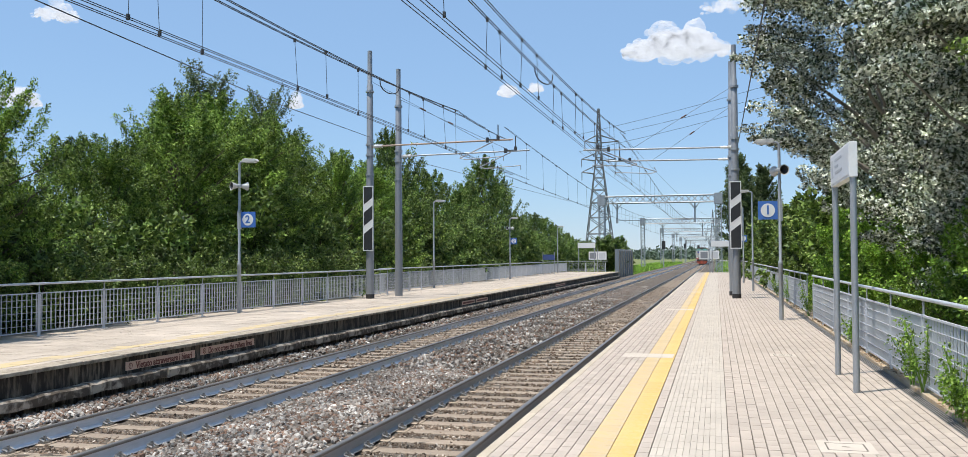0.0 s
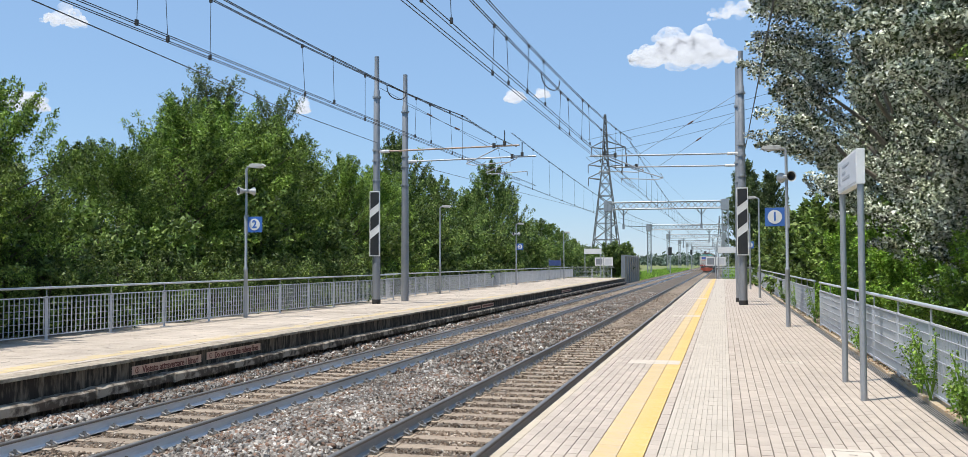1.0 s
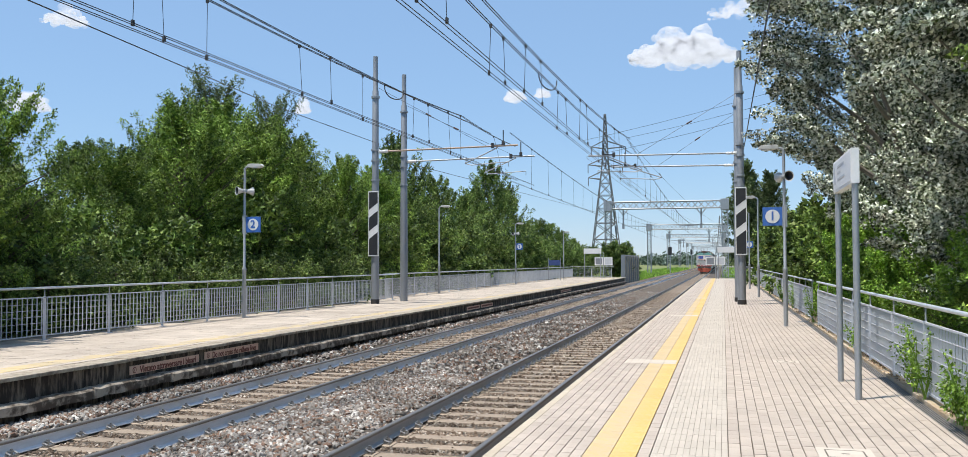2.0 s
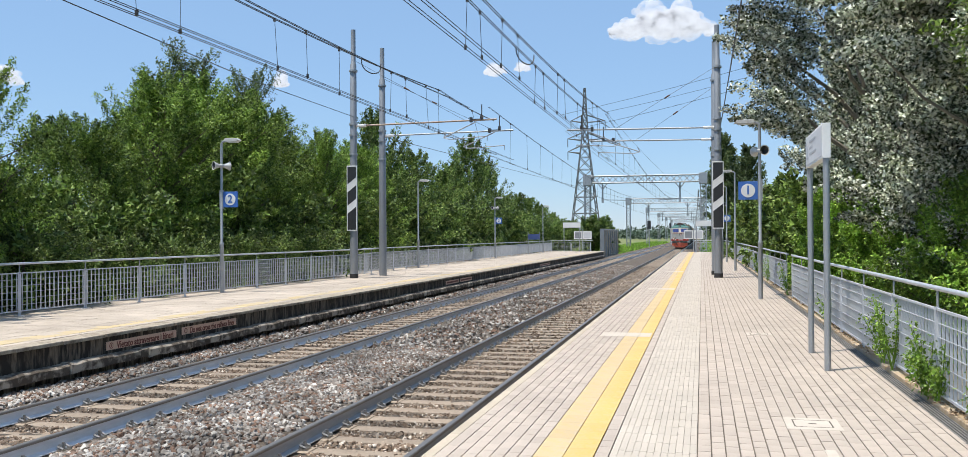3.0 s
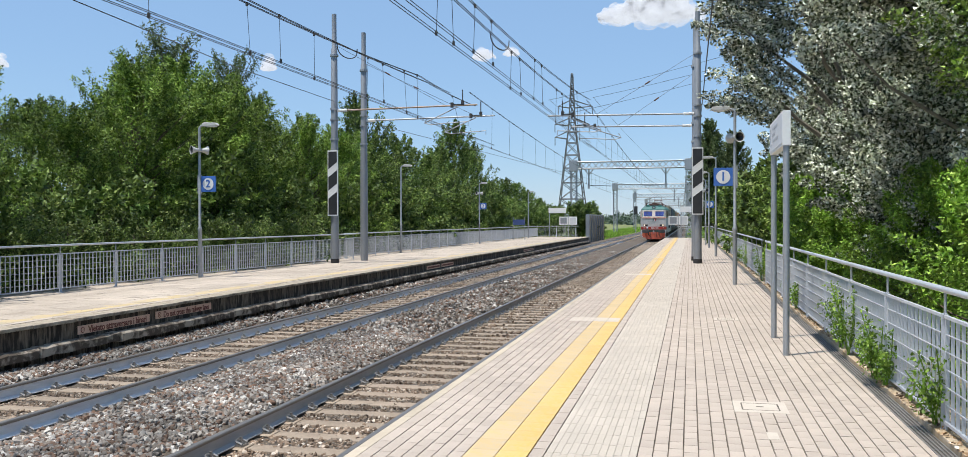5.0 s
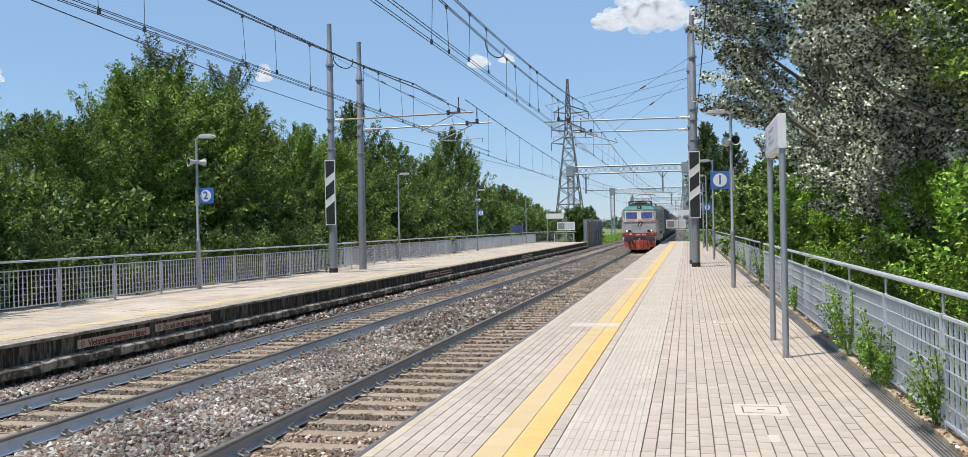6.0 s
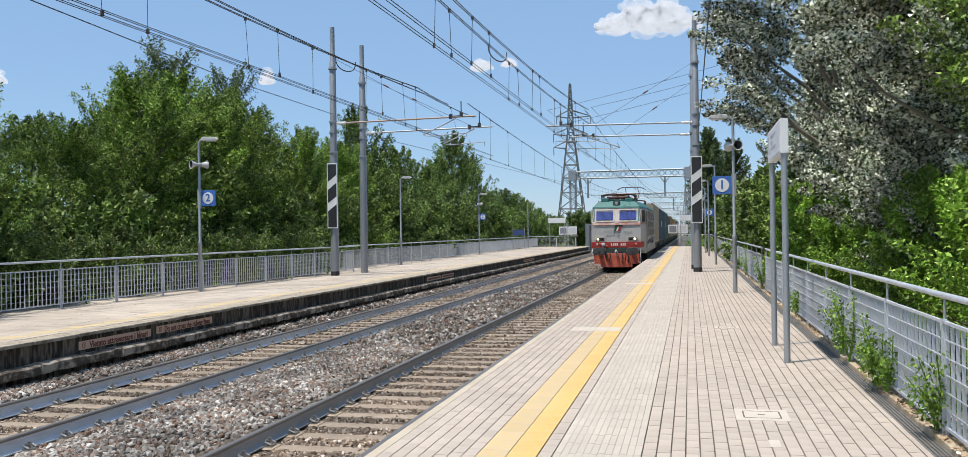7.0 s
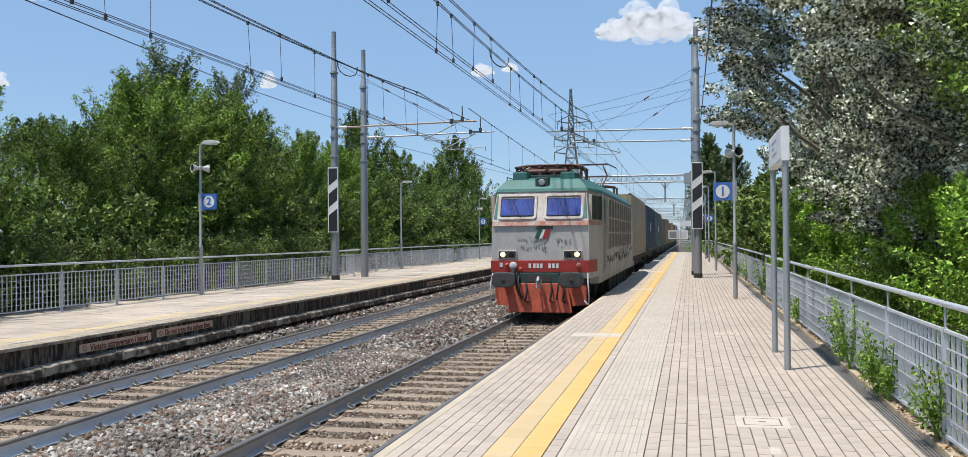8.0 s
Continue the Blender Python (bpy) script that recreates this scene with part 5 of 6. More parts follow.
    for x, z in ((-0.87, 1.38), (1.0, 1.36), (-0.50, 1.27)):
        part("beam_lamp", Geo().lathe([(0.05, 0), (0.05, 0.03), (0.03, 0.045), (0.0, 0.045)], 12, m=Matrix.Translation((x, -0.05, z)) @ face), M["apron_red"], beam, smooth=True)
    sh = part("emblem", Geo().prism([(-0.12, 2.30), (0.36, 2.30), (0.34, 2.385), (-0.02, 2.385)], "y", -0.010, 0.0), M["black_paint"], t, "slanted green, white and red emblem")
    part("emblem_bar", Geo().prism([(-0.14, 2.06), (-0.03, 2.06), (0.08, 2.29), (-0.04, 2.29)], "y", -0.012, 0.0), M["logo_green"], sh)
    part("emblem_bar", Geo().prism([(0.07, 2.06), (0.20, 2.06), (0.28, 2.29), (0.16, 2.29)], "y", -0.012, 0.0), M["logo_red"], sh)
    part("emblem_bar", Geo().prism([(-0.02, 2.06), (0.06, 2.06), (0.15, 2.29), (0.09, 2.29)], "y", -0.012, 0.0), M["white_paint"], sh)
    rnd = random.Random(11)
    gr = Geo()

    def strokes(x0, x1, z0, z1, n, thick, put):
        """A row of loose letter-like strokes."""
        for k in range(n):
            cx = x0 + (x1 - x0) * (k + 0.5) / n
            w, h = (x1 - x0) / n * 0.42, (z1 - z0) / 2
            pts, zc = [], (z0 + z1) / 2
            for j in range(rnd.randint(3, 5)):
                pts.append(put(cx + rnd.uniform(-w, w), zc + rnd.uniform(-h, h)))
            gr.line(pts, thick * rnd.uniform(0.6, 1.2), n=4)
    front = lambda x, z: (x, -0.001, z)
    strokes(-0.56, 0.22, 1.76, 1.90, 8, 0.010, front)
    strokes(-0.60, -0.20, 1.98, 2.12, 4, 0.006, front)
    strokes(-0.18, 0.16, 1.92, 2.02, 5, 0.006, front)
    strokes(0.06, 0.18, 1.72, 1.86, 3, 0.013, front)
    strokes(-0.22, 0.06, 2.00, 2.05, 5, 0.007, front)
    strokes(0.42, 0.84, 1.93, 2.08, 4, 0.009, front)
    strokes(0.42, 0.62, 1.80, 1.90, 2, 0.006, front)
    tagged(part("scrawl", gr, M["mast_steel"], body, "thin dark scrawled marks"), kind="stuff")
    # below the beam
    for s in (-1, 1):
        b = part("buffer", Geo().tube((s * 0.875, -0.05, 1.02), (s * 0.875, -0.42, 1.02), 0.13, n=14), M["buffer_grey"], t, "dark grey buffer with a wide head", smooth=True)
        part("buffer_head", Geo().prism(rounded(s * 0.875 - 0.31, s * 0.875 + 0.31, 0.81, 1.20, 0.15), "y", -0.54, -0.42), M["buffer_grey"], b, bevel=0.03)
        part("buffer_boss", Geo().lathe([(0.055, 0), (0.055, 0.012), (0.03, 0.02), (0, 0.02)], 14, m=Matrix.Translation((s * 0.875, -0.54, 1.005)) @ face), M["under_dark"], b)
        hose = [(s * 0.55, -0.1, 1.1), (s * 0.53, -0.28, 0.95), (s * 0.5, -0.32, 0.7), (s * 0.46, -0.2, 0.5), (s * 0.44, -0.1, 0.55)]
        part("brake_hose", Geo().line(hose, 0.025, n=7), M["black_rubber"], t, smooth=True)
        side = [(s * 1.25, -0.05, 1.15), (s * 1.27, -0.22, 0.9), (s * 1.29, -0.22, 0.55), (s * 1.26, -0.1, 0.35), (s * 1.15, -0.05, 0.45)]
        part("cable_loop", Geo().line(side, 0.018, n=6), M["sign_grey"], t, smooth=True)
        part("apron_wing", Geo().prism([(s * 0.60, 0.28), (s * 1.20, 0.34), (s * 1.20, 0.84), (s * 0.60, 0.84)], "y", 0.0, 0.05), M["apron_red"], t, "orange-red apron")
        part("step", Geo().box(s * 1.18 - 0.15, s * 1.18 + 0.15, 0.15, 0.5, 0.42, 0.47), M["under_dark"], t)
    part("apron", Geo().prism([(-0.85, 0.14), (0.85, 0.14), (0.72, 0.90), (-0.72, 0.90)], "y", -0.12, -0.05), M["apron_red"], t, "orange-red snow plough plate", bevel=0.02)
    # Dark box in draw gear teal, put in for the shade below the beam.
    dg = part("draw_gear_box", Geo().box(-0.52, 0.52, -0.10, 0.2, 0.86, 1.17), M["gear_teal"], t, "dark teal draw gear box standing in for shade under the beam", bevel=0.02)
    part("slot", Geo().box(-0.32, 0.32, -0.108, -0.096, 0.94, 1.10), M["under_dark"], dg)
    hk = Geo().line([(0, -0.08, 1.02), (0, -0.3, 1.05), (0, -0.38, 0.98), (0, -0.32, 0.92)], 0.04, n=8)
    hk.line([(-0.06, -0.2, 1.0), (-0.06, -0.26, 0.78), (0.06, -0.26, 0.78), (0.06, -0.2, 1.0)], 0.022, n=6)
    part("coupling", hk, M["galv"], t, "steel screw coupling")
    for x in (-0.35, 0.3, 0.62):
        part("hose", Geo().line([(x, -0.1, 0.9), (x + 0.03, -0.2, 0.7), (x - 0.02, -0.16, 0.45), (x + 0.06, -0.13, 0.4)], 0.028, n=7), M["black_rubber"], t, smooth=True)
    # sides
    for s in (-1, 1):
        sd = part("side_skin", Geo().box(min(s * 1.46, s * 1.475), max(s * 1.46, s * 1.475), 1.75, Ln - 1.75, 1.04, 3.26), M["loco_side"], t, "grimy grey body side")
        for k in range(10):
            y0 = 3.4 + k * 1.04
            part("rib", Geo().box(min(s * 1.47, s * 1.515), max(s * 1.47, s * 1.515), y0 - 0.05, y0 - 0.02, 1.72, 3.22), M["loco_pale"], sd)
            for z0, z1 in ((1.77, 2.19), (2.23, 2.63), (2.67, 3.21)):
                fr = Geo().box(min(s * 1.47, s * 1.49), max(s * 1.47, s * 1.49), y0, y0 + 0.96, z0, z1)
                fp = part("louvre_panel", fr, M["grille"], sd, bevel=0.006)
                lv = Geo()
                for j in range(9):
                    y = y0 + 0.06 + j * 0.094
                    lv.prism([(s * 1.49, y), (s * 1.503, y + 0.02), (s * 1.49, y + 0.06)], "z", z0 + 0.04, z1 - 0.04)
                part("louvres", lv, M["grille"], fp)
        for z in (1.74, 2.21, 2.65, 3.235):
            part("trim_strip", Geo().box(min(s * 1.47, s * 1.508), max(s * 1.47, s * 1.508), 3.36, 13.8, z - 0.012, z + 0.012), M["loco_pale"], sd)
        gr = Geo()
        flank = lambda y, z: (s * 1.476, y, z)
        strokes(2.9, 7.0, 1.30, 1.62, 12, 0.012, flank)
        strokes(7.2, 12.5, 1.22, 1.60, 15, 0.014, flank)
        strokes(8.0, 14.5, 1.50, 1.72, 14, 0.009, flank)
        tagged(part("scrawl", gr, M["black_paint"], sd, "dark scrawled marks on the grimy side"), kind="stuff")
        dr = part("cab_door", Geo().box(min(s * 1.44, s * 1.49), max(s * 1.44, s * 1.49), 2.05, 2.75, 1.1, 3.2), M["loco_side"], sd, bevel=0.01)
        part("door_window", Geo().box(min(s * 1.48, s * 1.496), max(s * 1.48, s * 1.496), 2.15, 2.65, 2.45, 3.14), M["dark_glass"], dr)
        q = Matrix.Translation((s * 1.33, 0.62, 0)) @ Matrix.Rotation(-s * math.atan2(0.19, 1.5), 4, "Z")
        for y0, y1 in ((-0.24, 0.30), (0.38, 0.86)):
            sw = part("side_window", Geo().box(-0.06, 0.030, y0 - 0.03, y1 + 0.03, 2.52, 3.21, m=q), M["loco_pale"], sd, "tall dark cab side window", bevel=0.008)
            part("pane", Geo().box(-0.05, 0.036, y0, y1, 2.55, 3.18, m=q), M["dark_glass"], sw)
        part("handrail", Geo().tube((s * 1.53, 1.95, 1.2), (s * 1.53, 1.95, 2.4), 0.015, n=6), M["galv"], sd)
        part("sill_beam", Geo().box(min(s * 1.2, s * 1.45), max(s * 1.2, s * 1.45), 0.8, Ln - 0.8, 0.85, 1.04), M["loco_side"], t, "grimy sole bar")
        for k in range(5):
            part("equipment_box", Geo().box(min(s * 1.05, s * 1.38), max(s * 1.05, s * 1.38), 4.6 + k * 1.6, 5.9 + k * 1.6, 0.4, 0.86), M["under_dark"], t, bevel=0.02)
    wm = wheelset_mesh(0.62)
    for c in (3.0, Ln / 2, Ln - 3.0):
        bg = Geo()
        for s in (-1, 1):
            bg.box(s * 1.05 - 0.08, s * 1.05 + 0.08, c - 1.75, c + 1.75, 0.55, 0.9)
            for q in (-1.05, 1.05):
                bg.box(s * 1.12 - 0.12, s * 1.12 + 0.12, c + q - 0.2, c + q + 0.2, 0.42, 0.78)
                bg.tube((s * 1.1, c + q - 0.35, 0.72), (s * 1.1, c + q - 0.35, 1.0), 0.09, n=8).tube((s * 1.1, c + q + 0.35, 0.72), (s * 1.1, c + q + 0.35, 1.0), 0.09, n=8)
        bg.box(-1.0, 1.0, c - 0.4, c + 0.4, 0.6, 0.95)
        part("bogie", bg, M["under_dark"], t, "black bogie frame")
        for q in (-1.05, 1.05):
            WHEELS.append((part("wheelset", wm, None, t, at=pose(0, c + q, 0.62)), 0.62, (0, c + q, 0.62)))
    part("underframe", Geo().box(-1.1, 1.1, 0.4, Ln - 0.4, 0.72, 1.03), M["under_dark"], t)


WAGON = {}


def wagon(back, spin):
    """A flat container wagon; its container is a thing of its own."""
    t = thing("container_wagon", "dark grimy flat wagon carrying a container", "wagon", "container wagons")
    TRAIN.append((t, back))
    Ln = 14.9
    if not WAGON:
        g = Geo()
        for s in (-1, 1):
            g.prism([(0.2, 1.12), (Ln - 0.2, 1.12), (Ln - 0.2, 0.85), (Ln - 3.4, 0.85), (Ln - 4.4, 0.62), (4.4, 0.62), (3.4, 0.85), (0.2, 0.85)], "x", s * 1.02 - 0.07, s * 1.02 + 0.07)
        for k in range(8):
            g.box(-1.0, 1.0, 0.5 + k * 1.95, 0.72 + k * 1.95, 0.86, 1.1)
        WAGON["frame"] = g.mesh("frame", M["under_dark"], bevel=0.01)
        b = Geo()
        for s in (-1, 1):
            b.box(s * 1.0 - 0.06, s * 1.0 + 0.06, -1.3, 1.3, 0.42, 0.72)
            for q in (-0.9, 0.9):
                b.box(s * 1.06 - 0.1, s * 1.06 + 0.1, q - 0.16, q + 0.16, 0.34, 0.6)
        b.box(-0.95, 0.95, -0.2, 0.2, 0.5, 0.85)
        WAGON["bogie"] = b.mesh("bogie", M["under_dark"])
        WAGON["buffer"] = Geo().tube((0, 0, 0), (0, -0.5, 0), 0.1, n=10).lathe([(0.22, 0), (0.22, 0.05)], 14, m=Matrix.Translation((0, -0.5, 0)) @ Matrix.Rotation(math.pi / 2, 4, "X")).mesh("buffer", M["under_dark"])
        WAGON["wheel"] = wheelset_mesh(0.46)
    part("frame", WAGON["frame"], None, t)
    for c in (2.0, Ln - 2.0):
        part("bogie", WAGON["bogie"], None, t, at=pose(0, c, 0))
        for q in (-0.9, 0.9):
            w = part("wheelset", WAGON["wheel"], None, t, at=pose(0, c + q, 0.46))
            if spin:
                WHEELS.append((w, 0.46, (0, c + q, 0.46)))
    for s in (-1, 1):
        part("buffer", WAGON["buffer"], None, t, at=pose(s * 0.875, 0.1, 1.0))
        part("buffer", WAGON["buffer"], None, t, at=pose(s * 0.875, Ln - 0.1, 1.0, 0, 0, 180))


def container(back, name, colour, length, height, words, mark=None):
    t = thing("freight_container", words, "container", "freight containers")
    TRAIN.append((t, back))
    m = mat("container_" + name, colour, tuple(0.55 * c + 0.012 for c in colour), 0.6, scale=0.9, fine=7, bump=0.06, stretch=(1, 1, 0.35), mixfac=0.62)
    z0, z1 = 1.14, 1.14 + height
    part("core", Geo().box(-1.17, 1.17, 0.06, length - 0.06, z0 + 0.05, z1 - 0.03), m, t)
    n = int(length / 0.42)
    for s in (-1, 1):
        g = Geo()
        st = (length - 0.3) / n
        line = []
        for k in range(n):
            y = 0.15 + k * st
            line += [(s * 1.172, y), (s * 1.205, y + 0.06), (s * 1.205, y + st * 0.55), (s * 1.172, y + st * 0.55 + 0.06)]
        line.append((s * 1.172, length - 0.15))
        vs = [(x, y, z) for x, y in line for z in (z0 + 0.12, z1 - 0.08)]
        g.put(vs, [(2 * k, 2 * k + 2, 2 * k + 3, 2 * k + 1) for k in range(len(line) - 1)])
        part("corrugated_side", g, m, t)
        for a in (z0, z1 - 0.1):
            part("rail", Geo().box(min(s * 1.12, s * 1.22), max(s * 1.12, s * 1.22), 0.0, length, a, a + 0.11), m, t, bevel=0.008)
        for y in (0.0, length - 0.14):
            part("corner_post", Geo().box(min(s * 1.08, s * 1.22), max(s * 1.08, s * 1.22), y, y + 0.14, z0, z1), m, t, bevel=0.008)
        if mark:
            part("mark", Geo().box(min(s * 1.206, s * 1.212), max(s * 1.206, s * 1.212), length * 0.34, length * 0.44, z0 + 1.25, z1 - 1.05), mark, t, "pale lettering block")
    g = Geo()
    for k in range(9):
        g.box(-1.1 + k * 0.25, -1.1 + k * 0.25 + 0.13, 0.02, 0.06, z0 + 0.15, z1 - 0.12)
    tagged(part("end_ribs", g, m, t), kind="stuff")


locomotive()
LOADS = [("buff", (0.40, 0.33, 0.23), 13.7, 2.9, "buff freight container with rust streaks on a flat wagon", None),
         ("navy", (0.035, 0.05, 0.085), 13.7, 2.85, "dark navy freight container on a flat wagon", "white"),
         ("teal", (0.055, 0.095, 0.095), 13.7, 2.85, "dark teal freight container on a flat wagon", "white"),
         ("brown", (0.20, 0.10, 0.06), 12.2, 2.6, "rust-brown freight container on a flat wagon", None),
         ("tan", (0.27, 0.20, 0.13), 13.7, 2.85, "dirty tan freight container on a flat wagon", None),
         ("orange", (0.42, 0.17, 0.06), 12.2, 2.6, "orange-brown freight container on a flat wagon", None),
         ("ochre", (0.40, 0.26, 0.10), 13.7, 2.85, "ochre freight container on a flat wagon", None),
         ("red", (0.26, 0.045, 0.03), 12.2, 2.6, "dull red freight container on a flat wagon", None),
         ("grey", (0.28, 0.28, 0.27), 13.7, 2.85, "grey freight container on a flat wagon", None),
         ("blue", (0.05, 0.12, 0.25), 13.7, 2.85, "blue freight container on a flat wagon", None)]
for k, (nm, colour, ln, ht, words, mark) in enumerate(LOADS):
    back = 17.9 + 16.0 * k
    wagon(back, k < 2)
    container(back + (14.9 - ln) / 2, nm, colour, ln, ht, words, M["sign_grey"] if mark else None)


# ---- trees and shrubs ----
def leaves(centres, radii, counts, size, flat=0.6, droop=0.0, aspect=0.55, ways=None, long=1.0, tri=False):
    """Small kite-shaped leaves scattered round centres, in sprays drawn out along ways; returns verts and faces."""
    C = np.repeat(np.asarray(centres, float), counts, axis=0)
    R = np.repeat(np.asarray(radii, float), counts)
    n = len(C)
    d = rng.normal(size=(n, 3))
    d /= np.linalg.norm(d, axis=1, keepdims=True)
    d *= (rng.random(n) ** 0.45)[:, None]
    d[:, 2] *= flat
    if ways is not None:
        W = np.repeat(np.asarray(ways, float), counts, axis=0)
        along = rng.uniform(-1, 1, n)
        d = d * (1.05 - 0.7 * np.clip(along, 0, 1))[:, None] * 0.62 + W * (along * long)[:, None]
    p = C + d * R[:, None]
    p[:, 2] -= droop * R * (d[:, 0] ** 2 + d[:, 1] ** 2)
    a = rng.normal(size=(n, 3))
    a[:, 2] -= 0.5
    if ways is not None:
        a += 0.9 * W
    a /= np.linalg.norm(a, axis=1, keepdims=True)
    up = rng.normal(size=(n, 3)) * 0.7 + np.array((0, 0, 1.0))
    b = np.cross(a, up)
    b /= np.linalg.norm(b, axis=1, keepdims=True) + 1e-9
    s = size * rng.uniform(0.6, 1.35, n)[:, None]
    if tri:
        v = np.stack([p - b * s * aspect * 0.6, p + b * s * aspect * 0.6, p + a * s * 1.15], 1)
        return v.reshape(-1, 3), np.arange(n * 3).reshape(n, 3)
    v = np.stack([p, p + a * s * 0.5 + b * s * aspect * 0.5, p + a * s, p + a * s * 0.5 - b * s * aspect * 0.5], 1)
    f = np.arange(n * 4).reshape(n, 4)
    return v.reshape(-1, 3), f


def limb(g, a, b, r0, r1, rnd, bend=0.12, n=4):
    a, b = Vector(a), Vector(b)
    pts = [a]
    for k in range(1, n):
        f = k / n
        w = (b - a).length * bend * (1 - f)
        pts.append(a.lerp(b, f) + Vector((rnd.uniform(-w, w), rnd.uniform(-w, w), rnd.uniform(-w, w) * 0.5)))
    pts.append(b)
    for k in range(n):
        ra, rb = r0 + (r1 - r0) * k / n, r0 + (r1 - r0) * (k + 1) / n
        g.tube(pts[k], pts[k + 1], ra, rb, n=7, caps=False)
    return pts


def tree(name, label, h, radius, seed, leaf, bark, size=0.11, aspect=0.55, clusters=170, per=150, low=0.12, shape="round", cluster_r=0.62, group="", trunk_r=0.16, lean=(0, 0), gaps=0.0, long=1.0, rough=1.0, tri=True, shell=0.7, limbs=46, reach=()):
    """Trunk and limbs, with sprays of leaves at the ends of the limbs."""
    rnd = random.Random(seed)
    t = thing(name, label, "tree" if name != "shrub" else "shrub", group)
    g = Geo()
    top = Vector((lean[0], lean[1], h * 0.93))
    spine = limb(g, (0, 0, -0.4), top, trunk_r, 0.025, rnd, 0.05, 7)
    cs, rs, ws = [], [], []
    k = 0
    while len(cs) < clusters:
        f = low + (1 - low) * rnd.random() ** 0.85
        if shape == "round":
            prof = math.sin(math.pi * min(1, 0.10 + 0.90 * f ** 0.95)) ** 0.55 if f < 0.985 else 0.12
        elif shape == "cone":
            prof = max(0.12, (1 - f) ** 0.55 * (0.35 + 0.65 * min(1, f * 5)))
        elif shape == "spire":
            prof = max(0.10, math.sin(math.pi * min(1, 0.16 + 0.82 * f)) ** 0.8)
        else:
            prof = 1.0 - 0.35 * f ** 3
        ang = rnd.uniform(0, 2 * math.pi)
        # uneven outline: lobes that differ by direction and height
        lobe = 0.80 + 0.62 * rough * noise.noise(Vector((math.cos(ang) * 1.5 + seed * 3.1, math.sin(ang) * 1.5, f * 4.5)))
        rr = radius * prof * lobe * ((shell + (1 - shell) * rnd.random()) if rnd.random() < 0.75 else rnd.uniform(0.15, shell))
        if gaps and noise.noise(Vector((math.cos(ang) * 2.1, math.sin(ang) * 2.1, f * 7 + seed))) < -0.30 + gaps:
            k += 1
            if k < 4000:
                continue
        i = min(6, int(f * 7))
        c = spine[i].lerp(spine[i + 1], f * 7 - i) * 1.0
        c = Vector((c.x, c.y, f * h * 0.985)) + Vector((math.cos(ang) * rr, math.sin(ang) * rr, 0))
        cs.append(c)
        ws.append(Vector((math.cos(ang) * (1 - 0.55 * f), math.sin(ang) * (1 - 0.55 * f), 0.15 + 0.9 * f + rnd.uniform(-0.3, 0.3))).normalized())
        rs.append(cluster_r * rnd.uniform(0.5, 1.35) * (0.75 + 0.25 * prof))
    for tip, spread, count in reach:
        tip = Vector(tip)
        root = Vector((0, 0, tip.z - 1.2))
        limb(g, root, tip, trunk_r * 0.14, 0.010, rnd, 0.09, 6)
        for q in range(count):
            f = rnd.uniform(0.5, 1.12)
            cs.append(root.lerp(tip, f) + Vector([rnd.gauss(0, spread) for _ in range(3)]))
            ws.append(Vector((tip.x, tip.y, -0.8)).normalized())
            rs.append(cluster_r * rnd.uniform(0.5, 1.1))
    for c in cs[:: max(1, clusters // limbs)]:
        f = max(0.08, min(0.9, c.z / h - 0.16))
        i = min(6, int(f * 7))
        limb(g, spine[i].lerp(spine[i + 1], f * 7 - i), c, trunk_r * (0.42 - 0.3 * f), 0.012, rnd, 0.12, 4)
    part("trunk", g, bark, t, smooth=True)
    v, fq = leaves([tuple(c) for c in cs], rs, per, size, aspect=aspect, flat=0.62, droop=0.15, ways=[tuple(w) for w in ws], long=long, tri=tri)
    me = soup("crown", v, fq, leaf)
    ob = new("crown", me)
    ob.parent = t
    return t


def plant(src, x, y, z=0.3, turn=0, scale=1.0, words=""):
    c = copy_thing(src, pose(x, y, z, 0, 0, turn))
    c.scale = (scale, scale, scale)
    if words:
        tagged(c, words)
    return c


LOC = "leafy green locust tree behind the platform fence"
BASE = dict(group="locust trees", size=0.088, long=1.5, cluster_r=0.60, rough=1.25)
L1 = tree("locust_tree", LOC, 8.0, 3.2, 1, M["leaf_locust"], M["bark"], clusters=230, per=280, **BASE)
L2 = tree("locust_tree", LOC, 8.0, 3.4, 2, M["leaf_locust"], M["bark"], clusters=240, per=280, **BASE)
L3 = tree("locust_tree", LOC, 8.0, 3.1, 3, M["leaf_locust"], M["bark"], clusters=220, per=280, gaps=0.10, **BASE)
FAR = dict(limbs=14, group="locust trees", size=0.135, long=1.45, cluster_r=0.64, rough=1.2)
L4 = tree("locust_tree", LOC, 8.0, 3.3, 7, M["leaf_shade"], M["bark"], clusters=210, per=130, gaps=0.06, **FAR)
L5 = tree("locust_tree", LOC, 8.0, 3.2, 8, M["leaf_shade"], M["bark"], clusters=200, per=130, gaps=0.10, **FAR)
L6 = tree("locust_tree", LOC, 8.0, 3.3, 9, M["leaf_shade"], M["bark"], clusters=150, per=80, limbs=10, group="locust trees", size=0.2, long=1.4, cluster_r=0.72)
D1 = tree("poplar_tree", "dark green tree rising above the locust trees", 10.2, 1.9, 4, M["leaf_dark"], M["bark"], group="dark trees", clusters=260, per=120, size=0.085, shape="dome", cluster_r=0.46, gaps=0.20, long=1.5, rough=1.3)
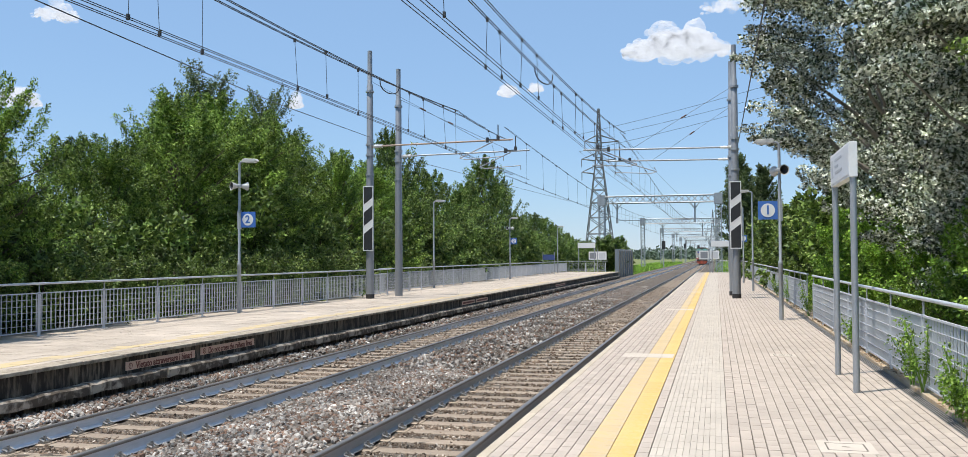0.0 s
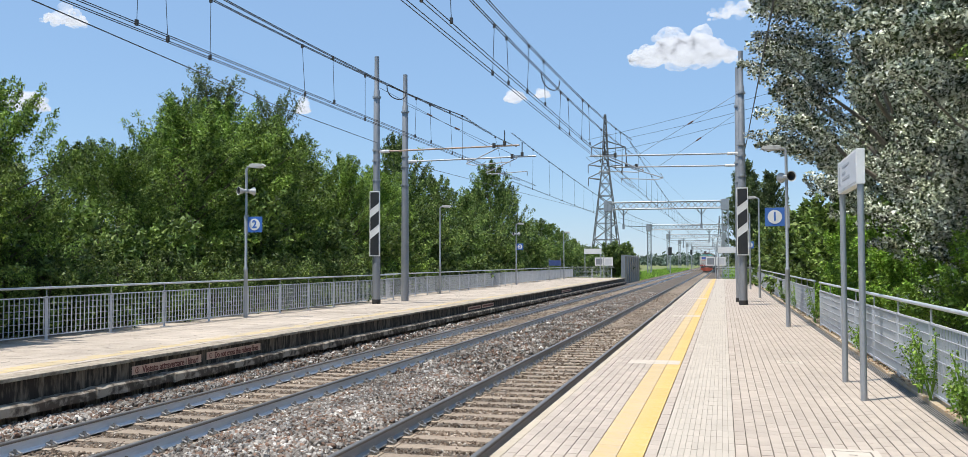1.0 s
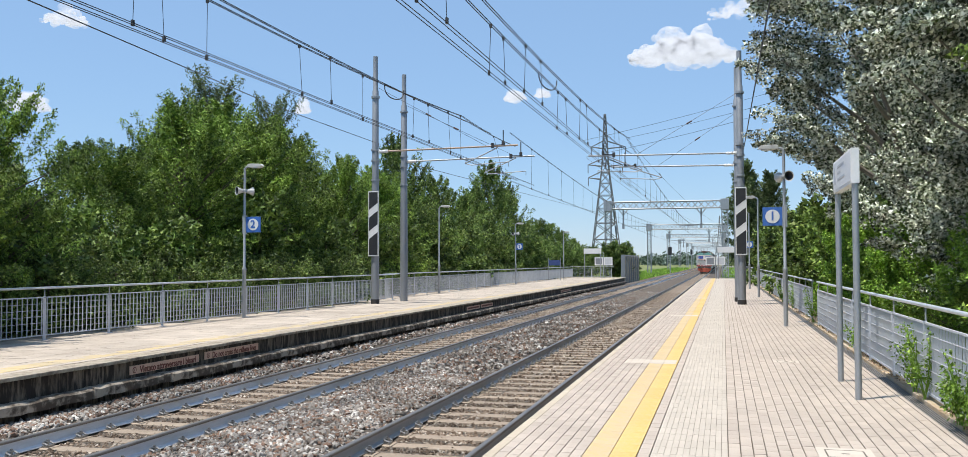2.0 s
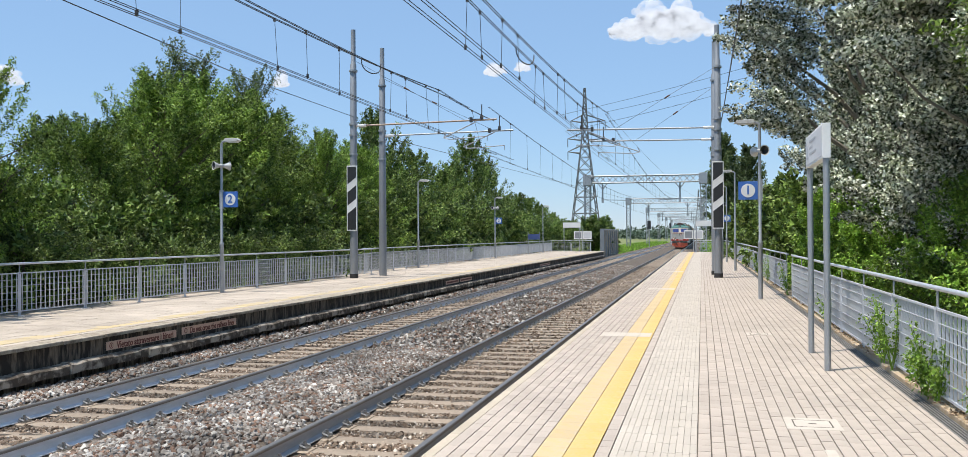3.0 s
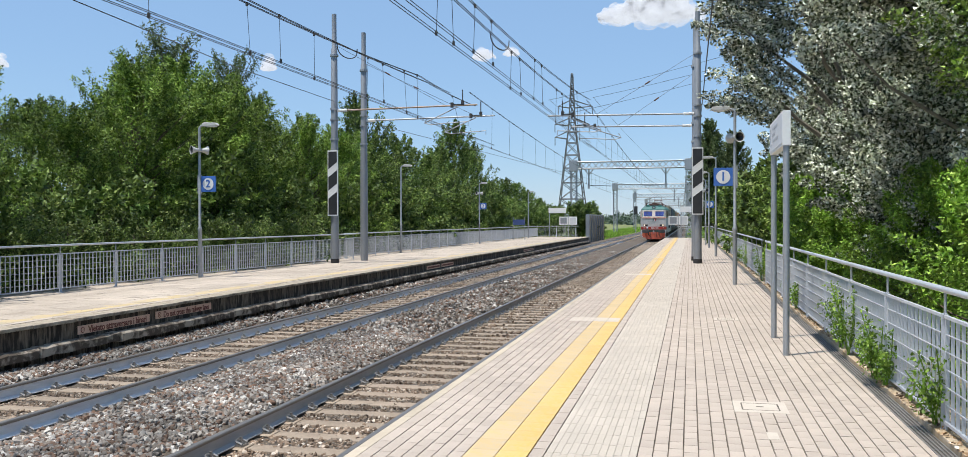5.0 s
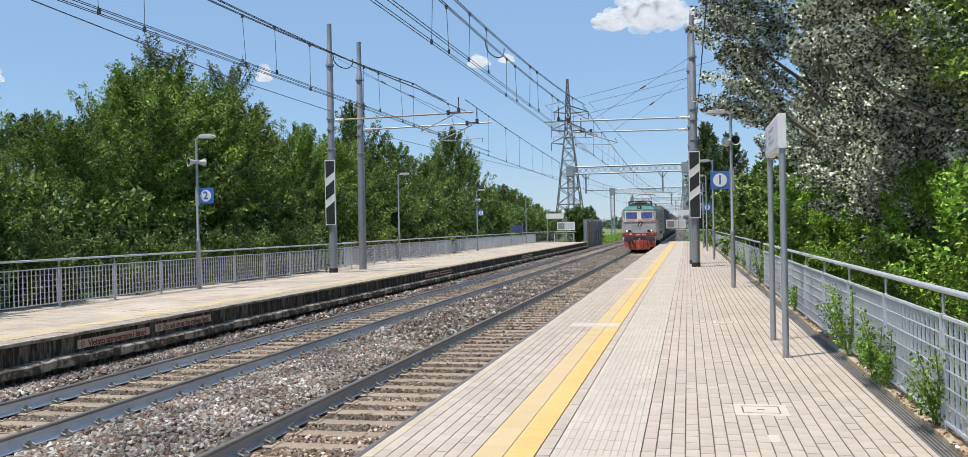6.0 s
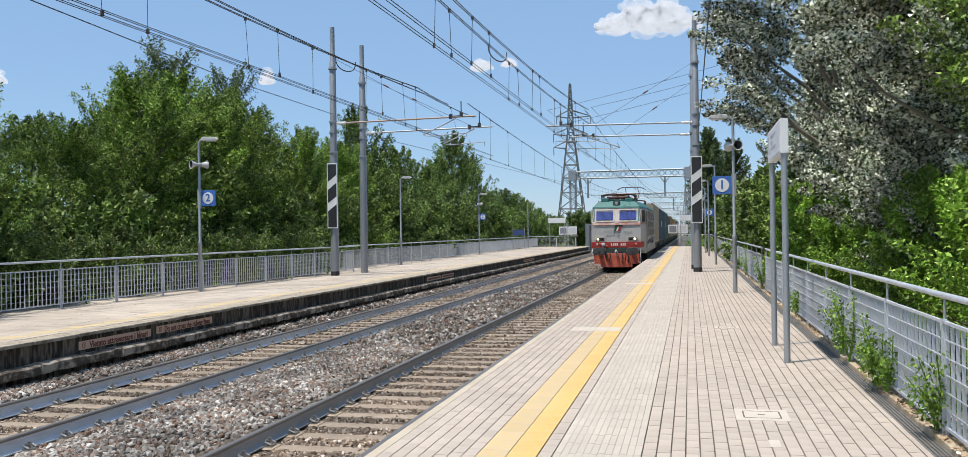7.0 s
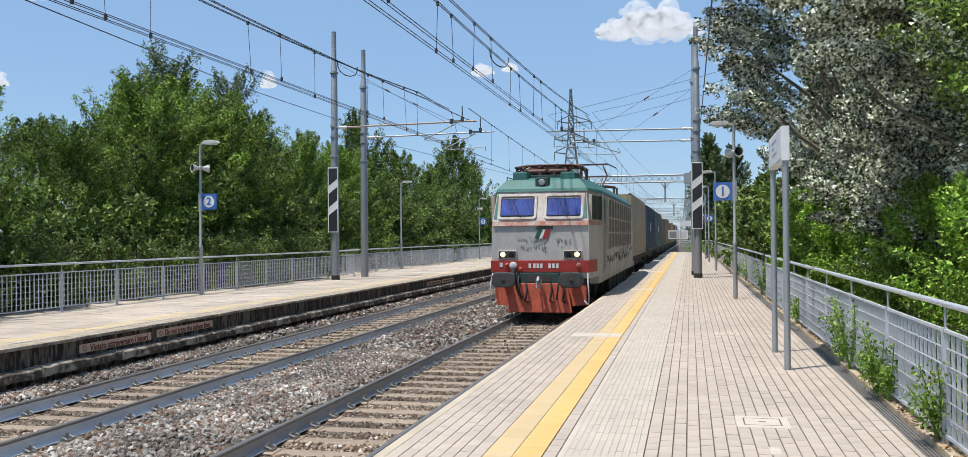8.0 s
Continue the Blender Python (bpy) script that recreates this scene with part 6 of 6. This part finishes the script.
# the row behind the far platform, with unseen trees added for shade: place, turn, height, and breadth against height
ROW = [(L1, -12.2, 16.6, 10, 5.6, 0.9), (L2, -13.9, 23.4, 80, 5.1, 1.0), (L3, -13.9, 26.8, 0, 7.0, 1.0), (L1, -14.4, 30.2, 75, 7.4, 1.05), (D1, -17.2, 34.0, 0, 9.5, 1.1),
       (D1, -17.0, 31.0, 70, 7.9, 0.8), (L2, -13.9, 32.0, 210, 7.0, 1.0), (L3, -14.3, 35.8, 140, 6.9, 1.0), (D1, -16.4, 37.8, 130, 9.3, 0.9), (L1, -13.8, 40.0, 300, 6.5, 0.95), (L2, -14.0, 44.6, 60, 6.4, 0.95),
       (L4, -15.8, 52.5, 210, 9.2, 0.62), (L5, -13.8, 49.0, 20, 6.2, 1.0), (L4, -14.6, 57.0, 130, 7.2, 0.9), (L5, -14.4, 62.5, 330, 6.2, 0.9), (L4, -14.8, 71.5, 250, 9.5, 0.75),
       (L5, -14.8, 67.0, 15, 7.0, 0.8), (L4, -15.2, 78.0, 75, 8.2, 0.8), (L5, -15.8, 88.5, 190, 5.6, 1.0), (L4, -16.4, 99.0, 285, 6.3, 1.0), (L5, -17.0, 110, 100, 6.2, 1.0),
       (L4, -17.6, 121, 35, 5.8, 1.0), (L5, -18.0, 134, 70, 5.0, 1.0), (L2, -11.5, 13.4, 200, 5.6, 1.0), (L3, -12.2, 8.8, 120, 6.4, 1.0),
       # L6 up to y=6: unseen, added for shade; the rear L6 row blocks sun
       (L6, -13.8, 5.0, 40, 6.5, 1.0), (L6, -14.2, 0.0, 140, 7.0, 1.0), (L6, -17.8, 6.0, 70, 7.0, 1.0), (L6, -14.0, -5.0, 10, 7.0, 1.0), (L6, -18.4, 12.0, 40, 5.2, 1.0), (L6, -18.4, 17.5, 140, 5.0, 1.0), (L6, -18.4, 23.0, 240, 5.2, 1.0), (L5, -18.8, 28.0, 40, 5.8, 1.0), (L4, -18.6, 33.0, 160, 6.8, 1.0),
       (L6, -18.6, 45.0, 95, 6.6, 1.0), (L6, -18.6, 51.0, 15, 6.4, 1.0), (L6, -19.0, 60.0, 15, 6.4, 1.0), (L6, -19.5, 70.0, 140, 6.6, 1.0)]
done = set()
for src, x, y, turn, h, broad in ROW:
    full = 10.2 if src is D1 else 8.0
    if src.name in done:
        c = copy_thing(src, pose(x, y, 0.3, 0, 0, turn))
    else:
        done.add(src.name)
        c = src
        c.matrix_basis = pose(x, y, 0.3, 0, 0, turn)
    c.scale = (broad * h / full, broad * h / full, h / full)

# silver poplars over the platform and the trees beside them
SILVER = "large silver-leaved poplar overhanging the platform fence"
S1 = tree("silver_poplar", SILVER, 15.5, 5.5, 11, M["leaf_silver"], M["pale_bark"], group="silver poplars", clusters=720, per=430, size=0.067, aspect=0.95, low=0.30, cluster_r=0.60, trunk_r=0.26, rough=0.35)
S1.matrix_basis = pose(8.65, 25.2, 0.4)
S2 = tree("silver_poplar", SILVER, 13.5, 4.3, 12, M["leaf_silver"], M["pale_bark"], group="silver poplars", clusters=440, per=430, size=0.052, aspect=0.95, low=0.12, cluster_r=0.54, trunk_r=0.13, limbs=30, gaps=0.06,
          reach=[((-3.3, -1.6, 5.2), 0.6, 34), ((-3.6, -1.0, 6.7), 0.7, 44)])
S2.matrix_basis = pose(9.6, 15.4, 0.4)
S3 = tree("silver_poplar", "silver-leaved poplar standing behind the platform fence", 10.0, 3.3, 13, M["leaf_silver"], M["pale_bark"], group="silver poplars", clusters=330, per=220, size=0.088, aspect=0.85, low=0.06, cluster_r=0.56, trunk_r=0.2)
S3.matrix_basis = pose(9.8, 33.5, 0.4)
plant(S3, 10.2, 41.0, 0.4, 60, 0.92)
plant(S3, 10.8, 20.5, 0.4, 160, 0.9)
plant(S3, 8.5, 16.8, 0.4, 200, 0.58)
plant(S3, 8.2, 20.2, 0.4, 20, 0.6)
R1 = tree("locust_tree", "bright green locust tree beside the platform fence", 10.0, 3.0, 6, M["leaf_locust"], M["bark"], group="locust trees", clusters=190, per=340, size=0.062, low=0.30, long=1.2)
R1.matrix_basis = pose(8.85, 11.6, 0.4)
P1 = tree("poplar_tree", "tall dark poplar standing beyond the platform end", 15.0, 2.6, 14, M["leaf_dark"], M["bark"], group="dark trees", clusters=260, per=120, size=0.24, shape="spire", cluster_r=0.85, long=1.5)
P1.matrix_basis = pose(6.3, 121, -0.4)
plant(P1, 9.6, 126, -0.4, 90, 0.93)
plant(P1, 8.8, 150, -0.4, 40, 0.9)

# shrubs
BUSH = "bright green shrub growing over the platform fence"
B1 = tree("shrub", BUSH, 3.0, 1.5, 21, M["leaf_bush"], M["bark"], group="fence shrubs", clusters=100, per=260, size=0.07, aspect=0.7, low=0.05, shape="dome", cluster_r=0.42, trunk_r=0.05, limbs=14)
B2 = tree("shrub", BUSH, 3.2, 1.6, 22, M["leaf_bush"], M["bark"], group="fence shrubs", clusters=100, per=260, size=0.062, aspect=0.7, low=0.05, shape="dome", cluster_r=0.42, trunk_r=0.05, limbs=14)
B3 = tree("shrub", BUSH, 3.2, 1.6, 23, M["leaf_shade"], M["bark"], group="fence shrubs", clusters=90, per=70, size=0.15, aspect=0.7, low=0.05, shape="dome", cluster_r=0.45, trunk_r=0.05, limbs=8)
B1.matrix_basis = pose(7.35, 9.4, 0.3)
B1.scale = (0.78, 0.78, 0.78)
B2.matrix_basis = pose(7.4, 12.0, 0.3)
B2.scale = (0.74, 0.74, 0.74)
B3.matrix_basis = pose(7.5, 47.0, 0.3)
rnd_ = random.Random(5)
y_ = 14.4
while y_ < 86:
    grow = 0.70 + min(0.50, max(0, y_ - 18) * 0.022)
    src = (B1 if rnd_.random() < 0.5 else B2) if y_ < 32 else B3
    plant(src, 7.4 + rnd_.uniform(-0.15, 0.3), y_, 0.3, rnd_.uniform(0, 360), grow * rnd_.uniform(0.85, 1.12))
    if y_ > 26:
        plant(B3, 9.4 + rnd_.uniform(-0.5, 0.5), y_ + 1, 0.3, rnd_.uniform(0, 360), 1.05 * grow)
    y_ += 2.4
# Shade behind the far fence is put into these shrubs' darker leaf tone.
B4 = tree("shrub", "low green shrub in the shade behind the far fence", 1.7, 0.95, 24, M["leaf_shade"], M["bark"], group="shade shrubs", clusters=60, per=110, size=0.065, aspect=0.6, low=0.03, shape="dome", cluster_r=0.34, trunk_r=0.03, limbs=10)
B4.matrix_basis = pose(-10.9, 8.2, 0.3)
for k in range(19):
    plant(B4, -11.0 + rnd_.uniform(-0.2, 0.1), 9.4 + 1.3 * k, 0.3, rnd_.uniform(0, 360), rnd_.uniform(0.85, 1.15))
    plant(B4, -12.1 + rnd_.uniform(-0.3, 0.3), 8.8 + 1.3 * k, 0.3, rnd_.uniform(0, 360), rnd_.uniform(1.0, 1.35))
B5 = tree("shrub", "dense green shrub in the shade behind the fence", 3.2, 1.6, 25, M["leaf_shade"], M["bark"], group="shade shrubs", clusters=80, per=60, size=0.14, aspect=0.6, low=0.05, shape="dome", cluster_r=0.45, trunk_r=0.05, limbs=8)
B5.matrix_basis = pose(-12.7, 15.6, 0.2)
B5.scale = (0.5, 0.5, 0.5)
for yy in (4.0, 6.6):
    plant(B2, 7.5, yy, 0.3, 40 * yy, 0.7)
y_ = 17.0
while y_ < 130:
    plant(B5, -12.6 + rnd_.uniform(-0.4, 0.2) - 0.018 * max(0, y_ - 36), y_, 0.2, rnd_.uniform(0, 360), rnd_.uniform(0.8, 1.24))
    y_ += 2.3
for x_, yy, sc in ((-9.0, 108, 1.4), (-9.4, 116, 1.5), (-9.8, 126, 1.3), (-10.4, 138, 1.2)):
    plant(B3, x_, yy, -0.6, 50 * yy, sc, words="green shrub beyond the platform end")


def litter():
    """Dry leaves and grit on the kerb along the fence."""
    n = 2600
    y = 5 + 30 * rng.random(n) ** 1.3
    x = 5.60 + rng.normal(scale=0.05, size=n)
    x = np.clip(x, 5.55, 5.84)
    c = np.stack([x, y, np.full(n, P + 0.045)], -1)
    keep = np.sin(y * 2.1) + np.sin(y * 0.9 + 1) > -0.2
    c = c[keep]
    v, f = leaves(c, np.full(len(c), 0.02), 1, 0.045, 0.3, tri=False)
    v[:, 2] = np.clip(v[:, 2], P + 0.042, P + 0.07)
    tagged(new("leaf_litter", soup("leaf_litter", v, f, M["litter"])), "dry brown leaves and grit along the kerb", "leaf litter", kind="stuff")


M["litter"] = ramped("litter", [(0.0, (0.12, 0.07, 0.04)), (0.5, (0.34, 0.22, 0.12)), (0.8, (0.50, 0.38, 0.25)), (1.0, (0.70, 0.64, 0.55))], 0.9)
litter()


def weed(x, y, h, seed):
    t = thing("weed", "leafy green weed sprouting from the kerb by the fence", "plant", "kerb weeds", at=pose(x + 0.04, y, P + 0.035))
    rnd = random.Random(seed)
    cs = []
    for k in range(7):
        a = rnd.uniform(0, 6.28)
        tip = Vector((math.cos(a) * 0.16 - 0.05, math.sin(a) * 0.22, h * rnd.uniform(0.5, 1.0)))
        part("stem", Geo().line([(rnd.uniform(-.02, .02), rnd.uniform(-.05, .05), 0), tip * 0.5 + Vector((0.02, 0, 0.03)), tip], 0.005, n=5), M["leaf_bush"], t)
        for f in (0.35, 0.55, 0.75, 0.95):
            cs.append(tuple(tip * f))
    v, f = leaves(cs, [0.10] * len(cs), 22, 0.042, 0.8)
    new("foliage", soup("foliage", v, f, M["leaf_bush"])).parent = t


weed(5.53, 11.6, 0.75, 1)
weed(5.52, 11.0, 0.85, 2)
weed(5.50, 9.35, 0.72, 3)
weed(5.52, 9.0, 0.55, 4)
weed(5.56, 7.35, 0.62, 5)
weed(5.56, 16.5, 0.5, 6)
weed(5.55, 24.0, 0.9, 7)
weed(5.55, 31.0, 1.0, 8)
weed(5.55, 36.0, 0.8, 9)


def far_woods():
    """A low belt of distant trees along the horizon."""
    n = 420
    x = rng.uniform(-420, 260, n)
    y = rng.uniform(620, 1000, n)
    keep = (np.abs(x + 2) > 9)
    x, y = x[keep], y[keep]
    cs = np.stack([x, y, rng.uniform(2, 6, len(x))], -1)
    v, f = leaves(cs, rng.uniform(4, 8, len(x)), 70, 2.6, 0.8)
    tagged(new("far_woods", soup("far_woods", v, f, M["far_trees"])), "low hazy belt of trees on the horizon", "woods", kind="stuff")


far_woods()


def lineside_grass():
    """Rough grass beside the tracks beyond the platforms."""
    n = 30000
    y = 93 + 230 * rng.random(n) ** 1.5
    side = rng.random(n) < 0.6
    x = np.where(side, -8.0 - 7 * rng.random(n) ** 1.3, 3.4 + 5 * rng.random(n))
    p = np.stack([x, y, np.full(n, -0.62)], -1)
    a = np.stack([rng.normal(scale=0.25, size=n), rng.normal(scale=0.25, size=n), rng.uniform(0.35, 1.0, n)], -1)
    w = np.stack([rng.uniform(-0.07, 0.07, n), rng.uniform(-0.03, 0.03, n), np.zeros(n)], -1) + 0.02
    v = np.stack([p - w, p + w, p + a], 1)
    tagged(new("lineside_grass", soup("lineside_grass", v.reshape(-1, 3), np.arange(n * 3).reshape(n, 3), M["leaf_bush"])), "rough green grass beside the tracks", "grass", kind="stuff")


lineside_grass()


# ---- clouds ----
cm = bpy.data.materials.new("cloud")
cm.use_nodes = True
cb = cm.node_tree.nodes["Principled BSDF"]
cb.inputs["Base Color"].default_value = (0.22, 0.22, 0.22, 1)
cb.inputs["Roughness"].default_value = 1.0
cb.inputs["Specular IOR Level"].default_value = 0.0
ct = cm.node_tree.nodes.new("ShaderNodeBsdfTranslucent")
ct.inputs["Color"].default_value = (0.22, 0.22, 0.23, 1)
cx = cm.node_tree.nodes.new("ShaderNodeMixShader")
cx.inputs[0].default_value = 0.5
# Added glow stands in for sunlight scattered through the cloud.
cb.inputs["Emission Color"].default_value = (0.85, 0.9, 1.0, 1)
cb.inputs["Emission Strength"].default_value = 1.3
cm.node_tree.links.new(cb.outputs[0], cx.inputs[1])
cm.node_tree.links.new(ct.outputs[0], cx.inputs[2])
# thin vapour: each puff lets the sky through, and many together are dense
cn = cm.node_tree.nodes.new("ShaderNodeTexNoise")
cn.inputs["Scale"].default_value, cn.inputs["Detail"].default_value = 0.03, 6
cc = cm.node_tree.nodes.new("ShaderNodeTexCoord")
cr_ = cm.node_tree.nodes.new("ShaderNodeMapRange")
cr_.inputs[1].default_value, cr_.inputs[2].default_value, cr_.inputs[3].default_value, cr_.inputs[4].default_value = 0.38, 0.66, 0.06, 0.5
cp = cm.node_tree.nodes.new("ShaderNodeBsdfTransparent")
cy = cm.node_tree.nodes.new("ShaderNodeMixShader")
for a, b in ((cc.outputs["Object"], cn.inputs["Vector"]), (cn.outputs["Fac"], cr_.inputs[0]), (cr_.outputs[0], cy.inputs[0]), (cp.outputs[0], cy.inputs[1]), (cx.outputs[0], cy.inputs[2])):
    cm.node_tree.links.new(a, b)
cm.node_tree.links.new(cy.outputs[0], cm.node_tree.nodes["Material Output"].inputs["Surface"])


def cloud(bearing, rise, wide, tall, seed, puffs=40):
    """A small fair-weather cloud 2.4 km away; bearing in degrees right of the track's direction."""
    rnd = random.Random(seed)
    far = 2400
    c = Vector((math.sin(radians(bearing)), math.cos(radians(bearing)), math.tan(radians(rise)))) * far
    bm = bmesh.new()
    for k in range(puffs):
        f = rnd.uniform(-1, 1)
        env = (1 - abs(f) ** 1.7)
        r = tall * (0.04 + 0.21 * env * rnd.random() ** 1.6)
        z = rnd.uniform(-0.42, -0.42 + 0.85 * env * rnd.random()) * tall
        m = Matrix.Translation((f * wide / 2, rnd.uniform(-0.2, 0.2) * wide, z)) @ Matrix.Diagonal((r * 1.5, r * 1.5, r, 1))
        bmesh.ops.create_icosphere(bm, subdivisions=3 if r > tall * 0.11 else 2, radius=1, matrix=m)
    for v in bm.verts:
        d = noise.fractal(v.co * (5.0 / tall), 1.1, 2.2, 3)
        v.co += Vector((0.5, 0.5, 1)) * d * tall * 0.08
    me = bpy.data.meshes.new("cloud")
    bm.to_mesh(me)
    bm.free()
    me.materials.append(cm)
    me.polygons.foreach_set("use_smooth", [True] * len(me.polygons))
    ob = new("cloud", me)
    ob.matrix_basis = Matrix.Translation(c) @ Matrix.Rotation(-radians(bearing), 4, "Z")
    tagged(ob, "small white fair-weather cloud in the blue sky", "cloud", "clouds", "structure")



for k, (bearing, rise, wide, tall) in enumerate(((-2.2, 13.5, 318, 112), (1.18, 15.18, 192, 43), (-41.46, 9.37, 127, 64), (-39.48, 14.11, 125, 54),
                                                 (-12.6, 10.64, 70, 43), (-10.9, 10.7, 50, 30), (-25.88, 9.73, 43, 40))):
    cloud(bearing, rise, wide * 0.86, tall, 40 + k, 260 if k == 0 else 90)


# ---- paving blocks ----
def paving():
    p = bpy.data.objects["platform_1"]
    near0, near1 = 6.4, 8.4

    def bed(name, x0, x1, cols, ln, mat_name, y0, y1, gapx=0.008, gapy=0.005, jitter=0.001, stagger=0.5, top=P):
        v, f = tile_arrays(x0, x1, (x1 - x0) / cols, ln, y0, y1, gapx, gapy, top, jitter, stagger)
        ob = tagged(new(name, soup(name, v, f, M[mat_name])), kind="stuff")
        ob.parent = p
    bed("paving_blocks", 1.662, 2.345, 7, 0.2, "paver", -8.0, END1 - 0.2)
    bed("paving_blocks", 2.768, 2.868, 1, 0.2, "paver", -8.0, END1 - 0.2)
    bed("paving_blocks", 3.475, 5.365, 19, 0.2, "paver", -8.0, near0)
    w19 = (5.365 - 3.475) / 19
    bed("paving_blocks", 3.475, 3.475 + 8 * w19, 8, 0.2, "paver", near1, END1 - 0.2)
    bed("paving_blocks", 3.475 + 8 * w19, 5.365, 11, 0.2, "paver", near1, END1 - 0.2, 0.011, 0.006, 0.0015)
    bed("paving_blocks", 5.367, 5.415, 1, 0.2, "paver", -8.0, END1 - 0.2)
    for name, xa, xb, m in (("worn_yellow", 2.347, 2.556, "worn_yellow_one"), ("yellow_tile", 2.556, 2.766, "yellow_one")):
        slab = Geo().box(xa + 0.003, xb - 0.003, 0.001, 0.299, P - 0.018, P + 0.002).mesh("yellow_slab", M[m])
        for k in range(75):
            part("yellow_slab", slab, None, p, at=pose(0, 4.0 + 0.3 * k, 0))
    for xa, xb, m in ((2.347, 2.556, "worn_yellow"), (2.556, 2.766, "yellow_tile")):
        bed("yellow_slabs", xa, xb, 1, 0.3, m, -8.0, 4.01, 0.006, 0.001, 0.0005, 0.0, P + 0.002)
    bed("yellow_slabs", 2.347, 2.556, 1, 0.3, "worn_yellow", 26.5, END1 - 0.4, 0.006, 0.001, 0.0005, 0.0, P + 0.002)
    bed("yellow_slabs", 2.556, 2.766, 1, 0.3, "yellow_tile", 26.5, END1 - 0.4, 0.006, 0.001, 0.0005, 0.0, P + 0.002)
    bed("guide_slabs", 2.872, 3.472, 12, 0.3, "pale_tile", -8.0, END1 - 0.4, 0.0025, 0.004, 0.0005, 0.0, P + 0.001)
    # the nearest blocks, one by one
    w, ln = (5.365 - 3.475) / 19, 0.2
    block = Geo().box(-w / 2 + 0.005, w / 2 - 0.005, -ln / 2 + 0.0024, ln / 2 - 0.0024, -0.014, 0).mesh("paving_block", M["paver_one"])
    rnd = random.Random(9)
    for j in range(int(round((near1 - near0) / ln))):
        for i in range(19):
            off = (0.0 if i % 2 == 0 else 0.5 * ln) + 0.07 * ln * math.sin(i * 2.3)
            x, y = 3.475 + (i + 0.5) * w, near0 + (j + 0.5) * ln + off
            part("paving_block", block, None, p, at=pose(x, y, P + rnd.uniform(-0.0015, 0.0015), rnd.uniform(-0.15, 0.15), rnd.uniform(-0.3, 0.3), 0))


paving()


# ---- what moves ----
FRONT, SPEED = 23.5, 25.5      # the train's front at the end of the clip, and its metres per second


def motions():
    for t, back in TRAIN:
        walk(t, [(0.5 * k, pose(0, FRONT + SPEED * (8.0 - 0.5 * k) + back, 0)) for k in range(17)])
    for w, r, (x, y, z) in WHEELS:
        walk(w, [(k / FPS, pose(x, y, z, math.degrees(SPEED * k / FPS / r) % 360.0, 0, 0)) for k in range(8 * FPS + 1)])


motions()
